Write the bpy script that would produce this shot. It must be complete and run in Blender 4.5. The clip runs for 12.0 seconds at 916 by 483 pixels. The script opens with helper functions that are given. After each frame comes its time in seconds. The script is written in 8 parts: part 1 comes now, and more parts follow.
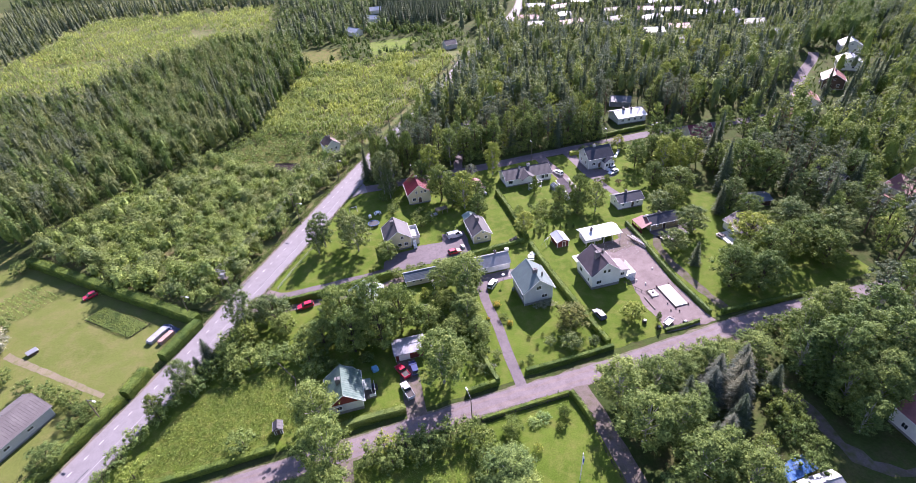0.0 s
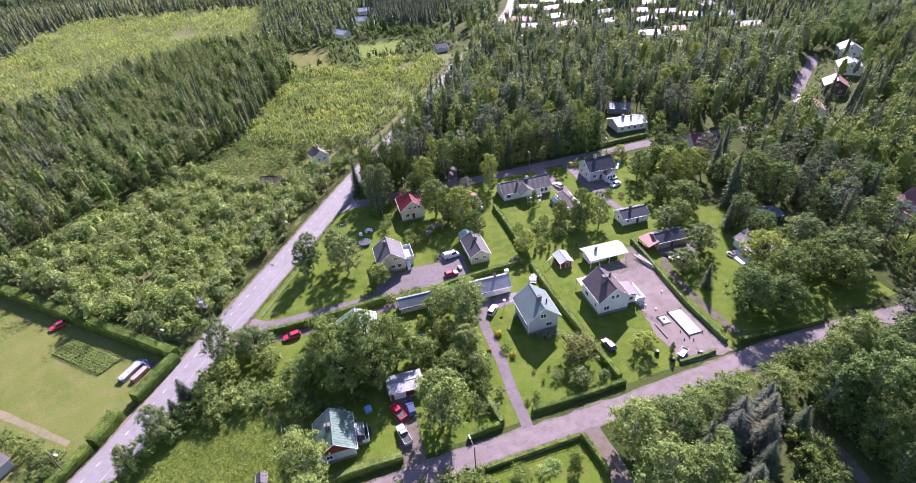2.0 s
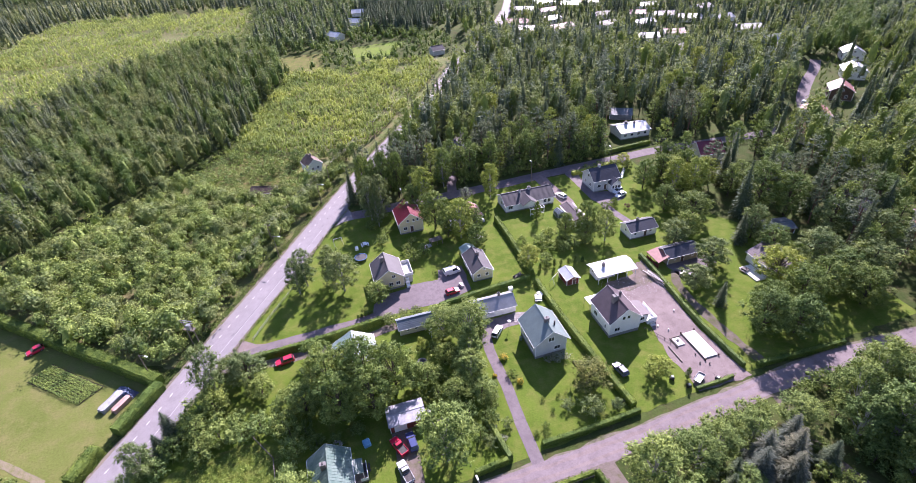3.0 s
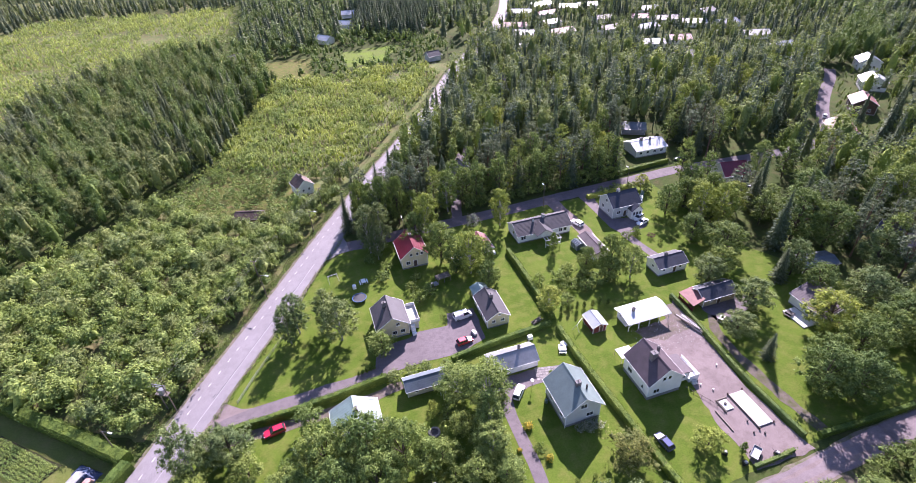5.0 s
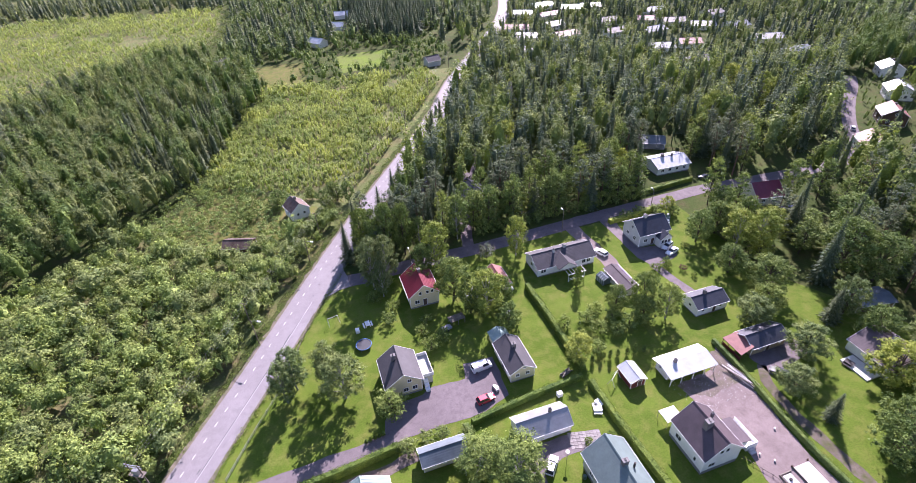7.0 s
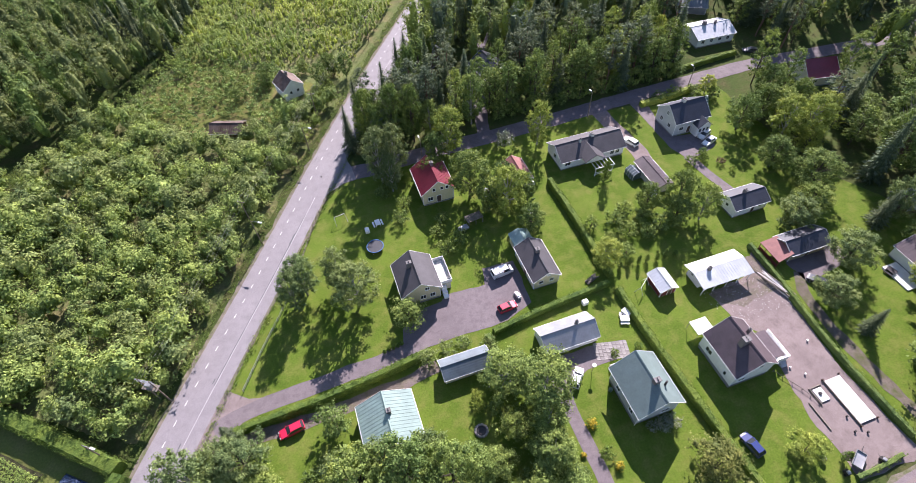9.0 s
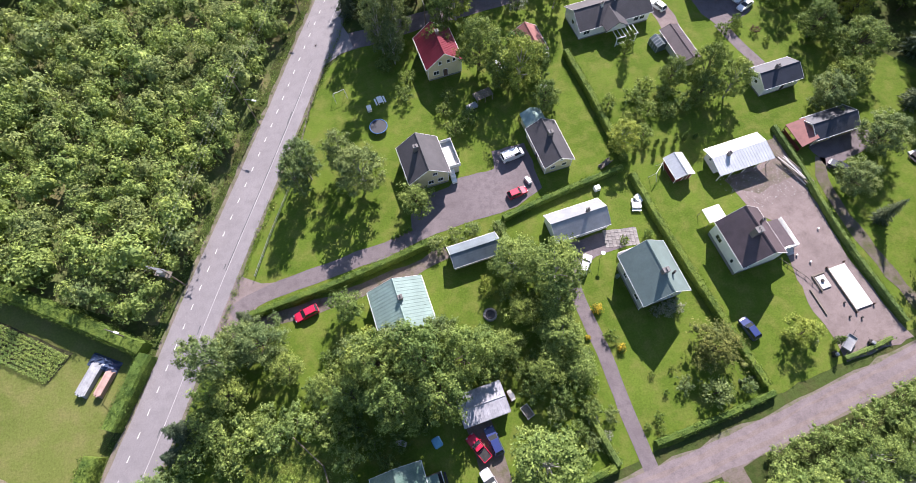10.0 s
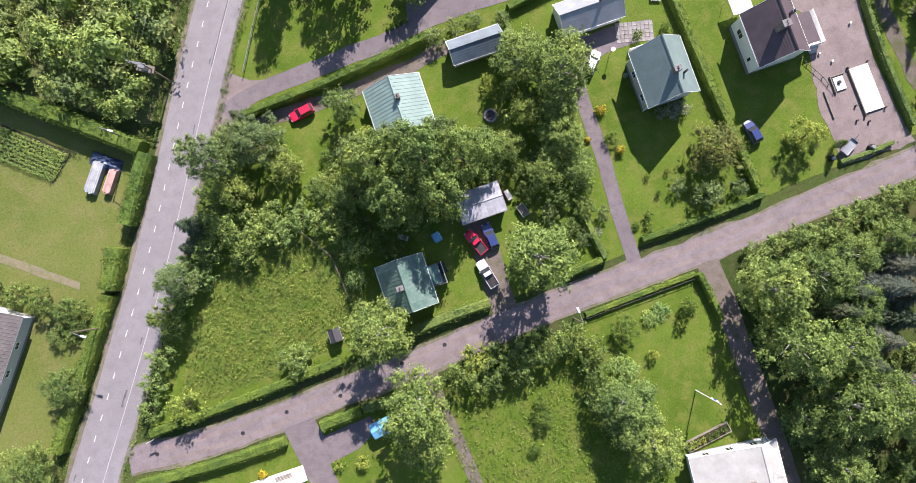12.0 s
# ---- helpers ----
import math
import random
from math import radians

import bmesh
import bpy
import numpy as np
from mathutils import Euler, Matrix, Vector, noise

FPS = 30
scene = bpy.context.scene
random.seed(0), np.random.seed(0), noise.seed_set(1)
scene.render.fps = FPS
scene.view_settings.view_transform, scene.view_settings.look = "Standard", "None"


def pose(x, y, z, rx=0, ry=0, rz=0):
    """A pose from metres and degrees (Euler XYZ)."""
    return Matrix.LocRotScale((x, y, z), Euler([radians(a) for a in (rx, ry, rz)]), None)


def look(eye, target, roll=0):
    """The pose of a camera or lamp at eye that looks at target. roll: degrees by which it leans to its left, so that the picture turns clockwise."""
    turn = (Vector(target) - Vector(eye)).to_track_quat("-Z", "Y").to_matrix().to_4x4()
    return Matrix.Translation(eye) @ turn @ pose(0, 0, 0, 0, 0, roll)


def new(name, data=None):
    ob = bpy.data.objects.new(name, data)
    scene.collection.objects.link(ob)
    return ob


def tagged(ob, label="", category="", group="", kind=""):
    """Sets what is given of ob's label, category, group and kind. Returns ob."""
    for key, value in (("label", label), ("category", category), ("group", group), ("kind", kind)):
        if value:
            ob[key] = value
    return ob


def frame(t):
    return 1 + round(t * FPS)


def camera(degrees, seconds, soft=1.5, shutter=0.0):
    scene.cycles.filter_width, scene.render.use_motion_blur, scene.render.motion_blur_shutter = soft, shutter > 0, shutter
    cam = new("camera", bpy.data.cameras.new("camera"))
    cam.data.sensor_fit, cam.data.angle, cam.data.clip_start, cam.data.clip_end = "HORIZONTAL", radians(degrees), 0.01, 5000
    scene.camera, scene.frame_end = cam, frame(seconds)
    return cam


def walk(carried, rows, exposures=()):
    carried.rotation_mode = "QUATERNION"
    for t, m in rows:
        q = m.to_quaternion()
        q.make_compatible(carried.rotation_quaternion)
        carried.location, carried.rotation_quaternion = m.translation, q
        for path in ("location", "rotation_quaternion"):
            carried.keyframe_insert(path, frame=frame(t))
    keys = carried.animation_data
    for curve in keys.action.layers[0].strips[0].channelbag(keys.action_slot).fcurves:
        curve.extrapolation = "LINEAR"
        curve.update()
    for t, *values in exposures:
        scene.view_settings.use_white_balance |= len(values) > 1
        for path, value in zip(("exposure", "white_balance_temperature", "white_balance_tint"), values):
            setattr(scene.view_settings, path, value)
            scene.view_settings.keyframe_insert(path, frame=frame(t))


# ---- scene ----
# ---------------- camera ----------------
EXPOSURES = [(0.0, 1.55, 5800, 42), (6.5, 1.55, 5800, 42), (9.0, 1.38, 6000, 29), (12.0, 1.28, 6100, 23)]
cam = camera(83.54, 12.0, 0.6)
PATH = [
    (0, (-0.795, -4.187, 92.246), (-0.442, -2.5824, 91.1057), -4.55),
    (0.5, (-0.414, -1.825, 92.117), (-0.051, -0.2239, 90.9745), -4.47),
    (1, (-0.044, 0.711, 92.439), (0.3244, 2.3078, 91.2933), -4.5),
    (1.5, (-0.073, 3.878, 92.421), (0.3081, 5.4709, 91.2731), -4.34),
    (2, (0.245, 7.32, 92.362), (0.6349, 8.9118, 91.2149), -4.22),
    (2.5, (0.37, 11.16, 92.179), (0.771, 12.75, 91.0328), -4.13),
    (3, (0.564, 15.736, 92.065), (0.9767, 17.3218, 90.9175), -3.98),
    (5, (0.574, 36.076, 92.015), (1.0287, 37.6437, 90.8597), -3.28),
    (5.5, (0.73, 40.972, 92.048), (1.1909, 42.5361, 90.8897), -3.25),
    (6, (0.725, 45.967, 91.898), (1.1948, 47.529, 90.7401), -3.07),
    (6.5, (0.659, 50.732, 91.882), (1.1398, 52.2887, 90.7216), -2.91),
    (8.5, (0.87, 66.872, 90.517), (1.3118, 68.2961, 89.1844), -2.87),
    (9, (0.043, 69.991, 90.011), (0.4135, 71.1996, 88.4612), -2.79),
    (9.5, (-0.325, 72.347, 89.735), (-0.0322, 73.3367, 88.0224), -3.11),
    (10, (-0.389, 75.744, 89.789), (-0.1634, 76.5267, 87.9626), -3.41),
    (10.5, (-0.741, 75.832, 89.463), (-0.5578, 76.5091, 87.5905), -4.07),
    (11, (-1.21, 75.438, 89.203), (-1.0999, 75.8953, 87.2592), -5.45),
    (11.5, (-1.062, 75.405, 89.008), (-1.0113, 75.6817, 87.0281), -8.51),
    (12, (-0.732, 75.009, 89.063), (-0.7396, 75.1102, 87.0651), -23.13),
]
walk(cam, [(t, look(eye, target, roll)) for t, eye, target, roll in PATH], EXPOSURES)

# ---------------- world and sun ----------------
SUN_AZ, SUN_EL = radians(32.3), radians(34.5)
world = bpy.data.worlds.new("sky_world")
scene.world = world
world.use_nodes = True
wn = world.node_tree.nodes
sky = wn.new("ShaderNodeTexSky")
sky.sky_type, sky.sun_disc, sky.sun_elevation, sky.sun_rotation = "NISHITA", False, SUN_EL, SUN_AZ
sky.air_density, sky.dust_density, sky.ozone_density = 1.5, 0.5, 2.0
wn["Background"].inputs["Strength"].default_value = 0.062
world.node_tree.links.new(sky.outputs[0], wn["Background"].inputs["Color"])
lamp = bpy.data.lights.new("sun", "SUN")
lamp.energy, lamp.angle, lamp.color = 5.0, radians(0.55), (1.0, 0.93, 0.81)
sun = new("sun", lamp)
SUN_DIR = Vector((math.sin(SUN_AZ) * math.cos(SUN_EL), math.cos(SUN_AZ) * math.cos(SUN_EL), math.sin(SUN_EL)))
sun.matrix_world = look(SUN_DIR * 400, (0, 0, 0))


# ---------------- materials ----------------
def nodes_of(name):
    m = bpy.data.materials.new(name)
    m.use_nodes = True
    nt = m.node_tree
    return m, nt, nt.nodes["Principled BSDF"], nt.nodes["Material Output"]


def add_noise(nt, scale, detail=4.0, rough=0.6, coord="Object"):
    tc = nt.nodes.new("ShaderNodeTexCoord")
    nz = nt.nodes.new("ShaderNodeTexNoise")
    nz.inputs["Scale"].default_value, nz.inputs["Detail"].default_value, nz.inputs["Roughness"].default_value = scale, detail, rough
    nt.links.new(tc.outputs[coord], nz.inputs["Vector"])
    return nz.outputs["Fac"]


def add_ramp(nt, fac, stops):
    rp = nt.nodes.new("ShaderNodeValToRGB")
    el = rp.color_ramp.elements
    while len(el) < len(stops):
        el.new(0.5)
    for e, (pos, col) in zip(el, stops):
        e.position, e.color = pos, (*col, 1)
    nt.links.new(fac, rp.inputs["Fac"])
    return rp.outputs["Color"]


def add_mix(nt, fac, a, b, blend="MIX"):
    mx = nt.nodes.new("ShaderNodeMix")
    mx.data_type, mx.blend_type = "RGBA", blend
    for sock, val in ((mx.inputs["Factor"], fac), (mx.inputs["A"], a), (mx.inputs["B"], b)):
        if isinstance(val, (int, float)):
            sock.default_value = val
        elif isinstance(val, tuple):
            sock.default_value = (*val, 1)
        else:
            nt.links.new(val, sock)
    return mx.outputs["Result"]


def add_bump(nt, bsdf, height, strength, distance):
    bp = nt.nodes.new("ShaderNodeBump")
    bp.inputs["Strength"].default_value, bp.inputs["Distance"].default_value = strength, distance
    nt.links.new(height, bp.inputs["Height"])
    nt.links.new(bp.outputs["Normal"], bsdf.inputs["Normal"])


def shade(c, k):
    return tuple(min(1.0, v * k) for v in c)


def surface(name, col, rough=0.8, var=0.25, big=0.3, fine=3.0, metal=0.0, bump=0.0, spec=0.4, coord="Object", other=None, random_tint=0.0):
    """Two scales of variation over one base colour."""
    m, nt, b, out = nodes_of(name)
    c1 = add_ramp(nt, add_noise(nt, big, 3, 0.6, coord), [(0.3, shade(col, 1 - var)), (0.7, other or shade(col, 1 + var))])
    fine_fac = add_noise(nt, fine, 5, 0.65, coord)
    c2 = add_mix(nt, 1.0, c1, add_ramp(nt, fine_fac, [(0.25, (1 - var,) * 3), (0.75, (1 + 0.0 * var,) * 3)]), "MULTIPLY")
    if random_tint:
        oi = nt.nodes.new("ShaderNodeObjectInfo")
        c2 = add_mix(nt, 1.0, c2, add_ramp(nt, oi.outputs["Random"], [(0.0, (1 - random_tint,) * 3), (1.0, (1, 1, 1))]), "MULTIPLY")
    nt.links.new(c2, b.inputs["Base Color"])
    b.inputs["Roughness"].default_value, b.inputs["Metallic"].default_value = rough, metal
    b.inputs["Specular IOR Level"].default_value = spec
    if bump:
        add_bump(nt, b, fine_fac, 0.6, bump)
    return m


def foliage(name, dark, light, clump=0.25, trans=0.35, gloss=0.7, spec=0.12):
    """Leaves: colour changes from leaf to leaf and from crown to crown, part of the light passes through."""
    m, nt, b, out = nodes_of(name)
    geo = nt.nodes.new("ShaderNodeNewGeometry")
    oi = nt.nodes.new("ShaderNodeObjectInfo")
    speck = add_noise(nt, 3.6, 4, 0.75)
    mean = tuple(0.45 * a + 0.55 * b for a, b in zip(dark, light))
    leaf = add_ramp(nt, geo.outputs["Random Per Island"], [(0.0, tuple(0.8 * a + 0.2 * b for a, b in zip(dark, mean))), (0.55, mean), (1.0, tuple(1.08 * b for b in light))])
    leaf = add_mix(nt, 1.0, leaf, add_ramp(nt, speck, [(0.33, (0.6, 0.64, 0.64)), (0.64, (1.26, 1.24, 1.15))]), "MULTIPLY")
    add_bump(nt, b, speck, 0.7, 0.15)
    patch = add_ramp(nt, add_noise(nt, clump, 3, 0.6), [(0.3, (0.55, 0.64, 0.7)), (0.7, (1.2, 1.12, 0.95))])
    col = add_mix(nt, 1.0, leaf, patch, "MULTIPLY")
    tint = add_ramp(nt, oi.outputs["Random"], [(0.0, (0.83, 0.88, 0.9)), (1.0, (1.17, 1.08, 0.95))])
    col = add_mix(nt, 1.0, col, tint, "MULTIPLY")
    nt.links.new(col, b.inputs["Base Color"])
    b.inputs["Roughness"].default_value = gloss
    b.inputs["Specular IOR Level"].default_value = spec
    tr = nt.nodes.new("ShaderNodeBsdfTranslucent")
    nt.links.new(add_mix(nt, 1.0, col, (1.27, 1.23, 0.82), "MULTIPLY"), tr.inputs["Color"])
    ms = nt.nodes.new("ShaderNodeMixShader")
    ms.inputs[0].default_value = trans * 0.56
    nt.links.new(b.outputs[0], ms.inputs[1])
    nt.links.new(tr.outputs[0], ms.inputs[2])
    nt.links.new(ms.outputs[0], out.inputs["Surface"])
    return m


def ground_mix(name, cols, big, mid, fine, bump, rough=0.95, spec=0.06):
    """Grass or soil from three noises: patches, tufts and grain."""
    m, nt, b, out = nodes_of(name)
    a = add_ramp(nt, add_noise(nt, big, 4, 0.6), [(0.35, cols[0]), (0.65, cols[1])])
    c = add_mix(nt, add_ramp(nt, add_noise(nt, mid, 5, 0.65), [(0.45, (0, 0, 0)), (0.7, (1, 1, 1))]), a, cols[2])
    f = add_noise(nt, fine, 4, 0.7)
    c = add_mix(nt, 1.0, c, add_ramp(nt, f, [(0.3, (0.72, 0.72, 0.72)), (0.7, (1.1, 1.1, 1.1))]), "MULTIPLY")
    nt.links.new(c, b.inputs["Base Color"])
    b.inputs["Roughness"].default_value, b.inputs["Specular IOR Level"].default_value = rough, spec
    add_bump(nt, b, f, 0.8, bump)
    return m


def glass_dark(name):
    m, nt, b, out = nodes_of(name)
    nt.links.new(add_ramp(nt, add_noise(nt, 0.4), [(0.3, (0.02, 0.025, 0.03)), (0.7, (0.05, 0.055, 0.06))]), b.inputs["Base Color"])
    b.inputs["Roughness"].default_value, b.inputs["Specular IOR Level"].default_value = 0.08, 0.6
    return m


M = {}
M["ground"] = ground_mix("wild_ground", [(0.040, 0.062, 0.016), (0.072, 0.100, 0.026), (0.085, 0.080, 0.034)], 0.03, 0.25, 1.6, 0.12)
M["lawn"] = ground_mix("lawn_grass", [(0.072, 0.120, 0.014), (0.110, 0.162, 0.022), (0.142, 0.162, 0.036)], 0.09, 0.35, 3.0, 0.05)
M["field"] = ground_mix("mown_grass", [(0.112, 0.14, 0.032), (0.14, 0.164, 0.042), (0.168, 0.164, 0.059)], 0.05, 0.22, 2.5, 0.05)
M["meadow"] = ground_mix("meadow_grass", [(0.090, 0.138, 0.020), (0.140, 0.190, 0.034), (0.155, 0.165, 0.042)], 0.12, 0.6, 2.0, 0.1)
M["scrub"] = ground_mix("scrub_floor", [(0.035, 0.052, 0.014), (0.07, 0.091, 0.021), (0.105, 0.091, 0.035)], 0.06, 0.3, 1.2, 0.15)
M["dry"] = ground_mix("dry_grass", [(0.10, 0.128, 0.030), (0.15, 0.160, 0.042), (0.18, 0.140, 0.065)], 0.1, 0.4, 1.5, 0.1)
M["sapground"] = ground_mix("sapling_grass", [(0.095, 0.125, 0.040), (0.150, 0.178, 0.064), (0.19, 0.155, 0.08)], 0.03, 0.15, 0.9, 0.3)
M["farm"] = ground_mix("farm_grass", [(0.112, 0.182, 0.021), (0.154, 0.217, 0.035), (0.14, 0.154, 0.056)], 0.03, 0.1, 1.0, 0.1)
M["asphalt"] = ground_mix("worn_asphalt", [(0.222, 0.206, 0.214), (0.252, 0.235, 0.243), (0.202, 0.187, 0.194)], 0.06, 0.5, 9.0, 0.008, 0.75, 0.25)
M["asphalt_dark"] = ground_mix("patched_asphalt", [(0.158, 0.135, 0.141), (0.190, 0.162, 0.168), (0.136, 0.115, 0.120)], 0.12, 0.7, 9.0, 0.008, 0.85, 0.12)
M["lane"] = ground_mix("pale_pinkish_asphalt", [(0.196, 0.164, 0.168), (0.235, 0.197, 0.199), (0.166, 0.138, 0.142)], 0.15, 0.5, 6.0, 0.008, 0.85, 0.12)
M["gravel"] = ground_mix("pinkish_gravel", [(0.205, 0.168, 0.160), (0.252, 0.206, 0.196), (0.176, 0.142, 0.134)], 0.12, 0.5, 7.0, 0.03)
M["dirt"] = ground_mix("trodden_dirt", [(0.150, 0.124, 0.110), (0.198, 0.164, 0.148), (0.112, 0.108, 0.062)], 0.15, 0.6, 5.0, 0.04)
M["tan_earth"] = ground_mix("dry_tan_earth", [(0.20, 0.175, 0.115), (0.25, 0.215, 0.145), (0.15, 0.155, 0.06)], 0.15, 0.6, 5.0, 0.04)
M["shoulder"] = ground_mix("verge_gravel", [(0.168, 0.147, 0.119), (0.21, 0.182, 0.147), (0.098, 0.119, 0.042)], 0.1, 0.5, 5.0, 0.04)
M["track"] = ground_mix("worn_earth_and_grass", [(0.115, 0.098, 0.078), (0.165, 0.140, 0.118), (0.075, 0.092, 0.026)], 0.2, 0.5, 4.0, 0.05)
M["soil"] = ground_mix("garden_soil", [(0.045, 0.042, 0.026), (0.06, 0.055, 0.034), (0.045, 0.06, 0.02)], 0.2, 0.8, 4.0, 0.05)
M["line"] = surface("worn_road_paint", (0.66, 0.65, 0.62), 0.7, 0.3, 0.8, 6.0)
M["worn_line"] = surface("faded_road_paint", (0.44, 0.42, 0.42), 0.7, 0.3, 0.5, 4.0)
M["patch"] = surface("tar_patch", (0.115, 0.115, 0.12), 0.7, 0.3, 0.8, 5.0)
M["iron"] = surface("cast_iron", (0.063, 0.059, 0.059), 0.6, 0.3, 2.0, 12.0, metal=0.6)
M["concrete"] = surface("pale_concrete", (0.527, 0.51, 0.484), 0.85, 0.15, 0.4, 5.0, bump=0.01)
M["cap"] = surface("weathered_chimney_cap", (0.2, 0.19, 0.185), 0.85, 0.2, 1.0, 6.0)
M["slab"] = surface("white_slab", (0.64, 0.63, 0.61), 0.7, 0.08, 0.5, 4.0)
M["paver"] = surface("grey_paver", (0.294, 0.273, 0.259), 0.85, 0.2, 1.0, 6.0, random_tint=0.3)
M["stone"] = surface("grey_stone", (0.28, 0.266, 0.252), 0.85, 0.25, 0.8, 5.0, bump=0.03, random_tint=0.35)
M["white_wall"] = surface("white_boarding", (0.78, 0.77, 0.74), 0.65, 0.08, 0.3, 2.5)
M["grey_wall"] = surface("light_grey_boarding", (0.527, 0.535, 0.527), 0.65, 0.1, 0.3, 2.5)
M["yellow_wall"] = surface("pale_yellow_boarding", (0.629, 0.561, 0.357), 0.65, 0.1, 0.3, 2.5)
M["cream_wall"] = surface("cream_plaster", (0.629, 0.586, 0.476), 0.8, 0.1, 0.3, 2.5)
M["tan_wall"] = surface("tan_boarding", (0.385, 0.315, 0.196), 0.7, 0.15, 0.3, 2.5)
M["red_wall"] = surface("falu_red_boarding", (0.182, 0.038, 0.032), 0.8, 0.2, 0.4, 2.5)
M["brown_wall"] = surface("weathered_brown_boarding", (0.112, 0.07, 0.052), 0.85, 0.3, 0.4, 3.0)
M["plinth"] = surface("grey_plinth", (0.238, 0.238, 0.238), 0.9, 0.2, 0.5, 4.0)
M["trim"] = surface("white_trim", (0.8, 0.8, 0.78), 0.55, 0.06, 0.5, 3.0)
M["greenroof"] = surface("grey_green_roof_sheet", (0.168, 0.224, 0.21), 0.42, 0.16, 0.35, 3.0, spec=0.5, random_tint=0.15)
M["mintroof"] = surface("faded_green_roof_sheet", (0.252, 0.35, 0.315), 0.38, 0.14, 0.4, 3.0, spec=0.5, random_tint=0.12)
M["darkgreen"] = surface("dark_green_roof_sheet", (0.091, 0.189, 0.147), 0.38, 0.25, 0.5, 2.5, spec=0.5, random_tint=0.15, other=(0.182, 0.252, 0.217))
M["brownroof"] = surface("dark_brown_roof_tile", (0.112, 0.084, 0.092), 0.55, 0.2, 0.4, 4.0, random_tint=0.25)
M["greyroof"] = surface("charcoal_roof_felt", (0.07, 0.066, 0.073), 0.6, 0.2, 0.4, 4.0, random_tint=0.2)
M["blueroof"] = surface("blue_black_roof_sheet", (0.042, 0.048, 0.066), 0.5, 0.2, 0.4, 4.0, random_tint=0.15)
M["bluetile"] = surface("blue_grey_roof_tile", (0.14, 0.175, 0.196), 0.5, 0.2, 0.4, 4.0, random_tint=0.2)
M["whiteroof"] = surface("white_metal_roof", (0.50, 0.53, 0.56), 0.4, 0.12, 0.4, 2.0, spec=0.5, random_tint=0.08)
M["paleroof"] = surface("off_white_roof_sheet", (0.45, 0.44, 0.41), 0.5, 0.14, 0.4, 2.0, random_tint=0.08)
M["greymetal"] = surface("grey_metal_roof", (0.315, 0.329, 0.343), 0.35, 0.15, 0.4, 2.0, metal=0.2, random_tint=0.1)
M["palemetal"] = surface("pale_worn_metal_roof", (0.40, 0.40, 0.44), 0.45, 0.25, 0.6, 3.0, spec=0.4, random_tint=0.1)
M["redroof"] = surface("red_roof_sheet", (0.2, 0.022, 0.04), 0.45, 0.18, 0.4, 3.0, spec=0.5, random_tint=0.15)
M["fadedred"] = surface("faded_red_roof", (0.294, 0.119, 0.105), 0.6, 0.2, 0.4, 3.0, random_tint=0.15)
M["rust"] = surface("rusty_roof_sheet", (0.14, 0.077, 0.056), 0.8, 0.35, 0.5, 3.0, random_tint=0.2, other=(0.21, 0.154, 0.126))
M["corrug"] = surface("grey_brown_corrugated_roof", (0.189, 0.168, 0.161), 0.7, 0.2, 0.3, 3.0, random_tint=0.15)
M["chimney"] = surface("chimney_brick", (0.21, 0.182, 0.175), 0.85, 0.25, 1.2, 8.0)
M["chimney_white"] = surface("whitewashed_chimney", (0.595, 0.578, 0.552), 0.8, 0.15, 1.2, 8.0)
M["glass"] = glass_dark("window_glass")
M["bark"] = surface("grey_brown_bark", (0.091, 0.07, 0.052), 0.9, 0.3, 1.5, 8.0)
M["pinebark"] = surface("reddish_pine_bark", (0.19, 0.115, 0.08), 0.9, 0.3, 1.5, 8.0)
M["birchbark"] = surface("birch_bark", (0.385, 0.371, 0.343), 0.85, 0.35, 1.2, 5.0)
M["wood"] = surface("grey_weathered_wood", (0.21, 0.182, 0.147), 0.85, 0.25, 0.8, 6.0)
M["pole"] = surface("pole_wood", (0.182, 0.147, 0.112), 0.85, 0.25, 0.8, 6.0)
M["galv"] = surface("galvanised_steel", (0.35, 0.357, 0.364), 0.45, 0.15, 1.0, 8.0, metal=0.5)
M["wire"] = surface("aluminium_wire", (0.245, 0.245, 0.245), 0.6, 0.05, 1.0, 8.0)
M["rubber"] = surface("tyre_rubber", (0.017, 0.017, 0.018), 0.8, 0.2, 2.0, 10.0)
M["rim"] = surface("alloy_rim", (0.315, 0.315, 0.322), 0.35, 0.1, 2.0, 10.0, metal=0.8)
M["pinkboard"] = surface("pinkish_boards", (0.56, 0.36, 0.31), 0.7, 0.2, 0.8, 5.0, random_tint=0.3)
M["greyboard"] = surface("pale_grey_boards", (0.42, 0.43, 0.44), 0.6, 0.25, 0.8, 5.0, random_tint=0.35)
M["pennant_blue"] = surface("blue_cloth", (0.02, 0.07, 0.32), 0.7, 0.15, 0.8, 4.0)
M["darktarp"] = surface("dark_blue_tarpaulin", (0.05, 0.075, 0.14), 0.4, 0.3, 0.8, 4.0, bump=0.05)
M["tarp"] = surface("blue_tarpaulin", (0.042, 0.14, 0.35), 0.45, 0.25, 0.8, 4.0, bump=0.05)
M["sky_blue"] = surface("light_blue_plastic", (0.14, 0.364, 0.56), 0.4, 0.1, 1.0, 6.0)
M["darknet"] = surface("black_trampoline_mat", (0.021, 0.025, 0.035), 0.6, 0.2, 1.0, 8.0)
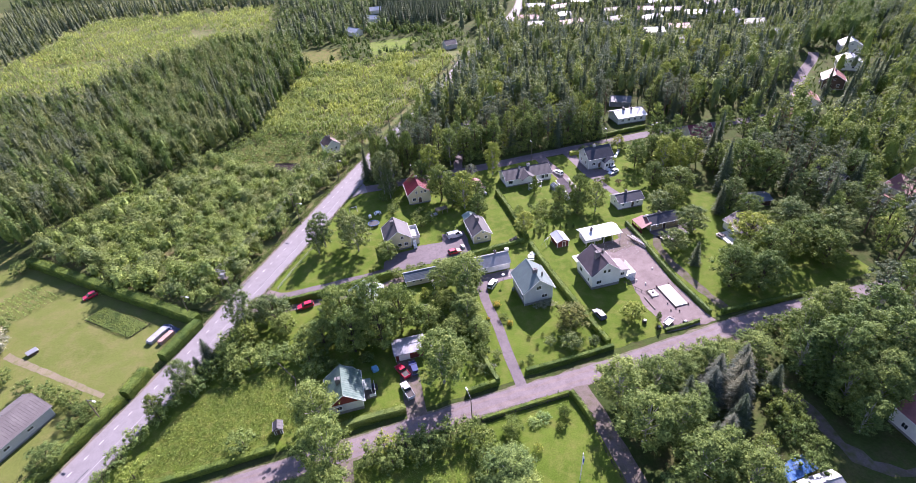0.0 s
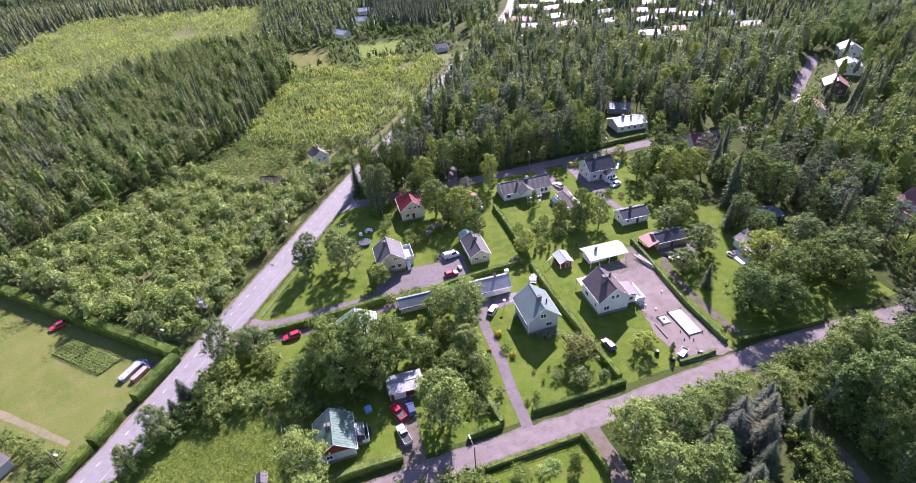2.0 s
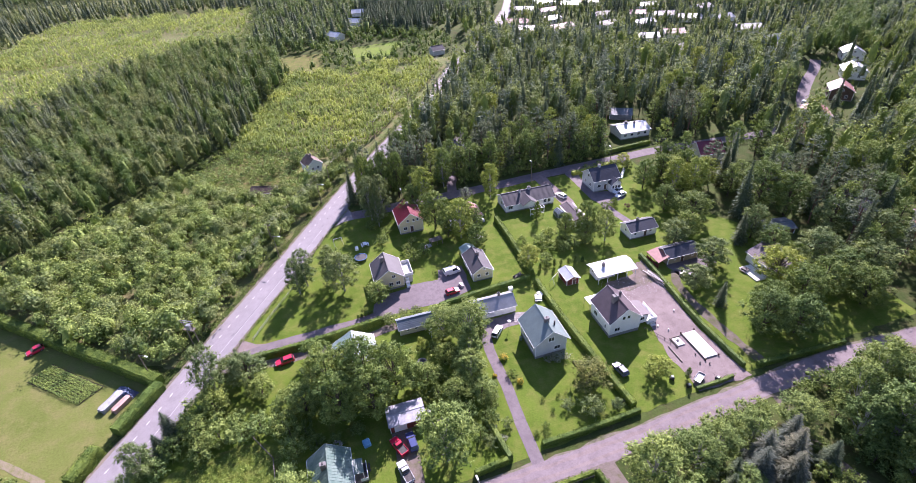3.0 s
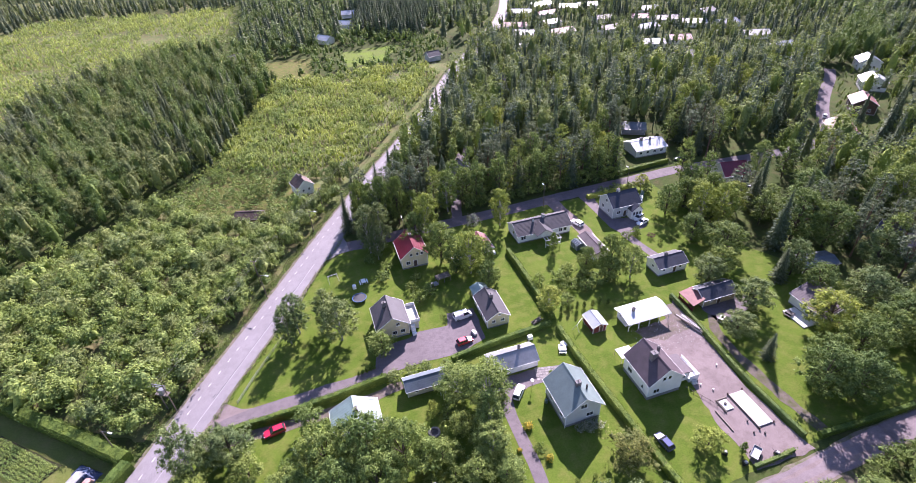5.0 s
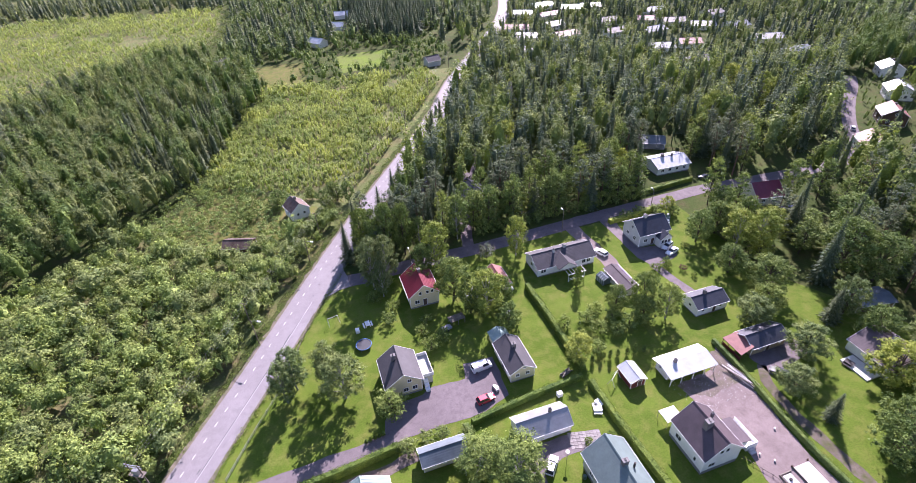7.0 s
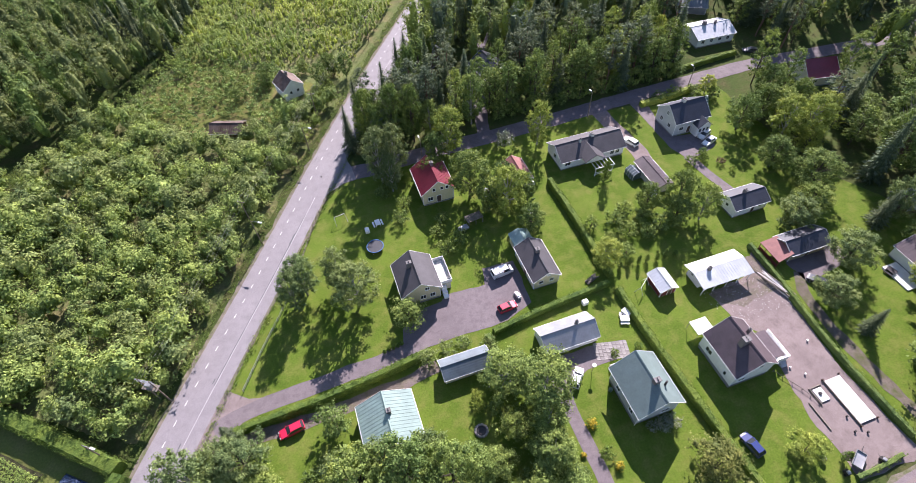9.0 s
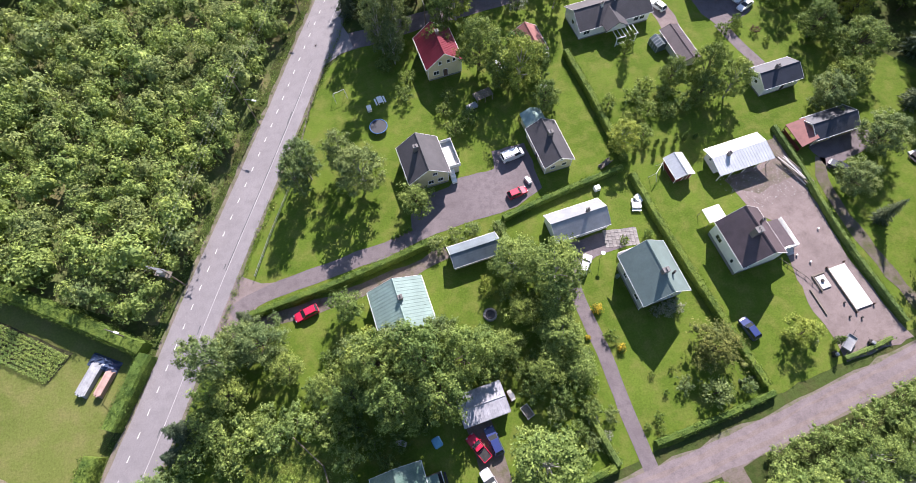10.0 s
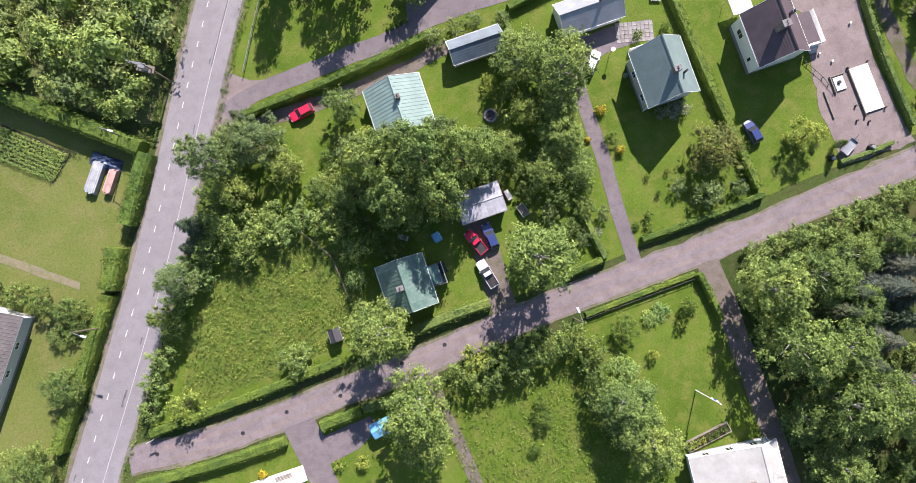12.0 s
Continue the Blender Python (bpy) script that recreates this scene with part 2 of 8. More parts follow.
M["flower"] = surface("yellow_flowers", (0.525, 0.385, 0.014), 0.7, 0.2, 2.0, 9.0)
M["flower_white"] = surface("white_flowers", (0.75, 0.75, 0.7), 0.7, 0.15, 2.0, 9.0)
# spruce needle colour is lightened, part of it standing in for distance haze
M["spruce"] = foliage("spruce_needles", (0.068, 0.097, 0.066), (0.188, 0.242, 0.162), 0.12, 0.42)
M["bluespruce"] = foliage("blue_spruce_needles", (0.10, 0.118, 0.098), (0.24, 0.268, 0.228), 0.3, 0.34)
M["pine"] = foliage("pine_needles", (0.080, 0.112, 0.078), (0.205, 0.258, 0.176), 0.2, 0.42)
M["birch"] = foliage("birch_leaves", (0.112, 0.170, 0.046), (0.320, 0.415, 0.126), 0.17, 0.4)
M["leaf"] = foliage("deciduous_leaves", (0.082, 0.132, 0.039), (0.252, 0.345, 0.107), 0.17, 0.4)
M["birch_dark"] = foliage("dull_birch_leaves", (0.082, 0.118, 0.051), (0.242, 0.305, 0.137), 0.25, 0.4)
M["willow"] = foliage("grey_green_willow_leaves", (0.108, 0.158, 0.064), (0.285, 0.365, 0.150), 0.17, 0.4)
M["bright"] = foliage("yellow_green_leaves", (0.170, 0.225, 0.043), (0.417, 0.490, 0.112), 0.4, 0.4)
M["thicket"] = foliage("thicket_leaves", (0.112, 0.174, 0.052), (0.338, 0.452, 0.155), 0.3, 0.4)
M["sapling"] = foliage("young_birch_leaves", (0.215, 0.285, 0.100), (0.500, 0.590, 0.235), 0.06, 0.85)
M["hedge"] = foliage("clipped_hedge_leaves", (0.073, 0.125, 0.027), (0.199, 0.290, 0.066), 0.4, 0.4)
M["olive"] = foliage("olive_leaves", (0.092, 0.118, 0.034), (0.232, 0.262, 0.088), 0.4, 0.42)
M["grasstuft"] = foliage("tall_grass", (0.120, 0.180, 0.040), (0.290, 0.380, 0.105), 0.3, 0.45)
M["crop"] = foliage("potato_leaves", (0.15, 0.25, 0.07), (0.38, 0.52, 0.18), 0.5, 0.4)
M["lilac"] = foliage("pale_flowering_shrub", (0.16, 0.19, 0.09), (0.52, 0.53, 0.47), 0.5, 0.3)
M["purple"] = foliage("dark_red_leaves", (0.069, 0.03, 0.038), (0.174, 0.074, 0.102), 0.5, 0.3)
M["deadwood"] = surface("bare_grey_branches", (0.224, 0.203, 0.189), 0.9, 0.2, 1.0, 6.0)


def paint(name, col):
    m, nt, b, out = nodes_of(name)
    nt.links.new(add_ramp(nt, add_noise(nt, 1.5), [(0.3, shade(col, 0.9)), (0.7, col)]), b.inputs["Base Color"])
    b.inputs["Roughness"].default_value, b.inputs["Coat Weight"].default_value, b.inputs["Coat Roughness"].default_value = 0.35, 0.8, 0.06
    return m


for key, col in dict(car_white=(0.75, 0.76, 0.77), car_red=(0.55, 0.012, 0.05), car_blue=(0.03, 0.045, 0.16), car_silver=(0.5, 0.52, 0.54), car_dark=(0.03, 0.035, 0.05)).items():
    M[key] = paint(key + "_paint", col)


# ---------------- mesh building ----------------
class Build:
    """Collects vertices and faces for one mesh."""

    def __init__(self):
        self.v, self.f = [], []

    def add(self, verts, faces):
        n = len(self.v)
        self.v += [tuple(p) for p in verts]
        self.f += [tuple(i + n for i in q) for q in faces]
        return self

    def box(self, x0, x1, y0, y1, z0, z1, m=None):
        c = [(x, y, z) for z in (z0, z1) for y in (y0, y1) for x in (x0, x1)]
        if m is not None:
            c = [m @ Vector(p) for p in c]
        return self.add(c, [(0, 2, 3, 1), (4, 5, 7, 6), (0, 1, 5, 4), (2, 6, 7, 3), (1, 3, 7, 5), (0, 4, 6, 2)])

    def bevel_box(self, x0, x1, y0, y1, z0, z1, c, m=None):
        """A box whose upright edges and top edge are chamfered by c."""
        def ring(a, z):
            return [(x0 + a + c, y0 + a, z), (x1 - a - c, y0 + a, z), (x1 - a, y0 + a + c, z), (x1 - a, y1 - a - c, z),
                    (x1 - a - c, y1 - a, z), (x0 + a + c, y1 - a, z), (x0 + a, y1 - a - c, z), (x0 + a, y0 + a + c, z)]
        pts = ring(0, z0) + ring(0, z1 - c) + ring(c * 0.8, z1)
        if m is not None:
            pts = [m @ Vector(p) for p in pts]
        faces = [tuple(range(7, -1, -1)), tuple(range(16, 24))]
        for k in (0, 8):
            faces += [(k + i, k + (i + 1) % 8, k + 8 + (i + 1) % 8, k + 8 + i) for i in range(8)]
        return self.add(pts, faces)

    def prism(self, profile, axis, a, b):
        """A closed profile in the two other axes, drawn out along an axis from a to b."""
        n = len(profile)
        put = {"x": lambda p, s: (s, p[0], p[1]), "y": lambda p, s: (p[0], s, p[1]), "z": lambda p, s: (p[0], p[1], s)}[axis]
        pts = [put(p, a) for p in profile] + [put(p, b) for p in profile]
        return self.add(pts, [tuple(range(n - 1, -1, -1)), tuple(range(n, 2 * n))] + [(i, (i + 1) % n, n + (i + 1) % n, n + i) for i in range(n)])

    def tube(self, path, radii, sides=6):
        rings = []
        for i, p in enumerate(path):
            p = Vector(p)
            d = (Vector(path[min(i + 1, len(path) - 1)]) - Vector(path[max(i - 1, 0)])).normalized()
            u = d.cross(Vector((0.3, 0.9, 0.1)) if abs(d.z) > 0.9 else Vector((0, 0, 1))).normalized()
            w = d.cross(u)
            rings += [tuple(p + radii[i] * (math.cos(2 * math.pi * k / sides) * u + math.sin(2 * math.pi * k / sides) * w)) for k in range(sides)]
        n = len(path)
        faces = [(i * sides + k, i * sides + (k + 1) % sides, (i + 1) * sides + (k + 1) % sides, (i + 1) * sides + k) for i in range(n - 1) for k in range(sides)]
        faces += [tuple(range(sides - 1, -1, -1)), tuple(range((n - 1) * sides, n * sides))]
        return self.add(rings, faces)

    def cyl(self, x, y, z0, z1, r, sides=12, r2=None):
        return self.tube([(x, y, z0), (x, y, z1)], [r, r if r2 is None else r2], sides)

    def mesh(self, name):
        me = bpy.data.meshes.new(name)
        me.from_pydata(self.v, [], self.f)
        me.update()
        return me


def array_mesh(name, v, f):
    """A mesh from an array of points and an array of four-cornered faces; a repeated last corner makes a triangle."""
    me = bpy.data.meshes.new(name)
    me.vertices.add(len(v))
    me.vertices.foreach_set("co", np.ascontiguousarray(v, np.float32).ravel())
    keep = np.ones(f.shape, bool)
    keep[:, 3] = f[:, 3] != f[:, 2]
    count = keep.sum(1)
    me.loops.add(int(count.sum()))
    me.loops.foreach_set("vertex_index", np.ascontiguousarray(f[keep], np.int32))
    me.polygons.add(len(f))
    me.polygons.foreach_set("loop_start", np.concatenate([[0], np.cumsum(count)[:-1]]).astype(np.int32))
    me.polygons.foreach_set("use_smooth", np.ones(len(f), bool))
    me.update(calc_edges=True)
    me.validate()
    return me


def as_object(name, data, material):
    me = data.mesh(name) if isinstance(data, Build) else data
    if material is not None and not me.materials:
        me.materials.append(material)
    return new(name, me)


def part(name, data, material, parent, label=""):
    ob = as_object(name, data, M[material])
    ob.parent = parent
    return tagged(ob, label)


def thing(name, m, label, category, group="", kind=""):
    ob = new(name)
    ob.matrix_basis = m
    return tagged(ob, label, category, group, kind)


def single(name, data, material, label, category="", group="", kind="", m=None):
    ob = as_object(name, data, M[material])
    if m is not None:
        ob.matrix_basis = m
    return tagged(ob, label, category, group, kind)


# ---------------- ground, roads, yards ----------------
def wavy(points, amount, step=1.5, seed=0.0):
    out = []
    for i, p in enumerate(points):
        q = points[(i + 1) % len(points)]
        n = max(1, int(math.dist(p, q) / step))
        for k in range(n):
            x, y = p[0] + (q[0] - p[0]) * k / n, p[1] + (q[1] - p[1]) * k / n
            d = noise.noise_vector(Vector((x * 0.35 + seed, y * 0.35, seed)))
            e = noise.noise_vector(Vector((x * 1.3, y * 1.3, seed + 7)))
            out.append((x + amount * (d.x + 0.4 * e.x), y + amount * (d.y + 0.4 * e.y)))
    return out


def sheet(name, points, z, material, label, amount=0.35, seed=0.0):
    pts = wavy(points, amount, seed=seed)
    return single(name, Build().add([(x, y, z) for x, y in pts], [tuple(range(len(pts)))]), material, label, "ground", kind="structure")


def smooth_line(points, step=2.5):
    """A Catmull-Rom line through the points."""
    p = [Vector(q).to_2d() for q in points]
    p = [2 * p[0] - p[1], *p, 2 * p[-1] - p[-2]]
    out = []
    for a, b, c, d in zip(p, p[1:], p[2:], p[3:]):
        n = max(1, int((c - b).length / step))
        for k in range(n):
            t = k / n
            out.append(0.5 * (2 * b + (c - a) * t + (2 * a - 5 * b + 4 * c - d) * t * t + (3 * b - a - 3 * c + d) * t ** 3))
    return out + [p[-2]]


def normals_of(line):
    out = []
    for i in range(len(line)):
        d = (line[min(i + 1, len(line) - 1)] - line[max(i - 1, 0)]).normalized()
        out.append(Vector((d.y, -d.x)))
    return out


def ribbon(line, left, right, z, ragged=0.0, seed=0.0):
    """A strip along a line, from left to right of it."""
    b, ns = Build(), normals_of(line)
    pts = []
    for p, n in zip(line, ns):
        ja = ragged * noise.noise(Vector((p.x * 0.3, p.y * 0.3, seed)))
        jb = ragged * noise.noise(Vector((p.x * 0.3, p.y * 0.3, seed + 9)))
        pts += [(*(p + (left + ja) * n), z), (*(p + (right + jb) * n), z)]
    return b.add(pts, [(2 * i, 2 * i + 1, 2 * i + 3, 2 * i + 2) for i in range(len(line) - 1)])


def road_object(name, points, left, right, z, material, label, ragged=0.3, seed=0.0):
    return single(name, ribbon(smooth_line(points), left, right, z, ragged, seed), material, label, "road", kind="structure")


ground = Build()
edges = [-4000, -1500, -700, -400, -200, 0, 200, 400, 700, 1500, 4000]
ground.add([(x, y + 200, 0.0) for y in edges for x in edges], [(j * 11 + i, j * 11 + i + 1, j * 11 + i + 12, j * 11 + i + 11) for j in range(10) for i in range(10)])
single("ground", ground, "ground", "wild grassy forest floor reaching the horizon", "ground", kind="structure")

MAIN = [(-110, 10), (-92, 37), (-75.7, 61.4), (-65.2, 76.8), (-52, 97), (-38, 121), (-20.9, 149), (-3.1, 179), (16, 210), (43, 250.5), (63, 283), (83, 320), (105.5, 354), (137, 401), (156, 431), (179, 476), (205, 540), (240, 640)]
main_line = smooth_line(MAIN)
LANE = [(-67, 62.0), (-58, 60.9), (-50, 60.5), (-37, 60.9), (-20, 61.6), (-8, 62.4), (2, 63.2), (16, 64.0), (28, 64.2), (38, 64.6), (49.5, 65.1), (60, 65.9), (69, 66.4), (79, 67.2), (101, 68.2), (130, 67)]
STREET = [(-4, 170.2), (3, 170.9), (11, 170.9), (24, 171.6), (45, 171.8), (63, 172.3), (84, 173.4), (107, 174), (128, 174.6), (152, 172.5), (176, 171), (197, 174.5), (219, 196), (238, 212), (258, 227), (270, 238)]

sheet("lawn", [(-62, 66), (-30, 66), (-10, 66.5), (20, 68), (80, 71.5), (130, 73), (130, 100), (112, 132), (112, 170), (56, 170), (20, 169), (7, 172), (-3, 165), (-20, 138), (-33, 118), (-46, 97)], 0.02, "lawn", "mown green lawns of the house plots", 0.5)
sheet("lawn", [(-60, 56), (-38, 56.5), (-14, 57), (16, 59.5), (37, 61.5), (38, 20), (-80, 20), (-84, 32)], 0.02, "lawn", "green lawns south of the lane", 0.5, 2)
sheet("mown_field", [(-118, 170), (-100, 160), (-76, 137), (-48.5, 113.5), (-56, 99), (-67, 83), (-77, 68), (-90, 50), (-140, 60), (-150, 130)], 0.02, "field", "pale mown grass field beside the road", 0.5, 3)
sheet("meadow", [(-56, 67.3), (-50, 80), (-42, 88), (-27, 90), (-20.5, 86), (-21, 69), (-40, 67.4)], 0.04, "meadow", "unmown bright green meadow", 0.6, 4)
sheet("scrub", [(-46, 117), (-30, 143), (-10, 178), (10, 209), (38, 252), (70, 305), (92, 343), (60, 350), (-8, 345), (-32, 272), (-42, 240), (-66, 212), (-92, 186), (-104, 164), (-70, 132)], 0.02, "sapground", "overgrown scrub ground", 1.2, 5)
sheet("dry_grass", [(-42, 236), (-52, 218), (-40, 205), (-30, 196), (-14, 199), (2, 208), (-4, 222), (-20, 232), (-34, 252)], 0.04, "dry", "dry yellowish grass round the old buildings", 1.5, 6)
sheet("dry_grass", [(0, 294), (10, 286), (22, 277), (26, 284), (12, 297)], 0.04, "dry", "dry brownish patch in the clearing", 1.5, 7)
sheet("farm_field", [(32, 362), (53, 366), (73, 399), (52, 401), (30, 397)], 0.04, "farm", "light green farm field", 1.5, 8)
sheet("farm_field", [(-11, 352), (9, 354), (12, 394), (-6, 398), (-22, 394)], 0.04, "dry", "pale farm field", 1.5, 9)
sheet("farm_field", [(380, 340), (460, 330), (520, 400), (430, 430)], 0.04, "farm", "light green far field", 1.5, 10)
sheet("dry_grass", [(-215, 470), (-180, 450), (-160, 470), (-190, 500), (-240, 520)], 0.04, "dry", "brownish patch among the saplings", 3, 11)
sheet("sapling_ground", [(-140, 332), (-126, 386), (-72, 430), (-46, 470), (-40, 600), (-118, 762), (-380, 790), (-320, 610), (-230, 380)], 0.02, "sapground", "grassy ground under the saplings", 2, 12)

road_object("verge", MAIN, -3.1, 6.7, 0.03, "shoulder", "gravelly grass verge of the main road", 0.7, 1)
road_object("main_road", MAIN, -2.3, 6.0, 0.06, "asphalt", "pale worn asphalt road with a walkway lane", 0.12, 2)
road_object("side_lane", LANE, -2.65, 2.65, 0.045, "shoulder", "gravel edge of the lane", 0.6, 3)
road_object("side_lane", LANE, -2.2, 2.2, 0.07, "lane", "worn pinkish grey asphalt lane", 0.35, 4)
road_object("back_street", STREET, -2.6, 2.6, 0.06, "asphalt_dark", "worn grey asphalt back street", 0.3, 5)
sheet("back_street", [(-8, 160.5), (-3.4, 166), (1, 168.2), (4, 168.6), (4, 173.4), (3.2, 176.5), (5, 181.5), (-2, 176), (-6, 169)], 0.074, "asphalt", "wide pale asphalt mouth of the back street", 0.25, 27)
road_object("back_street", [(40.5, 173), (43, 182), (47, 195), (55, 215), (72, 240)], -1.8, 1.8, 0.055, "asphalt_dark", "narrow grey side street among trees", 0.3, 6)
road_object("gravel_drive", [(-33, 114.5), (-26, 116.2), (-14, 116.8), (0, 117.6), (8, 119.5)], -1.6, 1.6, 0.05, "asphalt_dark", "gravel drive to the yellow house", 0.4, 7)
sheet("gravel_yard", [(2.5, 117), (14, 117.3), (24, 117.4), (30.5, 119.5), (31, 131), (24, 131), (23, 127), (14.5, 127.5), (13, 126), (8, 126), (4, 122.8)], 0.055, "asphalt_dark", "grey gravel parking yard", 0.4, 8)
road_object("gravel_drive", [(-33.5, 111), (-24, 110.8), (-14.7, 110.6), (0, 111.6), (8, 113)], -1.3, 1.3, 0.05, "dirt", "earth drive along the hedge", 0.5, 9)
road_object("gravel_drive", [(26.6, 66), (26.9, 76), (27.6, 86), (27.6, 97), (28.5, 102)], -1.25, 1.25, 0.055, "asphalt_dark", "narrow paved drive beside the lawn", 0.15, 10)
sheet("gravel_yard", [(26.6, 100), (34, 102.5), (43, 102.3), (43.5, 105.8), (36, 106.8), (27, 106.6)], 0.05, "asphalt_dark", "paved yard before the long shed", 0.3, 11)
sheet("gravel_yard", [(65.7, 81.5), (66, 76), (65.5, 70.4), (79, 70.4), (78.3, 77), (77.8, 85), (78.2, 92), (79.8, 106.5), (80.5, 115), (76, 110), (66, 109), (66, 101), (70, 97), (67.5, 91)], 0.05, "gravel", "bare pinkish gravel building plot", 0.5, 12)
sheet("gravel_yard", [(66, 106), (70, 104), (79, 105), (80, 114), (75.5, 113), (75, 109), (65, 109)], 0.06, "dirt", "rubble strewn pale ground", 0.7, 13)
road_object("gravel_drive", [(84, 73), (82.8, 84), (82.5, 94), (83.5, 103), (86, 107)], -1.2, 1.2, 0.05, "track", "earth track with grass middle", 0.7, 14)
road_object("earth_track", [(80.5, 66), (79, 58), (78.5, 50), (80, 43), (79, 37), (81, 29.5), (88, 25.5), (96, 23)], -1.3, 1.3, 0.05, "track", "shaded earth track into the trees", 1.3, 15)
road_object("earth_track", [(38.4, 64.0), (38.6, 58), (38.9, 52), (38.8, 46), (38.8, 40), (38.8, 33), (38.4, 20)], -1.9, 1.9, 0.05, "dirt", "earth lane between the gardens", 0.4, 16)
road_object("earth_track", [(-12.8, 60), (-12.7, 53), (-11.7, 46.6), (-11.4, 39.7), (-11.2, 25)], -1.1, 1.1, 0.05, "dirt", "narrow earth path", 0.4, 17)
sheet("gravel_drive", [(-39.5, 116.5), (-36.5, 112.0), (-31.0, 110.4), (-26, 110.9), (-25, 112.3), (-29.5, 113.4), (-27.5, 114.6), (-24, 115.0), (-22, 117.6), (-26.5, 118.4), (-29.5, 120.6), (-32.5, 124)], 0.040, "gravel", "worn sandy mouth of two drives", 0.4, 26)
sheet("paved_yard", [(-40.2, 59.5), (-38.5, 50), (-37.5, 42), (-33, 42), (-34, 50.5), (-28.5, 51.5), (-24, 53.5), (-25, 56), (-33.5, 55.3), (-34.5, 59.5)], 0.05, "asphalt_dark", "grey paved entrance of the southern plot", 0.15, 18)
road_object("gravel_drive", [(3.2, 65.5), (3.2, 70), (3.5, 76), (3.5, 82)], -2.6, 1.8, 0.05, "dirt", "earth drive with parked cars", 0.4, 19)
road_object("gravel_drive", [(74, 172), (74.5, 163), (75.5, 152), (75, 148)], -2.2, 2.2, 0.05, "gravel", "gravel drive by the bungalow", 0.4, 20)
sheet("gravel_yard", [(84, 171), (84, 150), (86, 144.5), (95, 147), (97, 150.5), (93, 153), (87.5, 154), (87.5, 163), (89, 171)], 0.055, "asphalt_dark", "grey drive of the grey house", 0.4, 21)
road_object("gravel_drive", [(86, 146), (87, 138), (88, 132)], -1.3, 1.3, 0.05, "asphalt_dark", "curved garden path", 0.3, 22)
sheet("gravel_yard", [(86, 104), (99, 106), (99, 110.5), (85, 110)], 0.05, "asphalt_dark", "shaded yard before the shed", 0.4, 23)
sheet("soil_strip", [(-95.5, 117.2), (-66.2, 94.2), (-66.9, 93.0), (-96.3, 115.4)], 0.045, "tan_earth", "bare earth strip across the field", 0.3, 24)
sheet("soil_bed", [(-75.6, 129.2), (-61, 116.8), (-65.2, 112.8), (-79.8, 124.8)], 0.045, "soil", "dark soil of the potato patch", 0.2, 25)

# dashes, edge line, tar patches and covers of the main road
main_n = normals_of(main_line)
run = [0.0]
for a, b in zip(main_line, main_line[1:]):
    run.append(run[-1] + (b - a).length)


def along(s):
    i = max(0, min(len(run) - 2, int(np.searchsorted(run, s)) - 1))
    k = (s - run[i]) / (run[i + 1] - run[i])
    return main_line[i].lerp(main_line[i + 1], k), main_n[i].lerp(main_n[i + 1], k).normalized()


edge_strip = ribbon(main_line[:150], 3.52, 3.63, 0.068)
single("edge_line", edge_strip, "worn_line", "worn white edge line on the road", "road marking", kind="structure")
dash_mesh = Build().box(-0.07, 0.07, -0.55, 0.55, 0, 0.008).mesh("dash")
dash_mesh.materials.append(M["line"])
for k in range(92):
    p, n = along(24.0 + 3.76 * k)
    ob = new("centre_line_dash", dash_mesh)
    ob.matrix_basis = Matrix.Translation((*p, 0.064)) @ Matrix.Rotation(math.atan2(-n.x, n.y) + math.pi / 2, 4, "Z")
    tagged(ob, "short white painted centre line dash", "road marking", "centre line of the main road", "structure")
seam = [i for i, p in enumerate(main_line) if 124 < p.y < 166]
single("tar_seam", ribbon(main_line[seam[0]:seam[-1]], 3.3, 3.46, 0.067, 0.12, 53), "patch", "dark tar seam along the edge line", "road patch", kind="structure")
rp = random.Random(5)
patched = []
for k in range(26):
    p, n = along(30 + rp.random() * 230)
    off = rp.choice([0.9, 2.9, 3.2, 4.3, -1.4])
    if any((p - a).length < 5 for a in patched):
        continue
    patched.append(p)
    w, h = rp.uniform(0.07, 0.17), rp.uniform(0.4, 1.7)
    blot = wavy([(-w, -h), (w, -h), (w, h), (-w, h)], 0.16, 0.3, k * 3.1)
    single("tar_patch", Build().add([(x, y, 0) for x, y in blot], [tuple(range(len(blot)))]), "patch", "dark tar patch on the asphalt", "road patch", "tar patches", "structure",
           Matrix.Translation((*(p + off * n), 0.066)) @ Matrix.Rotation(math.atan2(-n.x, n.y) + math.pi / 2, 4, "Z"))
lane_line = smooth_line(LANE)
for off, wd, sd in ((-1.05, 0.34, 41), (1.05, 0.36, 47)):
    single("wheel_track", ribbon(lane_line[2:-14], off - wd, off + wd, 0.074, 0.5, sd), "gravel", "paler worn wheel track along the lane", "road", kind="structure")
for x, y in [(-62, 61.5), (-46.8, 60.2), (-38.5, 61.2), (-28.8, 60.9), (-17, 62.8), (-9, 63.4), (-70.4, 58.5)]:
    single("manhole_cover", Build().cyl(0, 0, 0, 0.012, 0.36, 16), "iron", "round dark iron manhole cover in the road", "manhole cover", "manhole covers", m=pose(x, y, 0.07))


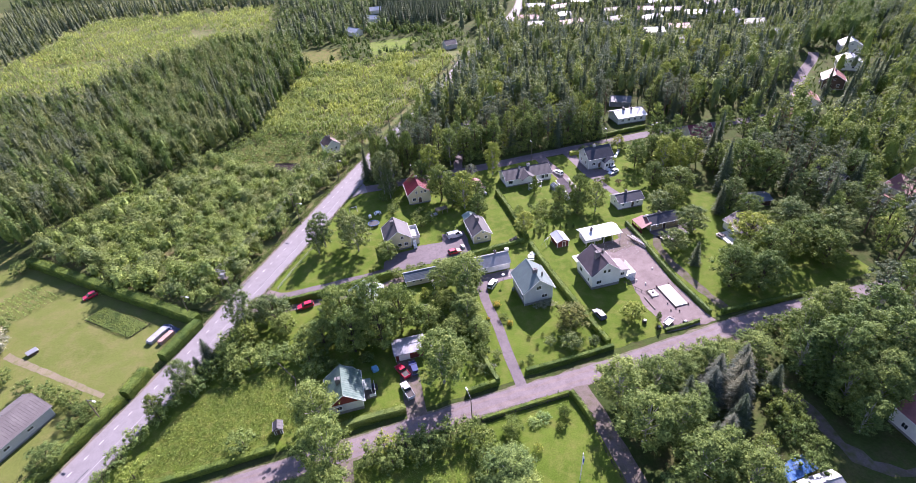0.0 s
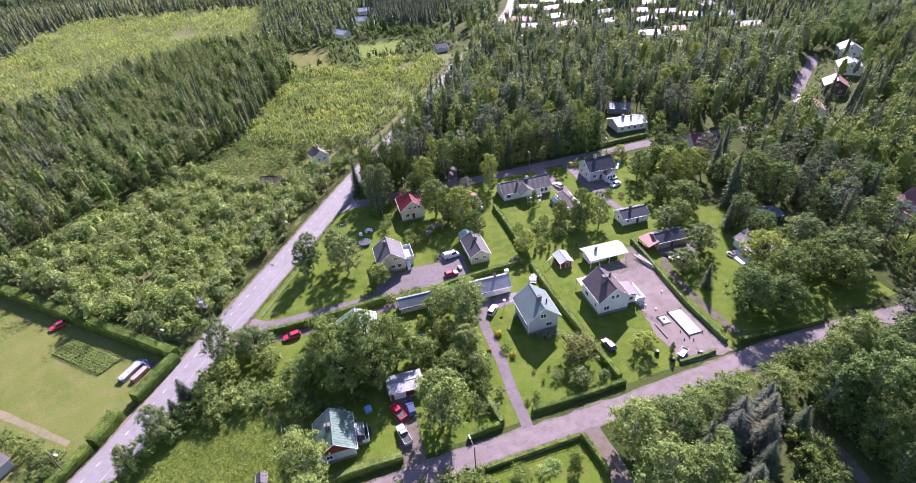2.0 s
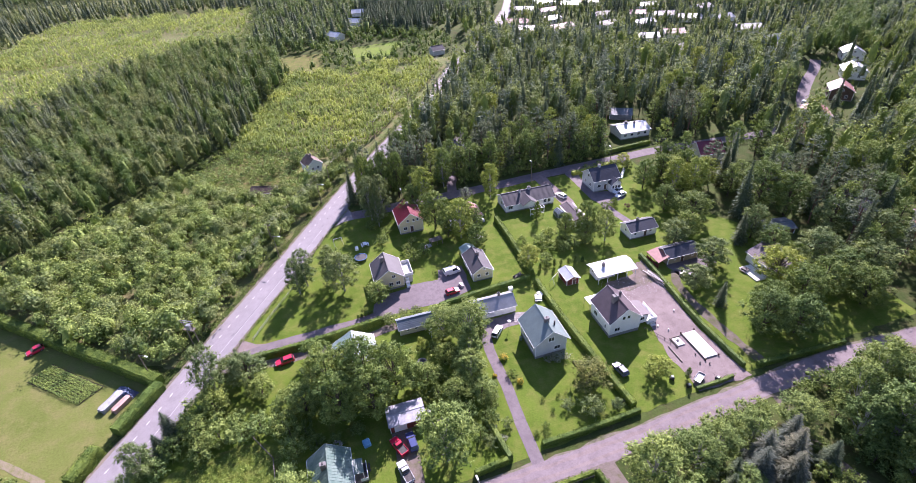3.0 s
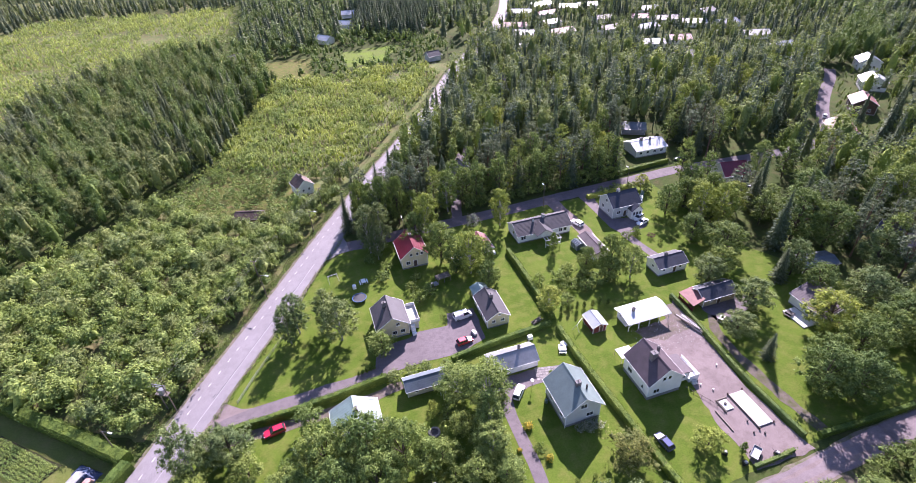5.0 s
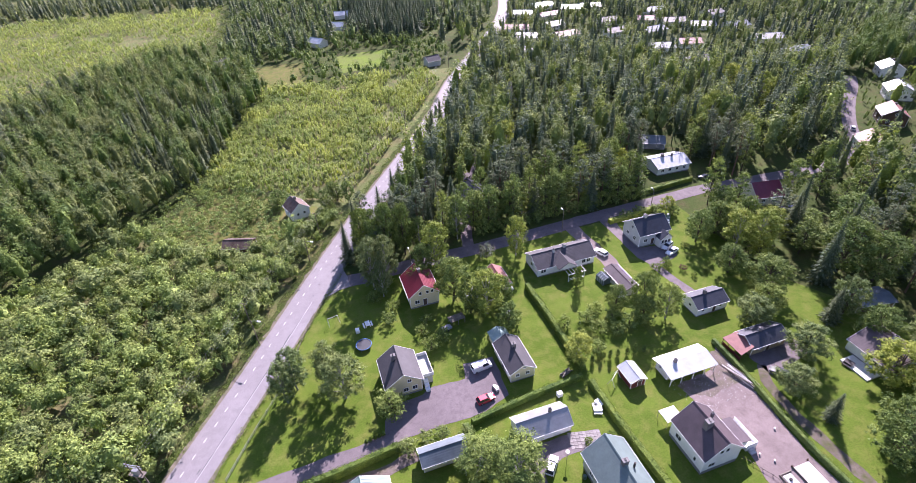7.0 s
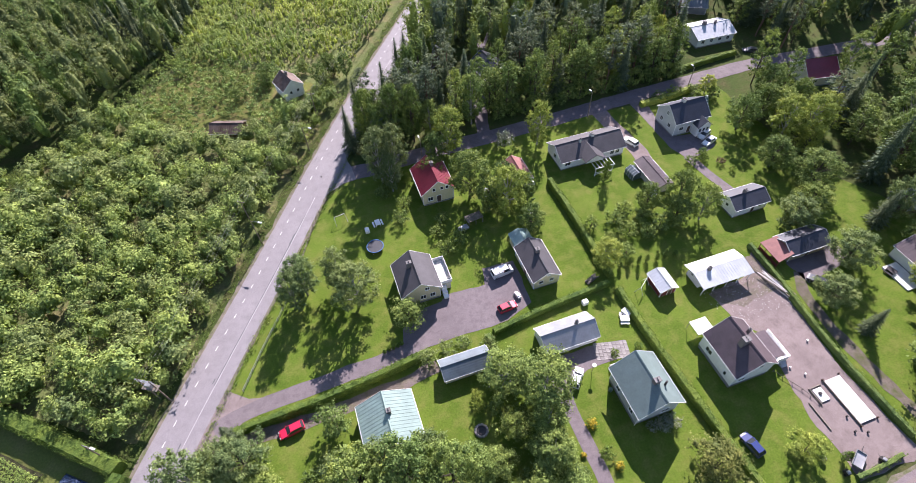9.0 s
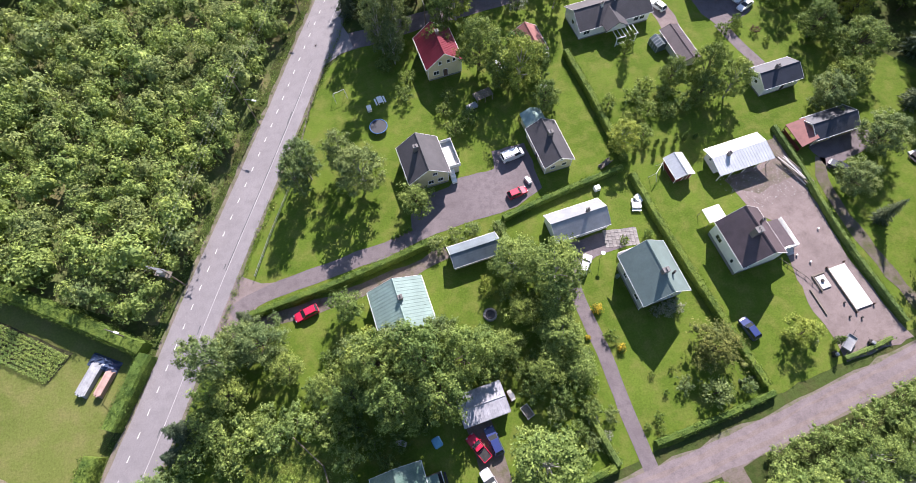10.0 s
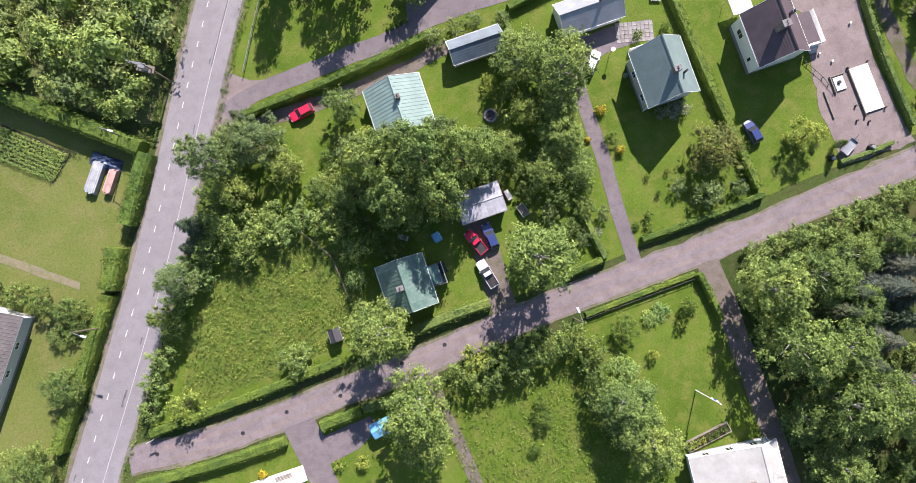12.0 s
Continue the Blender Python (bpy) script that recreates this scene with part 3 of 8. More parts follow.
# ---------------- vegetation ----------------
def cards(rng, cen, nor, size, stretch=1.0):
    """Small pointed leaves in sprigs of four at the centres, facing roughly along the normals."""
    n = len(cen)
    sprig = np.arange(n) // 4 * 4
    cen = cen[sprig] + rng.normal(size=(n, 3)) * size * [0.95, 0.95, 0.6]
    nor = nor[sprig] + 0.3 * rng.normal(size=(n, 3)) * np.linalg.norm(nor[sprig], axis=1, keepdims=True)
    nor = nor / np.maximum(np.linalg.norm(nor, axis=1, keepdims=True), 1e-6)
    t = np.cross(nor, rng.normal(size=(n, 3)))
    t /= np.maximum(np.linalg.norm(t, axis=1, keepdims=True), 1e-6)
    w = np.cross(nor, t)
    s = (size * rng.uniform(0.6, 1.3, n))[:, None]
    k = rng.uniform(0.25, 0.6, (n, 1))
    v = np.stack([cen - t * s * stretch - w * s * 0.3, cen + t * s * stretch * (k + 0.4) - w * s * (0.75 - k), cen + w * s * (0.5 + 0.4 * k) - nor * s * 0.15], 1)
    return v.reshape(-1, 3), np.arange(3 * n).reshape(-1, 3)[:, [0, 1, 2, 2]]


def cube_ball(n):
    """Points and faces of a cube blown up to a ball, with n cells along each side."""
    v, f = [], []
    s = np.linspace(-1, 1, n + 1)
    for ax in range(3):
        for sg in (-1, 1):
            o = len(v)
            for a in s:
                for b in s:
                    p = np.empty(3)
                    p[ax], p[(ax + 1) % 3], p[(ax + 2) % 3] = sg, a * sg, b
                    v.append(p / np.linalg.norm(p))
            f += [(o + i * (n + 1) + j, o + (i + 1) * (n + 1) + j, o + (i + 1) * (n + 1) + j + 1, o + i * (n + 1) + j + 1) for i in range(n) for j in range(n)]
    v = np.array(v)
    key, back = np.unique(v.round(5), axis=0, return_inverse=True)
    return key, back.reshape(-1)[np.array(f)]


BALL = {1: cube_ball(1), 2: cube_ball(2), 3: cube_ball(3)}


def lumpy_tree(seed, h, r, base, count, size, cells=3, taper=0.35, lump=0.32, trunk=0.0):
    """A far tree: one uneven crown with leaves standing out all over it, and a bare stem where base is high."""
    rng = np.random.default_rng(seed)
    bv, bf = BALL[cells]
    shift = rng.uniform(0, 50, 3)

    def out(d, k):
        n = np.array([noise.noise(Vector(p * 1.9 + shift)) + 0.5 * noise.noise(Vector(p * 4.3 + shift)) for p in d])
        f = (0.92 + lump * 1.6 * n)[:, None] * k
        u = (d[:, 2:3] + 1) / 2
        return np.concatenate([d[:, :2] * r * f * (1.15 - taper * u * 1.6), base + (h - base) * (0.5 + 0.5 * d[:, 2:3] * np.clip(f, 0.7, 1.2))], 1)

    core = out(bv, rng.uniform(0.3, 0.6, (len(bv), 1)))
    d = rng.normal(size=(count, 3))
    d /= np.linalg.norm(d, axis=1, keepdims=True)
    d[:, 2] = np.where(d[:, 2] < -0.5, -d[:, 2], d[:, 2])
    lv, lf = cards(rng, out(d, rng.uniform(0.72, 1.14, (count, 1))), 1.3 * d + [0, 0, 0.3] + 0.4 * rng.normal(size=(count, 3)), size)
    v, f = [core, lv], [bf, lf + len(core)]
    if trunk:
        a = np.linspace(0, 2 * math.pi, 5)[:4]
        v.append(np.array([[trunk * math.cos(t), trunk * math.sin(t), z] for z in (0, base + 1) for t in a]))
        f.append(np.array([(k, (k + 1) % 4, 4 + (k + 1) % 4, 4 + k) for k in range(4)]) + len(core) + len(lv))
    return np.concatenate(v), np.concatenate(f)


def clumps_cloud(rng, clumps, per, size, flat=0.8, cells=1, spread=1.42, up=0.5):
    """Round uneven clumps of foliage with leaves standing out of their outer sides."""
    cs, ns, vs, fs, n = [], [], [], [], 0
    bv, bf = BALL[cells]
    for x, y, z, r in clumps:
        d = rng.normal(size=(per, 3))
        d /= np.linalg.norm(d, axis=1, keepdims=True)
        d[:, 2] = np.where(d[:, 2] < -0.3, -d[:, 2], d[:, 2])
        cs.append(np.array([x, y, z]) + d * r * rng.uniform(0.65, spread, (per, 1)) * [1, 1, flat])
        ns.append(1.0 * d + [0, 0, 0.75 * up] + 0.38 * rng.normal(size=(per, 3)))
        a = rng.uniform(0, 6.28)
        turn = np.array([[math.cos(a), -math.sin(a), 0], [math.sin(a), math.cos(a), 0], [0, 0, 1]])
        vs.append(np.array([x, y, z]) + (bv @ turn.T) * r * rng.uniform(0.35, 0.62, (len(bv), 1)) * [1, 1, flat])
        fs.append(bf + n)
        n += len(bv)
    lv, lf = cards(rng, np.concatenate(cs), np.concatenate(ns), size)
    return np.concatenate([*vs, lv]), np.concatenate([*fs, lf + n])


def crown_clumps(rng, h, r, base, count, peak=0.45, sharp=0.75, clump=0.36):
    """Places of clumps in a crown from base to h with its widest part at peak."""
    out = []
    for i in range(count):
        u = (i + rng.uniform(0, 1)) / count
        prof = (math.sin(math.pi * min(1.0, u ** (math.log(0.5) / math.log(peak))))) ** sharp
        a = i * 2.4 + rng.uniform(-0.5, 0.5)
        rad = r * prof * rng.uniform(0.36, 0.96)
        out.append((rad * math.cos(a), rad * math.sin(a), base + (h - base) * (0.08 + 0.86 * u), r * clump * rng.uniform(0.62, 1.35) * (0.55 + 0.45 * prof)))
    return out


def limbs(rng, h, clumps, thick):
    b = Build()
    b.tube([(0, 0, -0.2), (0.03 * h * rng.uniform(-1, 1), 0.03 * h * rng.uniform(-1, 1), h * 0.4), (0.02 * h * rng.uniform(-1, 1), 0, h * 0.85)], [thick, thick * 0.7, thick * 0.15], 7)
    for x, y, z, r in clumps[::6]:
        z0 = max(0.12 * h, z * 0.55)
        b.tube([(0, 0, z0), (x * 0.5, y * 0.5, z0 + (z - z0) * 0.65), (x * 0.72, y * 0.72, z * 0.96)], [thick * 0.4, thick * 0.22, thick * 0.06], 4)
    return b


def tree_meshes(seed, h, r, base, count, per, size, peak=0.45, sharp=0.75, clump=0.36, thick=0.2):
    rng = np.random.default_rng(seed)
    cl = crown_clumps(rng, h, r, base, count, peak, sharp, clump)
    v, f = clumps_cloud(rng, cl, per, size, 0.9, 1)
    return array_mesh("crown", v, f), limbs(rng, h, cl, thick).mesh("trunk")


def spruce_arrays(seed, h, r, whorls, arms, pieces, droop=0.35, base=0.08, levels=3):
    """Drooping arms in rings, each of narrow needle pieces."""
    rng = np.random.default_rng(seed)
    v = []
    for i in range(whorls):
        u = i / whorls
        z = h * (base + (1 - base) * (1 - (1 - u) ** 1.15))
        rad = r * (1 - u) ** 0.85 * rng.uniform(0.8, 1.12) + 0.12
        for k in range(arms):
            a = 2 * math.pi * (k + rng.uniform(-0.3, 0.3)) / arms + i * 0.9
            rr = rad * rng.uniform(0.7, 1.1)
            d, w = np.array([math.cos(a), math.sin(a), 0]), np.array([-math.sin(a), math.cos(a), 0])
            for q in range(pieces):
                s0, s1 = q / pieces, (q + 1.15) / pieces
                hw = rr * (0.32 - 0.2 * s0) * rng.uniform(0.7, 1.2)
                p0 = d * rr * s0 + [0, 0, z - droop * rr * s0 ** 1.4]
                p1 = d * rr * s1 + [0, 0, z - droop * rr * s1 ** 1.4 - 0.1 * rr]
                tilt = np.array([0, 0, rng.uniform(-0.25, 0.25) * rr])
                mid = (p0 + p1) / 2
                v += [p0 - w * hw * 0.3, mid - w * hw - tilt - [0, 0, 0.1 * rr], p1, mid + w * hw + tilt - [0, 0, 0.1 * rr]]
    top = np.array([0, 0, h])
    v += [top, top + [0.12 * r, 0, -0.12 * h], top + [0, 0, -0.16 * h], top + [-0.12 * r, 0.05 * r, -0.12 * h]]
    v = np.array(v)
    f = np.arange(len(v)).reshape(-1, 4)
    sides = 5
    ring = [[rng.uniform(0.5, 0.72) * r * (1 - q / levels) ** 0.9 * math.cos(2 * math.pi * k / sides), rng.uniform(0.5, 0.72) * r * (1 - q / levels) ** 0.9 * math.sin(2 * math.pi * k / sides), h * (base + (0.97 - base) * q / levels)] for q in range(levels + 1) for k in range(sides)]
    cf = [(q * sides + k, q * sides + (k + 1) % sides, (q + 1) * sides + (k + 1) % sides, (q + 1) * sides + k) for q in range(levels) for k in range(sides)]
    return np.concatenate([v, ring]), np.concatenate([f, np.array(cf) + len(v)])


def feathered_spruce(seed, h, r, whorls, arms, twigs, droop=0.4, base=0.04):
    """A near spruce: drooping arms in rings, each with pointed twigs along both sides and at its tip."""
    rng = np.random.default_rng(seed)
    v = []
    for i in range(whorls):
        u = i / whorls
        z = h * (base + (1 - base) * (1 - (1 - u) ** 1.1))
        rad = r * (1 - u) ** 0.85 * rng.uniform(0.82, 1.1) + 0.15
        for k in range(arms):
            a = 2 * math.pi * (k + rng.uniform(-0.3, 0.3)) / arms + i * 0.9
            rr = rad * rng.uniform(0.7, 1.12)
            d, w = np.array([math.cos(a), math.sin(a), 0]), np.array([-math.sin(a), math.cos(a), 0])
            for q in range(twigs):
                s0 = (q + 0.7) / twigs
                p0 = d * rr * s0 + [0, 0, z - droop * rr * s0 ** 1.5]
                long = 0.32 * rr * (1.15 - 0.6 * s0) * rng.uniform(0.75, 1.2)
                for sg in (-1, 1):
                    tip = p0 + d * long * 0.75 + w * sg * long * 0.8 + [0, 0, -0.3 * long + rng.uniform(-0.1, 0.05) * long]
                    v += [p0 - d * 0.3 * long, p0 + d * 0.35 * long + w * sg * 0.22 * long, tip]
            end = d * rr + [0, 0, z - droop * rr]
            v += [end - w * 0.12 * rr - d * 0.3 * rr, end + w * 0.12 * rr - d * 0.3 * rr, end + d * 0.12 * rr - [0, 0, 0.06 * rr]]
    top = np.array([0, 0, h])
    v += [top, top + [0.1 * r, 0, -0.1 * h], top + [-0.1 * r, 0.04 * r, -0.1 * h]]
    v = np.array(v)
    f = np.arange(len(v)).reshape(-1, 3)[:, [0, 1, 2, 2]]
    sides, levels = 6, 4
    ring = [[rng.uniform(0.35, 0.55) * r * (1 - q / levels) ** 0.9 * math.cos(2 * math.pi * k / sides), rng.uniform(0.35, 0.55) * r * (1 - q / levels) ** 0.9 * math.sin(2 * math.pi * k / sides), h * (base + (0.96 - base) * q / levels)] for q in range(levels + 1) for k in range(sides)]
    cf = [(q * sides + k, q * sides + (k + 1) % sides, (q + 1) * sides + (k + 1) % sides, (q + 1) * sides + k) for q in range(levels) for k in range(sides)]
    return np.concatenate([v, ring]), np.concatenate([f, np.array(cf) + len(v)])


def scattered(variants, rng, places, scales, leans=0.03):
    """One array of many turned and scaled copies."""
    vs, fs, n = [], [], 0
    pick = rng.integers(0, len(variants), len(places))
    turn = rng.uniform(0, 2 * math.pi, len(places))
    for (x, y), s, k, a in zip(places, scales, pick, turn):
        v, f = variants[k]
        c, sn = math.cos(a), math.sin(a)
        wide = s * rng.uniform(0.85, 1.15)
        p = np.empty_like(v)
        p[:, 0] = (v[:, 0] * c - v[:, 1] * sn) * wide + x
        p[:, 1] = (v[:, 0] * sn + v[:, 1] * c) * wide + y
        p[:, 2] = v[:, 2] * s
        p[:, :2] += v[:, 2:3] * s * rng.uniform(-leans, leans, 2)
        vs.append(p)
        fs.append(f + n)
        n += len(v)
    return np.concatenate(vs), np.concatenate(fs)


def inside(poly, x, y):
    hit = np.zeros(len(x), bool)
    px, py = np.array(poly, float).T
    for i in range(len(poly)):
        j = i - 1
        cross = ((py[i] > y) != (py[j] > y)) & (x < (px[j] - px[i]) * (y - py[i]) / (py[j] - py[i] + 1e-12) + px[i])
        hit ^= cross
    return hit


main_xy = np.array([(p.x, p.y) for p in main_line])
street_xy = np.array([(p.x, p.y) for p in smooth_line(STREET)])
CLEARINGS = []  # (x0, x1, y0, y1) kept free of woods


def fill(rng, poly, step, road_gap=5.0, holes=()):
    """Jittered grid places inside an outline, clear of roads, houses and holes."""
    xs, ys = np.array(poly).T
    gx, gy = np.meshgrid(np.arange(xs.min(), xs.max(), step), np.arange(ys.min(), ys.max(), step))
    p = np.stack([gx.ravel(), gy.ravel()], 1) + rng.uniform(-0.48, 0.48, (gx.size, 2)) * step
    keep = inside(poly, p[:, 0], p[:, 1])
    for hole in holes:
        keep &= ~inside(hole, p[:, 0], p[:, 1])
    for x0, x1, y0, y1 in CLEARINGS:
        keep &= ~((p[:, 0] > x0) & (p[:, 0] < x1) & (p[:, 1] > y0) & (p[:, 1] < y1))
    p = p[keep]
    for line, gap in ((main_xy, road_gap + 1.0), (street_xy, min(4.2, road_gap * 0.8))):
        if len(p):
            d = np.sqrt(((p[:, None] - line[None, ::2]) ** 2).sum(-1)).min(1)
            p = p[d > gap]
    return p


def bush_arrays(seed, h, r, count, per, size, cells=1, up=0.6):
    rng = np.random.default_rng(seed)
    return clumps_cloud(rng, crown_clumps(rng, h, r, 0.05 * h, count, 0.45, 0.6, 0.36), per, size, 0.9, cells, 1.35, up)


def stuff(name, arrays, material, label):
    return single(name, array_mesh(name, *arrays), material, label, "trees", kind="stuff")


CLEARINGS += [(46, 57, 190, 203), (100, 113, 278, 289), (108, 137, 175, 200), (122, 139, 200, 218), (130, 147, 148, 170), (277, 294, 219, 238), (253, 269, 196, 215), (225, 240, 177, 196), (193, 208, 160, 179), (158, 178, 86, 104), (118, 132, 100, 119), (-13, 1, 206, 219), (-32, -18, 194, 206), (117, 132, 108, 119)]
SUBURB = [(136, 347), (155, 377), (179, 369), (211, 361), (235, 352), (216, 317), (271, 348), (248, 379), (224, 389), (274, 276), (255, 260), (283, 305), (236, 318), (215, 286), (206, 457), (270, 400), (238, 436), (159, 400), (262, 366), (222, 438), (289, 337), (185, 396), (196, 425), (300, 372), (180, 440)]
CLEARINGS += [(x - 6.5, x + 6.5, y - 8, y + 5) for x, y in SUBURB]
FARMS = [(24.5, 429), (44, 470), (52.5, 507), (83, 353), (-36, 406)]
CLEARINGS += [(x - 6, x + 6, y - 30, y + 7) for x, y in FARMS]

rng = np.random.default_rng(11)
low_spruce = [spruce_arrays(s, 17, 2.8, 17, 7, 2, 0.45, 0.05) for s in range(5)]
far_spruce = [spruce_arrays(s + 40, 15, 3.3, 10, 6, 1, 0.45, 0.08, 2) for s in range(4)]
low_birch = [lumpy_tree(s + 20, 14.5, 2.7 + 0.35 * (s % 3), 0.8, 400, 0.36, 2, 0.26, 0.42) for s in range(8)]
far_birch = [lumpy_tree(s + 50, 12, 3.9, 0.8, 110, 0.58, 1, 0.3, 0.5) for s in range(5)]
low_pine = [lumpy_tree(s + 70, 16, 2.5, 4.5, 300, 0.31, 1, 0.4, 0.45, 0.16) for s in range(5)]

WEST = [(-93, 186), (-67, 213), (-43, 243), (-33, 273), (-12, 345), (-22, 392), (-46, 424), (-72, 428), (-126, 384), (-138, 330), (-190, 345), (-172, 290), (-148, 235), (-130, 195), (-112, 166)]
EAST = [(22, 176), (36, 175.5), (60, 176), (118, 178), (150, 178), (190, 182), (212, 200), (245, 225), (285, 256), (330, 300), (330, 420), (120, 420), (104, 352), (84, 308), (60, 270), (36, 232)]
SOUTHEAST = [(116, 126), (120, 170), (150, 167), (195, 166), (222, 186), (262, 215), (340, 265), (410, 262), (340, 215), (260, 150), (205, 108), (165, 84), (145, 60), (138, 30), (110, 30), (108, 63), (132, 66), (132, 86), (128, 104)]
SUB = [(196, 262), (236, 250), (300, 262), (360, 300), (360, 480), (180, 480), (120, 400), (125, 335), (170, 310)]
FAR = [(-360, 790), (-120, 770), (-36, 610), (-30, 470), (-40, 430), (-14, 404), (100, 440), (104, 372), (112, 420), (335, 425), (335, 270), (400, 265), (530, 360), (500, 410), (420, 470), (320, 540), (200, 620), (60, 710), (-100, 830), (-380, 880)]

p = fill(rng, [(150, 176), (196, 180), (240, 222), (300, 262), (340, 262), (280, 205), (210, 160), (160, 158)], 4.6, 4.5)
stuff("street_gardens", scattered(low_birch, rng, p, rng.uniform(0.12, 0.32, len(p))), "birch", "light green garden shrubs along the far street")
CLEARINGS += [(272, 296, 210, 238), (248, 271, 187, 214), (219, 242, 170, 196), (188, 211, 154, 179)]
p = fill(rng, WEST, 4.9)
# spruces along the eastern edge, leafy trees in front, pines further in
east_edge = np.sqrt(((p[:, None] - np.array([(-30, 272), (-33, 300), (-36, 330), (-44, 290), (-52, 262), (-70, 300), (-60, 330)])[None]) ** 2).sum(-1)).min(1)
blend = np.array([noise.noise(Vector((x * 0.03, y * 0.03, 4))) for x, y in p])
share = np.clip(0.8 - east_edge / 24 + 0.35 * blend, 0.04, 0.85)
draw = rng.random(len(p))
pine_share = np.clip((-p[:, 0] - 95) / 60, 0.0, 0.45)
ps, pp, pb = p[draw < share], p[(draw >= share) & (draw < share + pine_share)], p[draw >= share + pine_share]
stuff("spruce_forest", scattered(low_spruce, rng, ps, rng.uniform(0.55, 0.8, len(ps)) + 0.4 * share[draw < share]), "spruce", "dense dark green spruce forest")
stuff("pine_forest", scattered(low_pine, rng, pp, rng.uniform(0.7, 1.0, len(pp))), "pine", "grey-green pines inside the forest")
half = rng.random(len(pb)) < 0.5
for pick, leaves, words in ((half, "birch_dark", "olive-green leafy forest beside the spruces"), (~half, "leaf", "dark green leafy forest beside the spruces")):
    stuff("birch_forest", scattered(low_birch, rng, pb[pick], rng.uniform(0.65, 1.15, pick.sum())), leaves, words)
E_NEAR = [(20, 174), (155, 174), (155, 204), (22, 204)]
S_NEAR = [(105, 28), (142, 28), (150, 66), (162, 90), (165, 168), (105, 168)]
p = fill(rng, EAST, 5.9, 7.0, [SUB, E_NEAR])
kind = rng.random(len(p))
a, b, c = p[kind < 0.2], p[(kind >= 0.2) & (kind < 0.5)], p[kind >= 0.5]
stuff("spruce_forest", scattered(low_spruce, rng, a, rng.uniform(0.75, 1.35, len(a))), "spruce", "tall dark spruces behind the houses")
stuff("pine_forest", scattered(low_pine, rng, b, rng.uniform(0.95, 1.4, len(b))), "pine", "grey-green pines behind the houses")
half = rng.random(len(c)) < 0.45
stuff("birch_forest", scattered(low_birch, rng, c[half], rng.uniform(0.95, 1.5, half.sum())), "birch", "light green birches among the conifers")
# haze put into the leaf colour: the rest wear the paler willow green
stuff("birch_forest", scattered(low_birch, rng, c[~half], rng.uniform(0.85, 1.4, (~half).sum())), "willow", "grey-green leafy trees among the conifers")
p = fill(rng, SOUTHEAST, 6.3, 6.0, [S_NEAR])
kind = rng.random(len(p))
a, b, c = p[kind < 0.28], p[(kind >= 0.28) & (kind < 0.45)], p[kind >= 0.45]
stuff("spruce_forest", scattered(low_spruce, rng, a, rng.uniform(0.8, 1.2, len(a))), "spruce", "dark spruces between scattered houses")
stuff("pine_forest", scattered(low_pine, rng, b, rng.uniform(0.8, 1.2, len(b))), "pine", "pines between scattered houses")
stuff("birch_forest", scattered(low_birch, rng, c, rng.uniform(0.85, 1.4, len(c))), "leaf", "leafy trees between scattered houses")
p = fill(rng, [(268, 240), (300, 264), (345, 292), (345, 262), (296, 228), (284, 240)], 6.0)
stuff("birch_forest", scattered(low_birch, rng, p, rng.uniform(0.8, 1.3, len(p))), "leaf", "leafy trees closing the end of the far street")
ps = fill(rng, SUB, 5.4, 5.0)
ks = rng.random(len(ps))
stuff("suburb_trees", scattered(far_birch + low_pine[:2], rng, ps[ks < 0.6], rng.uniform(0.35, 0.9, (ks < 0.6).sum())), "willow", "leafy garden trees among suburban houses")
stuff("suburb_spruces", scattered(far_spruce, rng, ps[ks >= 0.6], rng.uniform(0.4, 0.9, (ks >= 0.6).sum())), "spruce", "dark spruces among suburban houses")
p = fill(rng, FAR, 7.4, 7.0, [SUB, [(46, 441), (88, 409), (118, 470), (100, 530), (52, 520)]])
kind = rng.random(len(p))
a, b = p[kind < 0.4], p[kind >= 0.4]
# pine and willow, paler than spruce and leaf, stand in for distance haze
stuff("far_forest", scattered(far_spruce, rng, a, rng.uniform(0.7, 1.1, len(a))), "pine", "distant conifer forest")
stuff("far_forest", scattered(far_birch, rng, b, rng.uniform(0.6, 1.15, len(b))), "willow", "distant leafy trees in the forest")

FAR_WEST = [(-330, 330), (-205, 345), (-243, 425), (-235, 477), (-225, 527), (-235, 586), (-206, 632), (-120, 616), (-60, 606), (-40, 618), (-70, 690), (-330, 740)]
p = fill(rng, FAR_WEST, 7.6)
kind = rng.random(len(p))
a, b = p[kind < 0.55], p[kind >= 0.55]
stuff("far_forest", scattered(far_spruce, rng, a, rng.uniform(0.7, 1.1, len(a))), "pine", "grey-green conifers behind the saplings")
stuff("far_forest", scattered(far_birch, rng, b, rng.uniform(0.6, 1.05, len(b))), "birch_dark", "dull leafy trees behind the saplings")
BLOCK = [(46, 441), (88, 409), (118, 470), (100, 530), (52, 520)]
p = fill(rng, BLOCK, 3.9)
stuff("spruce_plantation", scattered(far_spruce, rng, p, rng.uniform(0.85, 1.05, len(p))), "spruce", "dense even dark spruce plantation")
young = [lumpy_tree(s + 80, 4.0, 1.15, 0.05, 30, 0.3, 1, 0.45, 0.5) for s in range(6)]
far_young = [lumpy_tree(s + 90, 5.2, 1.5, 0.05, 14, 0.55, 1, 0.5, 0.5) for s in range(5)]
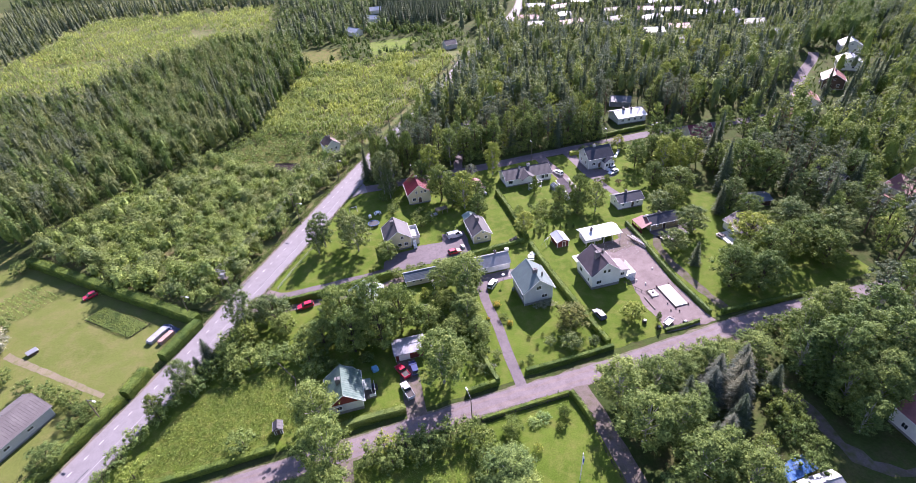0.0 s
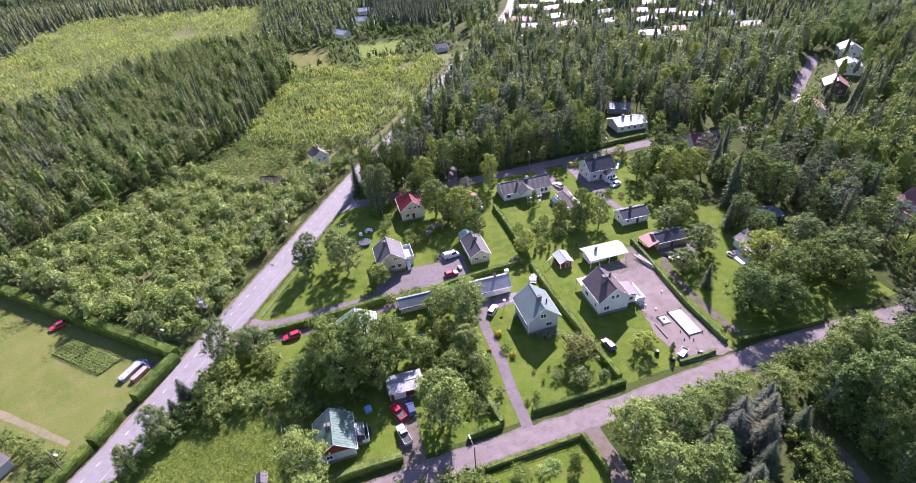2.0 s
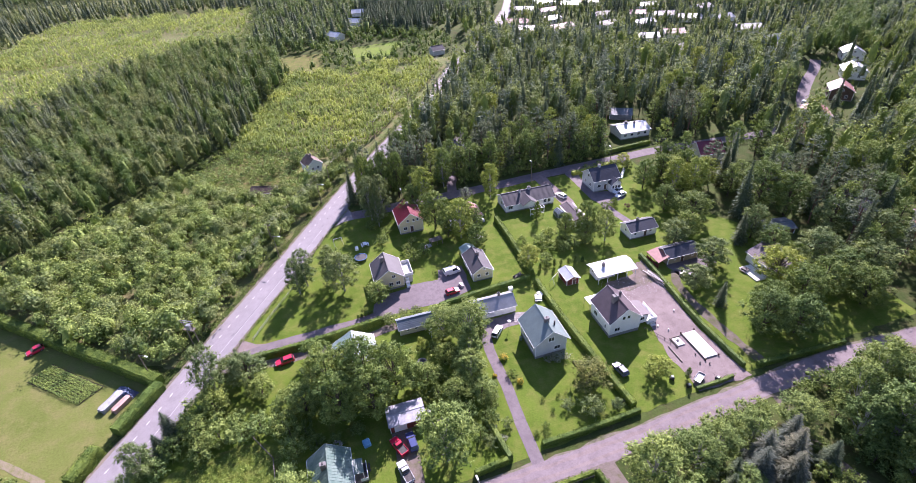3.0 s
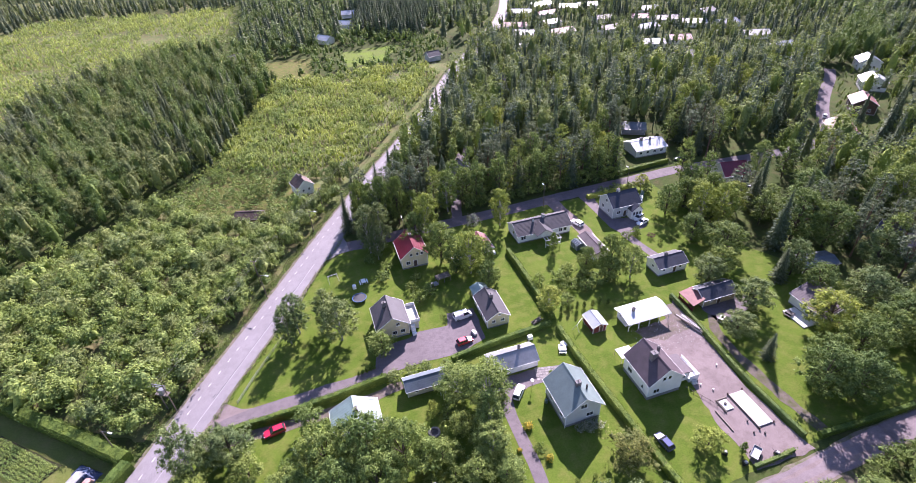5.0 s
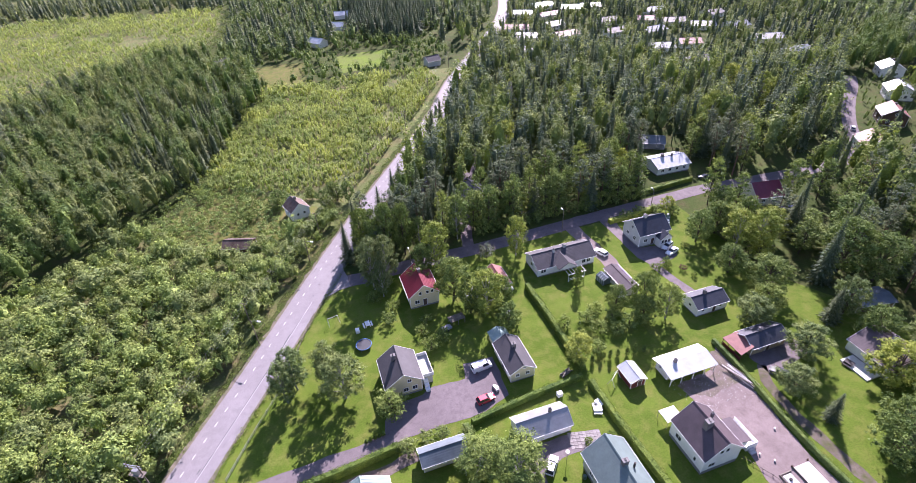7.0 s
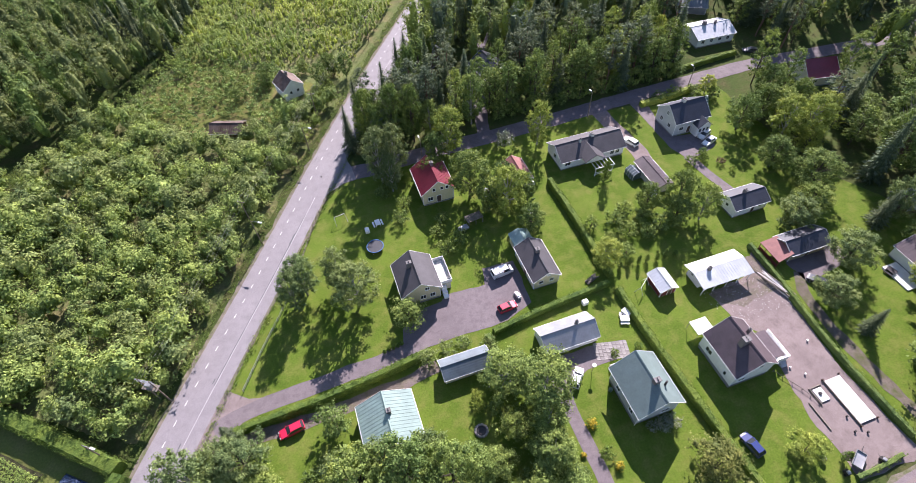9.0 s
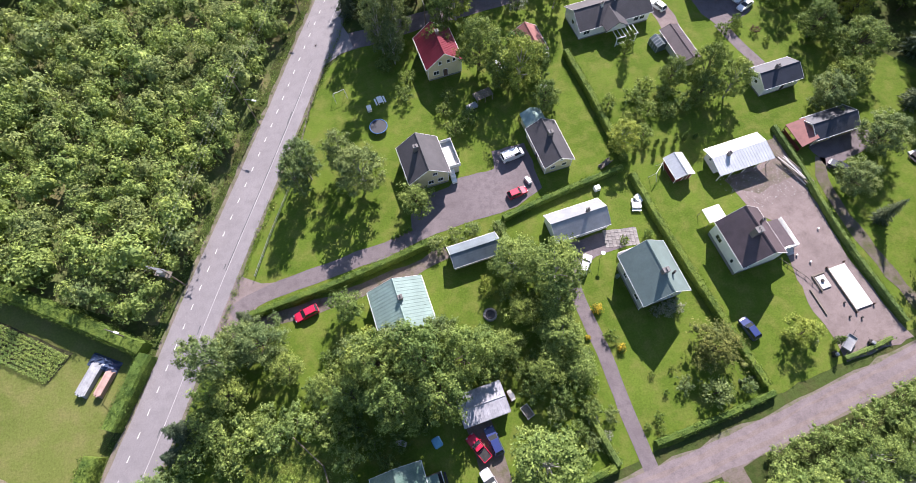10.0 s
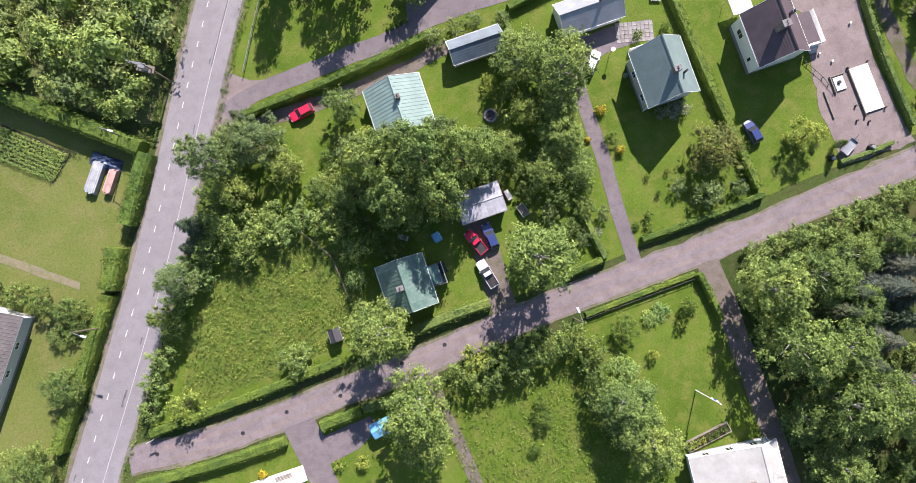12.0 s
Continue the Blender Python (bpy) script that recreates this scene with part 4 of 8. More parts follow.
SAPS = [(-138, 334), (-126, 388), (-72, 432), (-48, 470), (-42, 580), (-60, 602), (-120, 612), (-204, 628), (-232, 584), (-222, 525), (-232, 475), (-240, 425), (-215, 385), (-200, 342)]
p = fill(rng, SAPS, 3.1)
patch = np.array([noise.noise(Vector((x * 0.035, y * 0.035, 0))) + 0.5 * noise.noise(Vector((x * 0.12, y * 0.12, 5))) for x, y in p])
p, patch = p[patch > -0.4], patch[patch > -0.4]
stuff("sapling_stand", scattered(far_young, rng, p, rng.uniform(0.5, 1.1, len(p)) * (1 + 0.5 * patch), 0.0), "sapling", "wide stand of yellow-green young birches")
CLEAR = [(-43, 246), (-35, 274), (-13, 343), (60, 348), (90, 340), (68, 306), (36, 254), (8, 212), (-2, 222), (-20, 234)]
p = fill(rng, CLEAR, 1.65, 4.5)
patch = np.array([noise.noise(Vector((x * 0.06, y * 0.06, 3))) + 0.5 * noise.noise(Vector((x * 0.2, y * 0.2, 8))) for x, y in p])
p, patch = p[patch > -0.42], patch[patch > -0.42]
stuff("sapling_stand", scattered(young, rng, p, rng.uniform(0.55, 1.15, len(p)) * (1 + 0.6 * patch), 0.0), "sapling", "yellow-green saplings on cleared ground")
THICK = [(-45, 117.2), (-28, 142), (-8, 176), (9, 204), (-4, 205), (-16, 196), (-34, 194), (-42, 204), (-54, 218), (-66, 210), (-92, 186), (-103, 164.5), (-70, 133)]
dense = [lumpy_tree(s + 100, 5.0, 2.5, 0.1, 410, 0.24, 2, 0.24, 0.42) for s in range(8)]
p = fill(rng, THICK, 3.7, 4.1)
edge = np.sqrt(((p[:, None] - main_xy[None, ::2]) ** 2).sum(-1)).min(1)
sc = rng.uniform(0.65, 1.35, len(p)) * np.where(rng.random(len(p)) < 0.15, 1.3, 1.0) * np.where(edge < 7, 0.85, 1.12)
half = rng.random(len(p)) < 0.4
stuff("willow_thicket", scattered(dense, rng, p[~half], sc[~half], 0.05), "thicket", "dense green birch thicket by the road")
stuff("willow_thicket", scattered(dense, rng, p[half], sc[half], 0.05), "willow", "dense grey-green willow thicket by the road")
low = [bush_arrays(s + 120, 1.6, 1.0, 4, 18, 0.14, 1) for s in range(4)]
p = fill(rng, [(-42, 205), (-34, 194), (-14, 197), (4, 206), (-2, 222), (-20, 234), (-38, 246), (-54, 220)], 1.7)
stuff("low_scrub", scattered(low, rng, p, rng.uniform(0.5, 1.8, len(p)) ** 1.4, 0.0), "thicket", "low green scrub round the old barn")
edge = []
for a, b in zip([(-93, 186), (-67, 213), (-43, 243), (-33, 273), (-24, 305), (-12, 345)], [(-67, 213), (-43, 243), (-33, 273), (-24, 305), (-12, 345), (-12, 352)]):
    for k in range(int(math.dist(a, b) * 1.6)):
        u = rng.random()
        edge.append((a[0] + (b[0] - a[0]) * u + rng.uniform(-1.5, 6.5), a[1] + (b[1] - a[1]) * u + rng.uniform(-3, 3)))
for k in range(160):
    edge.append((rng.uniform(-49, -34), rng.uniform(440, 610)))
stuff("edge_scrub", scattered(low, rng, edge, rng.uniform(0.7, 2.4, len(edge)), 0.0), "birch", "low bushes along the foot of the forest")
p = fill(rng, [(-30, 350), (85, 345), (100, 365), (96, 420), (-20, 470), (-44, 430)], 4.9, 6.0, [BLOCK, [(32, 362), (53, 366), (73, 399), (52, 401), (30, 397)], [(-11, 352), (9, 354), (12, 394), (-6, 398), (-22, 394)]])
stuff("farm_trees", scattered(far_birch, rng, p, rng.uniform(0.25, 0.75, len(p))), "leaf", "rounded leafy trees round the farm fields")
blades = []
for s in range(5):
    r2 = np.random.default_rng(s + 140)
    c0 = r2.normal(size=(22, 3)) * [0.28, 0.28, 0.1] + [0, 0, 0.22]
    blades.append(cards(r2, c0, r2.normal(size=(22, 3)) * [0.6, 0.6, 0.5] + [0, 0, 0.7], 0.085, 1.2))
p = fill(rng, [(-56, 67.5), (-49, 80), (-41, 87), (-28, 89), (-21, 85), (-22, 70), (-40, 68)], 0.55, 0.5)
stuff("meadow_grass", scattered(blades, rng, p, rng.uniform(0.5, 1.7, len(p)), 0.0), "grasstuft", "tall uneven meadow grass and weeds")
p = fill(rng, [(-15, 59), (15, 57.5), (14, 30), (-11, 30)], 0.8, 0.5)
stuff("meadow_grass", scattered(blades, rng, p, rng.uniform(0.5, 1.5, len(p)), 0.0), "grasstuft", "unmown bright grass south of the lane")

# roadside weeds along both edges of the main road
side = []
for k in range(2600):
    q, n = along(30 + rng.random() * 260)
    side.append(tuple(q + n * (-2.9 - rng.random() * 2.6 if rng.random() < 0.6 else 6.4 + rng.random() * 0.9)))
stuff("verge_weeds", scattered(blades, rng, side, rng.uniform(0.5, 1.3, len(side)), 0.0), "grasstuft", "tufts of grass and weeds along the road")

# ---- single trees, each of trunk and crown ----
KINDS = {
    # height, radius, crown base, clumps, leaves per clump, leaf size, peak, sharp, clump size, trunk
    "birch": (12.0, 3.4, 1.0, 88, 80, 0.155, 0.42, 0.38, 0.175, 0.2),
    "broad": (10.0, 4.2, 0.7, 96, 80, 0.165, 0.45, 0.38, 0.165, 0.26),
    "bush": (3.0, 1.9, 0.1, 24, 48, 0.12, 0.45, 0.5, 0.27, 0.08),
    "wood": (14.0, 3.3, 1.2, 50, 44, 0.22, 0.4, 0.42, 0.23, 0.2),
    "pine": (16.0, 2.6, 5.0, 44, 60, 0.15, 0.55, 0.5, 0.26, 0.2),
    "column": (6.0, 1.1, 0.1, 60, 46, 0.1, 0.35, 0.55, 0.36, 0.1),
    "round": (6.0, 2.9, 0.4, 56, 68, 0.125, 0.5, 0.5, 0.22, 0.15),
}
tree_store = {}
for kn, spec in KINDS.items():
    for s in range(3):
        tree_store[kn, s] = tree_meshes(200 + 7 * s + len(kn), *spec)
for s in range(3):
    b = Build()
    b.tube([(0, 0, -0.2), (0, 0, 6), (0, 0, 11.5)], [0.2, 0.12, 0.02], 6)
    tree_store["spruce", s] = array_mesh("crown", *feathered_spruce(300 + s, 12, 2.7, 26, 11, 6)), b.mesh("trunk")
TREE_WORDS = {"birch": ("birch_tree", "tree"), "broad": ("leafy_tree", "tree"), "bush": ("garden_bush", "bush"), "wood": ("woodland_tree", "tree"), "round": ("round_tree", "tree"), "pine": ("pine_tree", "tree"), "spruce": ("spruce_tree", "tree"), "column": ("columnar_conifer", "tree")}
kind_height = {"pine": 16.0, "birch": 12.0, "broad": 10.0, "wood": 14.0, "bush": 3.0, "round": 6.0, "spruce": 12.0, "column": 6.0}
kind_radius = {"pine": 2.0, "birch": 2.6, "broad": 3.2, "wood": 2.6, "bush": 1.6, "round": 2.4, "spruce": 2.5, "column": 1.0}
leafed = {}
rt = random.Random(21)


standing = []


def free(x, y, r):
    return all((x - a) ** 2 + (y - b) ** 2 > (0.58 * (r + c)) ** 2 for a, b, c in standing)


def plant(kn, leaves, x, y, r, h, label, group=""):
    """One tree or bush: crown and trunk under an empty, scaled to its height and width."""
    standing.append((x, y, r))
    s = rt.randrange(3)
    crown, trunk = tree_store[kn, s]
    if (kn, s, leaves) not in leafed:
        c2, t2 = crown.copy(), trunk.copy()
        c2.materials.append(M[leaves])
        t2.materials.append(M[{"birch": "birchbark", "pine": "pinebark"}.get(kn, "bark")])
        leafed[kn, s, leaves] = c2, t2
    c2, t2 = leafed[kn, s, leaves]
    nm, cat = TREE_WORDS[kn]
    ob = thing(nm, Matrix.LocRotScale((x, y, 0), Euler((0, 0, rt.uniform(0, 6.28))), None), label, cat, group)
    k = Matrix.Diagonal((r / kind_radius[kn], r / kind_radius[kn], h / kind_height[kn], 1))
    for nm2, me in (("crown", c2), ("trunk", t2)):
        o = new(nm2, me)
        o.parent, o.matrix_basis = ob, k
    return ob


TREES = [
    ("broad", "birch", "tall light green tree in the grove by the shed", [(-9.5, 95.6, 4.2, 15), (-2.5, 93.9, 4.2, 17), (4.1, 92.0, 4.0, 15), (-8.1, 88.8, 4.0, 14), (-1.5, 87.5, 4.2, 15), (-15.3, 92.6, 3.0, 9)]),
    ("broad", "willow", "tall grey-green tree in the grove by the shed", [(-5.5, 97.6, 3.0, 12), (1.5, 96.6, 2.8, 11), (-12.5, 98.5, 2.6, 9)]),
    ("round", "birch", "rounded green garden tree on the lawn", [(8, 91.9, 3.1, 8), (-12.2, 107.5, 2.7, 7), (-18.4, 95.5, 2.9, 6), (-24.5, 100.8, 2.9, 6), (-34.2, 99.3, 3.5, 7), (-37.2, 94.1, 3.0, 6), (16.4, 96.7, 2.7, 6), (11.2, 92.1, 2.7, 6), (16.4, 86.1, 3.0, 6), (21.6, 84.5, 3.0, 5), (5.7, 124.1, 3.4, 6)]),
    ("broad", "willow", "spreading grey-green willow by the road", [(-27.4, 106.1, 3.6, 9), (-31, 107.6, 2.8, 8)]),
    ("birch", "willow", "tall slender birch beside the road", [(-34.6, 104.4, 3.0, 16.5), (-46.3, 88, 2.4, 11), (-12.8, 137.5, 2.8, 13), (-15, 134.6, 2.5, 12.5), (-3.0, 131.5, 3.8, 13.5), (-5.5, 137, 2.8, 13)]),
    ("spruce", "spruce", "small dark spruce by the road", [(-42.8, 96.4, 2.3, 8.5), (-44.5, 93, 1.8, 6.5), (-30, 112, 1.6, 6)]),
    ("round", "leaf", "small dark leafy tree by the walkway", [(-52.3, 83.2, 1.9, 7)]),
    ("bush", "bright", "bright yellow-green bush at the road corner", [(-53.5, 68.1, 2.7, 4.5), (-5.0, 62.0 - 2.2, 2.4, 4)]),
    ("bush", "thicket", "dense green bush beside the walkway", [(-57.4, 73.3, 2.2, 4), (-59.7, 69.4, 1.8, 3.5), (-54.8, 77.2, 2.2, 4.5), (-51.5, 81.5, 2.4, 5), (-49, 85.5, 2.4, 5), (-47, 89.5, 2.6, 5), (-44.5, 88, 2.6, 4), (-42, 91.5, 2.6, 5), (-39.5, 97, 2.6, 5), (-38, 101, 2.6, 5), (-33, 91.7, 3.6, 5), (-30, 94, 2.6, 4.5), (-36.3, 89.5, 2.6, 4), (-28.5, 91, 2.6, 4), (-25, 92.5, 2.4, 3.5), (-21.5, 90.5, 2.5, 5), (-19, 88, 2.5, 5), (-18, 83.5, 2.2, 4.5), (-19.5, 79, 2.0, 4), (-33.1, 69.3, 2.6, 4)]),
    ("birch", "birch", "large light green birch beside the lane", [(10.4, 72.6, 4.7, 16), (-17.6, 69.4, 4.2, 13.5)]),
    ("birch", "birch", "tall drooping birch by the paved drive", [(23.8, 100.7, 4.4, 13), (18.7, 105.3, 3.8, 9), (22.5, 95.6, 3.0, 9), (20.9, 90.6, 3.2, 8)]),
    ("bush", "leaf", "green shrub in the garden strip", [(21, 77.9, 1.8, 3.5), (18, 75.5, 1.6, 3), (17.5, 81, 2.0, 3.5), (22.5, 81.5, 1.6, 3), (13, 83.5, 1.8, 3), (12.5, 88, 1.8, 3)]),
    ("round", "bright", "young light green tree by the gravel plot", [(60, 77.3, 2.8, 5)]),
    ("round", "olive", "rounded olive-green tree on the lawn", [(44.7, 80, 4.3, 6.2)]),
    ("bush", "willow", "pale green shrub on the lawn", [(41.8, 73.4, 2.6, 4), (37.6, 76.3, 1.4, 1.8), (47.2, 72.5, 1.4, 2.8)]),
    ("bush", "lilac", "pale flowering shrub against the house", [(41.3, 88.9, 1.5, 1.8), (43.2, 89, 1.3, 1.6), (39.4, 89, 1.0, 1.4), (20.9, 76, 0.9, 1.2), (22, 73.2, 0.8, 1.2)]),
    ("bush", "hedge", "small clipped shrub on the lawn", [(29.7, 88, 1.2, 1.5), (28.9, 72.2, 0.7, 1), (31.3, 73, 0.9, 1.2), (30.6, 71, 0.8, 1.1), (33.5, 79.6, 0.5, 0.9), (34.3, 76.2, 0.5, 1.0), (37, 79.3, 0.45, 1.0), (40.2, 103.4, 1.0, 1.7), (45, 103, 1.1, 1.7)]),
    ("bush", "leaf", "bushy green shrub along the lane", [(-6.4, 58.2, 3.0, 4.6), (-0.9, 58.2, 2.9, 4.6), (3.8, 58, 2.8, 4.5), (8.1, 57.8, 3.0, 4.8), (12.4, 57.6, 2.6, 4.5), (14.4, 55, 2.4, 4.5), (13.2, 51.5, 2.5, 4.5), (12.8, 47.6, 2.5, 5), (-4, 55.5, 2.2, 3.6), (2, 55.4, 2.2, 3.6)]),
    ("birch", "birch", "light birch between two gardens", [(16.4, 45.8, 4.0, 9), (18.2, 38.4, 4.0, 9), (15.5, 41.8, 3.0, 8)]),
    ("round", "hedge", "rounded clipped bush on the lawn", [(20.7, 56.2, 2.2, 2.8), (2.9, 46.7, 1.9, 2.4), (3.6, 49, 1.5, 2.2), (32.2, 56.4, 1.5, 3.0), (0, 42, 1.0, 1.5)]),
    ("bush", "crop", "low leafy planting in the garden", [(17.9, 50.8, 2.0, 1.4), (19.8, 49.5, 1.6, 1.3), (25.5, 56.6, 1.5, 1.0), (28, 57.2, 1.5, 1.0)]),
    ("birch", "birch", "large birch over the southern drive", [(-15.6, 57.2, 4.2, 18), (-16, 51, 3.6, 12)]),
    ("birch", "birch", "big leafy tree beside the earth lane", [(44.2, 55.8, 4.4, 12.5), (44.3, 46.2, 4.6, 14)]),
    ("birch", "leaf", "big leafy tree in the grove south of the lane", [(52.2, 55.4, 3.8, 11.5), (50.7, 44.5, 3.8, 13), (48.7, 35.3, 4.4, 14), (44.9, 26.1, 3.6, 10), (56, 31.5, 4.0, 12), (53.5, 36.5, 3.4, 13), (66.3, 57, 3.2, 9), (58.6, 57, 3.2, 9), (77.9, 57.8, 3.5, 7.5), (57, 48.5, 3.4, 8), (43.3, 33.8, 3.5, 6)]),
    ("bush", "thicket", "yellow-green bush along the lane edge", [(45.5, 61.4, 1.9, 3), (49.6, 61.6, 2.0, 3), (53.5, 62, 2.0, 3.2), (56.8, 60.6, 2.4, 4), (61.5, 62, 2.2, 3.6), (65.5, 62.3, 2.2, 3.8), (70, 63, 2.0, 3.6), (73.5, 62.6, 1.8, 3)]),
    ("spruce", "bluespruce", "small grey-blue spruce at the edge of the grove", [(59.3, 41.8, 2.6, 8.5)]),
    ("broad", "leaf", "dark leafy tree south of the grove", [(57.5, 21.5, 3.4, 9), (54, 18.5, 3.2, 8), (61, 24.5, 3.2, 9), (58, 15.5, 3.4, 9), (63, 18.5, 3.4, 10)]),
    ("spruce", "bluespruce", "grey-blue spruce in the grove", [(61.4, 50.4, 3.4, 11.5), (64.5, 52.8, 3.4, 11.5), (69.5, 51.1, 3.4, 12), (66.5, 48, 3.2, 11), (72.5, 54.5, 2.6, 10)]),
    ("spruce", "spruce", "dark spruce in the grove", [(53.8, 48.8, 2.4, 10), (63.5, 44, 2.4, 10), (54, 40, 2.6, 11), (56.5, 51, 2.4, 10), (75.5, 48.5, 2.4, 9), (87.9, 91.5, 1.8, 8), (111, 112, 2.4, 11)]),
    ("bush", "leaf", "shrub at the edge of the earth track", [(75.8, 43.4, 2.3, 4.5), (68.8, 32, 2.8, 5), (74.5, 39.5, 2.0, 4), (73.5, 35, 2.2, 4), (64.5, 37.5, 2.4, 5), (76.8, 52.5, 1.8, 3.5), (85, 62.8, 2.2, 3.5), (89, 63.5, 2.4, 4), (93.5, 63.2, 2.2, 4), (98, 63.4, 2.4, 4)]),
    ("birch", "leaf", "tall dark green birch beside the track", [(89.1, 47.9, 4.6, 18), (88.9, 56.2, 3.8, 15), (100.7, 46.2, 4.7, 18), (105, 54, 4.7, 17), (95, 58, 3.8, 16), (84.5, 51, 3.6, 13), (93, 41, 4.4, 14), (101, 60.5, 3.6, 13), (97.5, 53, 4.0, 15)]),
    ("birch", "leaf", "tall dark tree shading the earth track", [(86, 42, 3.6, 13), (90, 38.5, 3.4, 13), (84.6, 35.8, 2.8, 10), (88.5, 51, 4.0, 15), (95, 47, 4.2, 15), (103, 40, 4.4, 15), (97.5, 42.5, 3.6, 13)]),
    ("bush", "leaf", "dark undergrowth beside the shaded track", [(84, 46.5, 2.6, 4), (84.6, 40.5, 2.4, 4), (87.5, 45, 2.6, 4.5), (92, 44.5, 2.6, 4.5), (92.5, 52, 2.8, 5), (86, 56, 2.6, 4.5), (74, 46.5, 2.4, 4.5), (72, 43, 2.4, 5), (70.5, 38.5, 2.6, 5)]),
    ("broad", "leaf", "large leafy tree in the eastern garden", [(104.6, 84.2, 4.2, 13), (90.5, 80.3, 4.4, 13), (97.3, 77.5, 4.2, 11), (95.0, 84.5, 3.6, 11), (113, 86, 4.0, 12), (120, 80, 4.0, 11), (114.5, 104, 3.6, 10)]),
    ("broad", "birch", "large light green tree between the plots", [(98.7, 120, 3.2, 9), (104, 150.5, 3.2, 11)]),
    ("broad", "leaf", "dense garden tree between two plots", [(69.6, 128, 2.6, 8), (36.9, 150.5, 2.8, 10)]),
    ("birch", "birch", "slender light green birch behind the houses", [(27, 177.6, 2.6, 12), (44, 187, 2.8, 15), (12, 187, 2.6, 13)]),
    ("spruce", "spruce", "tall dark spruce at the street corner", [(9.7, 187.6, 2.4, 17), (5.5, 179.5, 2.2, 15), (40, 183, 2.4, 16), (35, 188, 2.6, 17), (18, 190, 2.6, 18), (24.4, 199.8, 2.6, 18), (28, 205, 2.6, 17), (31.5, 183, 2.2, 15)]),
    ("pine", "pine", "tall pine with a bare trunk at the street corner", [(20.4, 185.7, 2.6, 18), (23.1, 181.5, 2.6, 18), (28, 182.8, 2.4, 18), (14.4, 176.5, 2.8, 13), (17, 181, 2.4, 17), (25, 188, 2.6, 18), (12.5, 192, 2.4, 16)]),
    ("birch", "bright", "tall light green birch near the back street", [(29.1, 168.8, 3.5, 15), (35.3, 144.5, 3.7, 14.5), (52, 164.2, 2.6, 14), (48.9, 123, 2.6, 8), (111.1, 143.1, 3.5, 14), (116.5, 140.8, 3.5, 14), (122.2, 143, 4.0, 12)]),
    ("birch", "birch", "leafy birch by the back street", [(14.6, 185.7, 2.4, 13), (39, 178.8, 3.2, 16), (75.6, 126.9, 2.8, 11), (113.8, 148.5, 3.0, 12), (135.8, 141.6, 2.6, 9), (144.6, 136.5, 4.2, 15), (103.1, 196, 2.4, 15), (78.1, 200.6, 2.6, 13), (148.7, 160, 3.0, 14), (168.8, 124.9, 4.0, 17)]),
    ("broad", "leaf", "dense dark green garden tree", [(28.9, 152.5, 4.2, 14), (17, 177.6, 3.0, 19), (22, 177.2, 2.8, 18), (10.5, 179.5, 2.6, 18), (26, 193, 3.0, 19), (71.3, 130.9, 3.0, 13), (102.3, 135.6, 3.4, 9), (106.2, 126.9, 4.5, 10), (128.8, 125.3, 5.5, 17), (134, 119, 4.6, 15), (158.9, 110.3, 5.0, 14), (22, 160.5, 2.6, 8), (40.5, 147.5, 2.4, 8)]),
    ("broad", "willow", "large pale green garden tree", [(93.6, 118.3, 3.6, 8), (96.5, 105.9, 4.0, 9), (86.5, 99.6, 3.4, 7), (132.3, 136.1, 3.0, 8), (138.3, 106.9, 4.2, 12), (122.3, 96.9, 4.5, 11), (129.2, 86.7, 5.0, 12), (143, 97, 4.4, 12)]),
    ("broad", "bright", "yellow-green leafy tree by the eastern gardens", [(106.8, 94, 4.6, 11), (113.4, 136.9, 3.0, 9), (147.6, 86.1, 3.0, 5)]),
    ("broad", "leaf", "tall dense tree at the edge of the lawn", [(13, 176.4, 2.8, 15), (24.5, 165.8, 2.4, 11), (38, 137.2, 2.4, 9), (31.5, 146.5, 2.6, 10), (66, 134, 2.4, 8), (112, 152, 3.2, 11), (120, 150, 3.4, 12), (118, 158, 3.2, 12)]),
    ("birch", "birch_dark", "tall dense birch beside the red-roofed house", [(10.2, 164.8, 3.3, 17.5), (14.0, 165.6, 3.1, 17), (11.8, 160.8, 2.2, 12)]),
    ("bush", "leaf", "dark undergrowth below the grove", [(-14, 84.5, 1.8, 3), (-10, 83.4, 1.5, 2.4), (-5.5, 84.6, 1.6, 2.6), (-16, 88, 1.9, 3.4), (-21.5, 96, 1.7, 3), (-12.6, 80.8, 1.5, 2.6), (8, 88.2, 1.6, 2.6), (9.2, 96, 1.5, 2.4), (14, 92.4, 1.8, 3), (19, 93, 2.0, 3.6), (15, 101.2, 1.5, 2.6), (22.5, 88, 1.8, 3), (18.4, 98.4, 1.8, 3.2), (15.6, 88.4, 1.6, 2.6), (-17.6, 100.4, 1.4, 2.4)]),
    ("bush", "willow", "pale green shrub in the garden strip", [(24, 76, 1.2, 2), (23.4, 83.4, 1.3, 2.2), (19.4, 73, 1.3, 2.2), (15.4, 79, 1.5, 2.6), (24.4, 86.4, 1.2, 2)]),
    ("bush", "lilac", "silvery shrub behind the red cottage", [(43.7, 166.4, 2.0, 5)]),
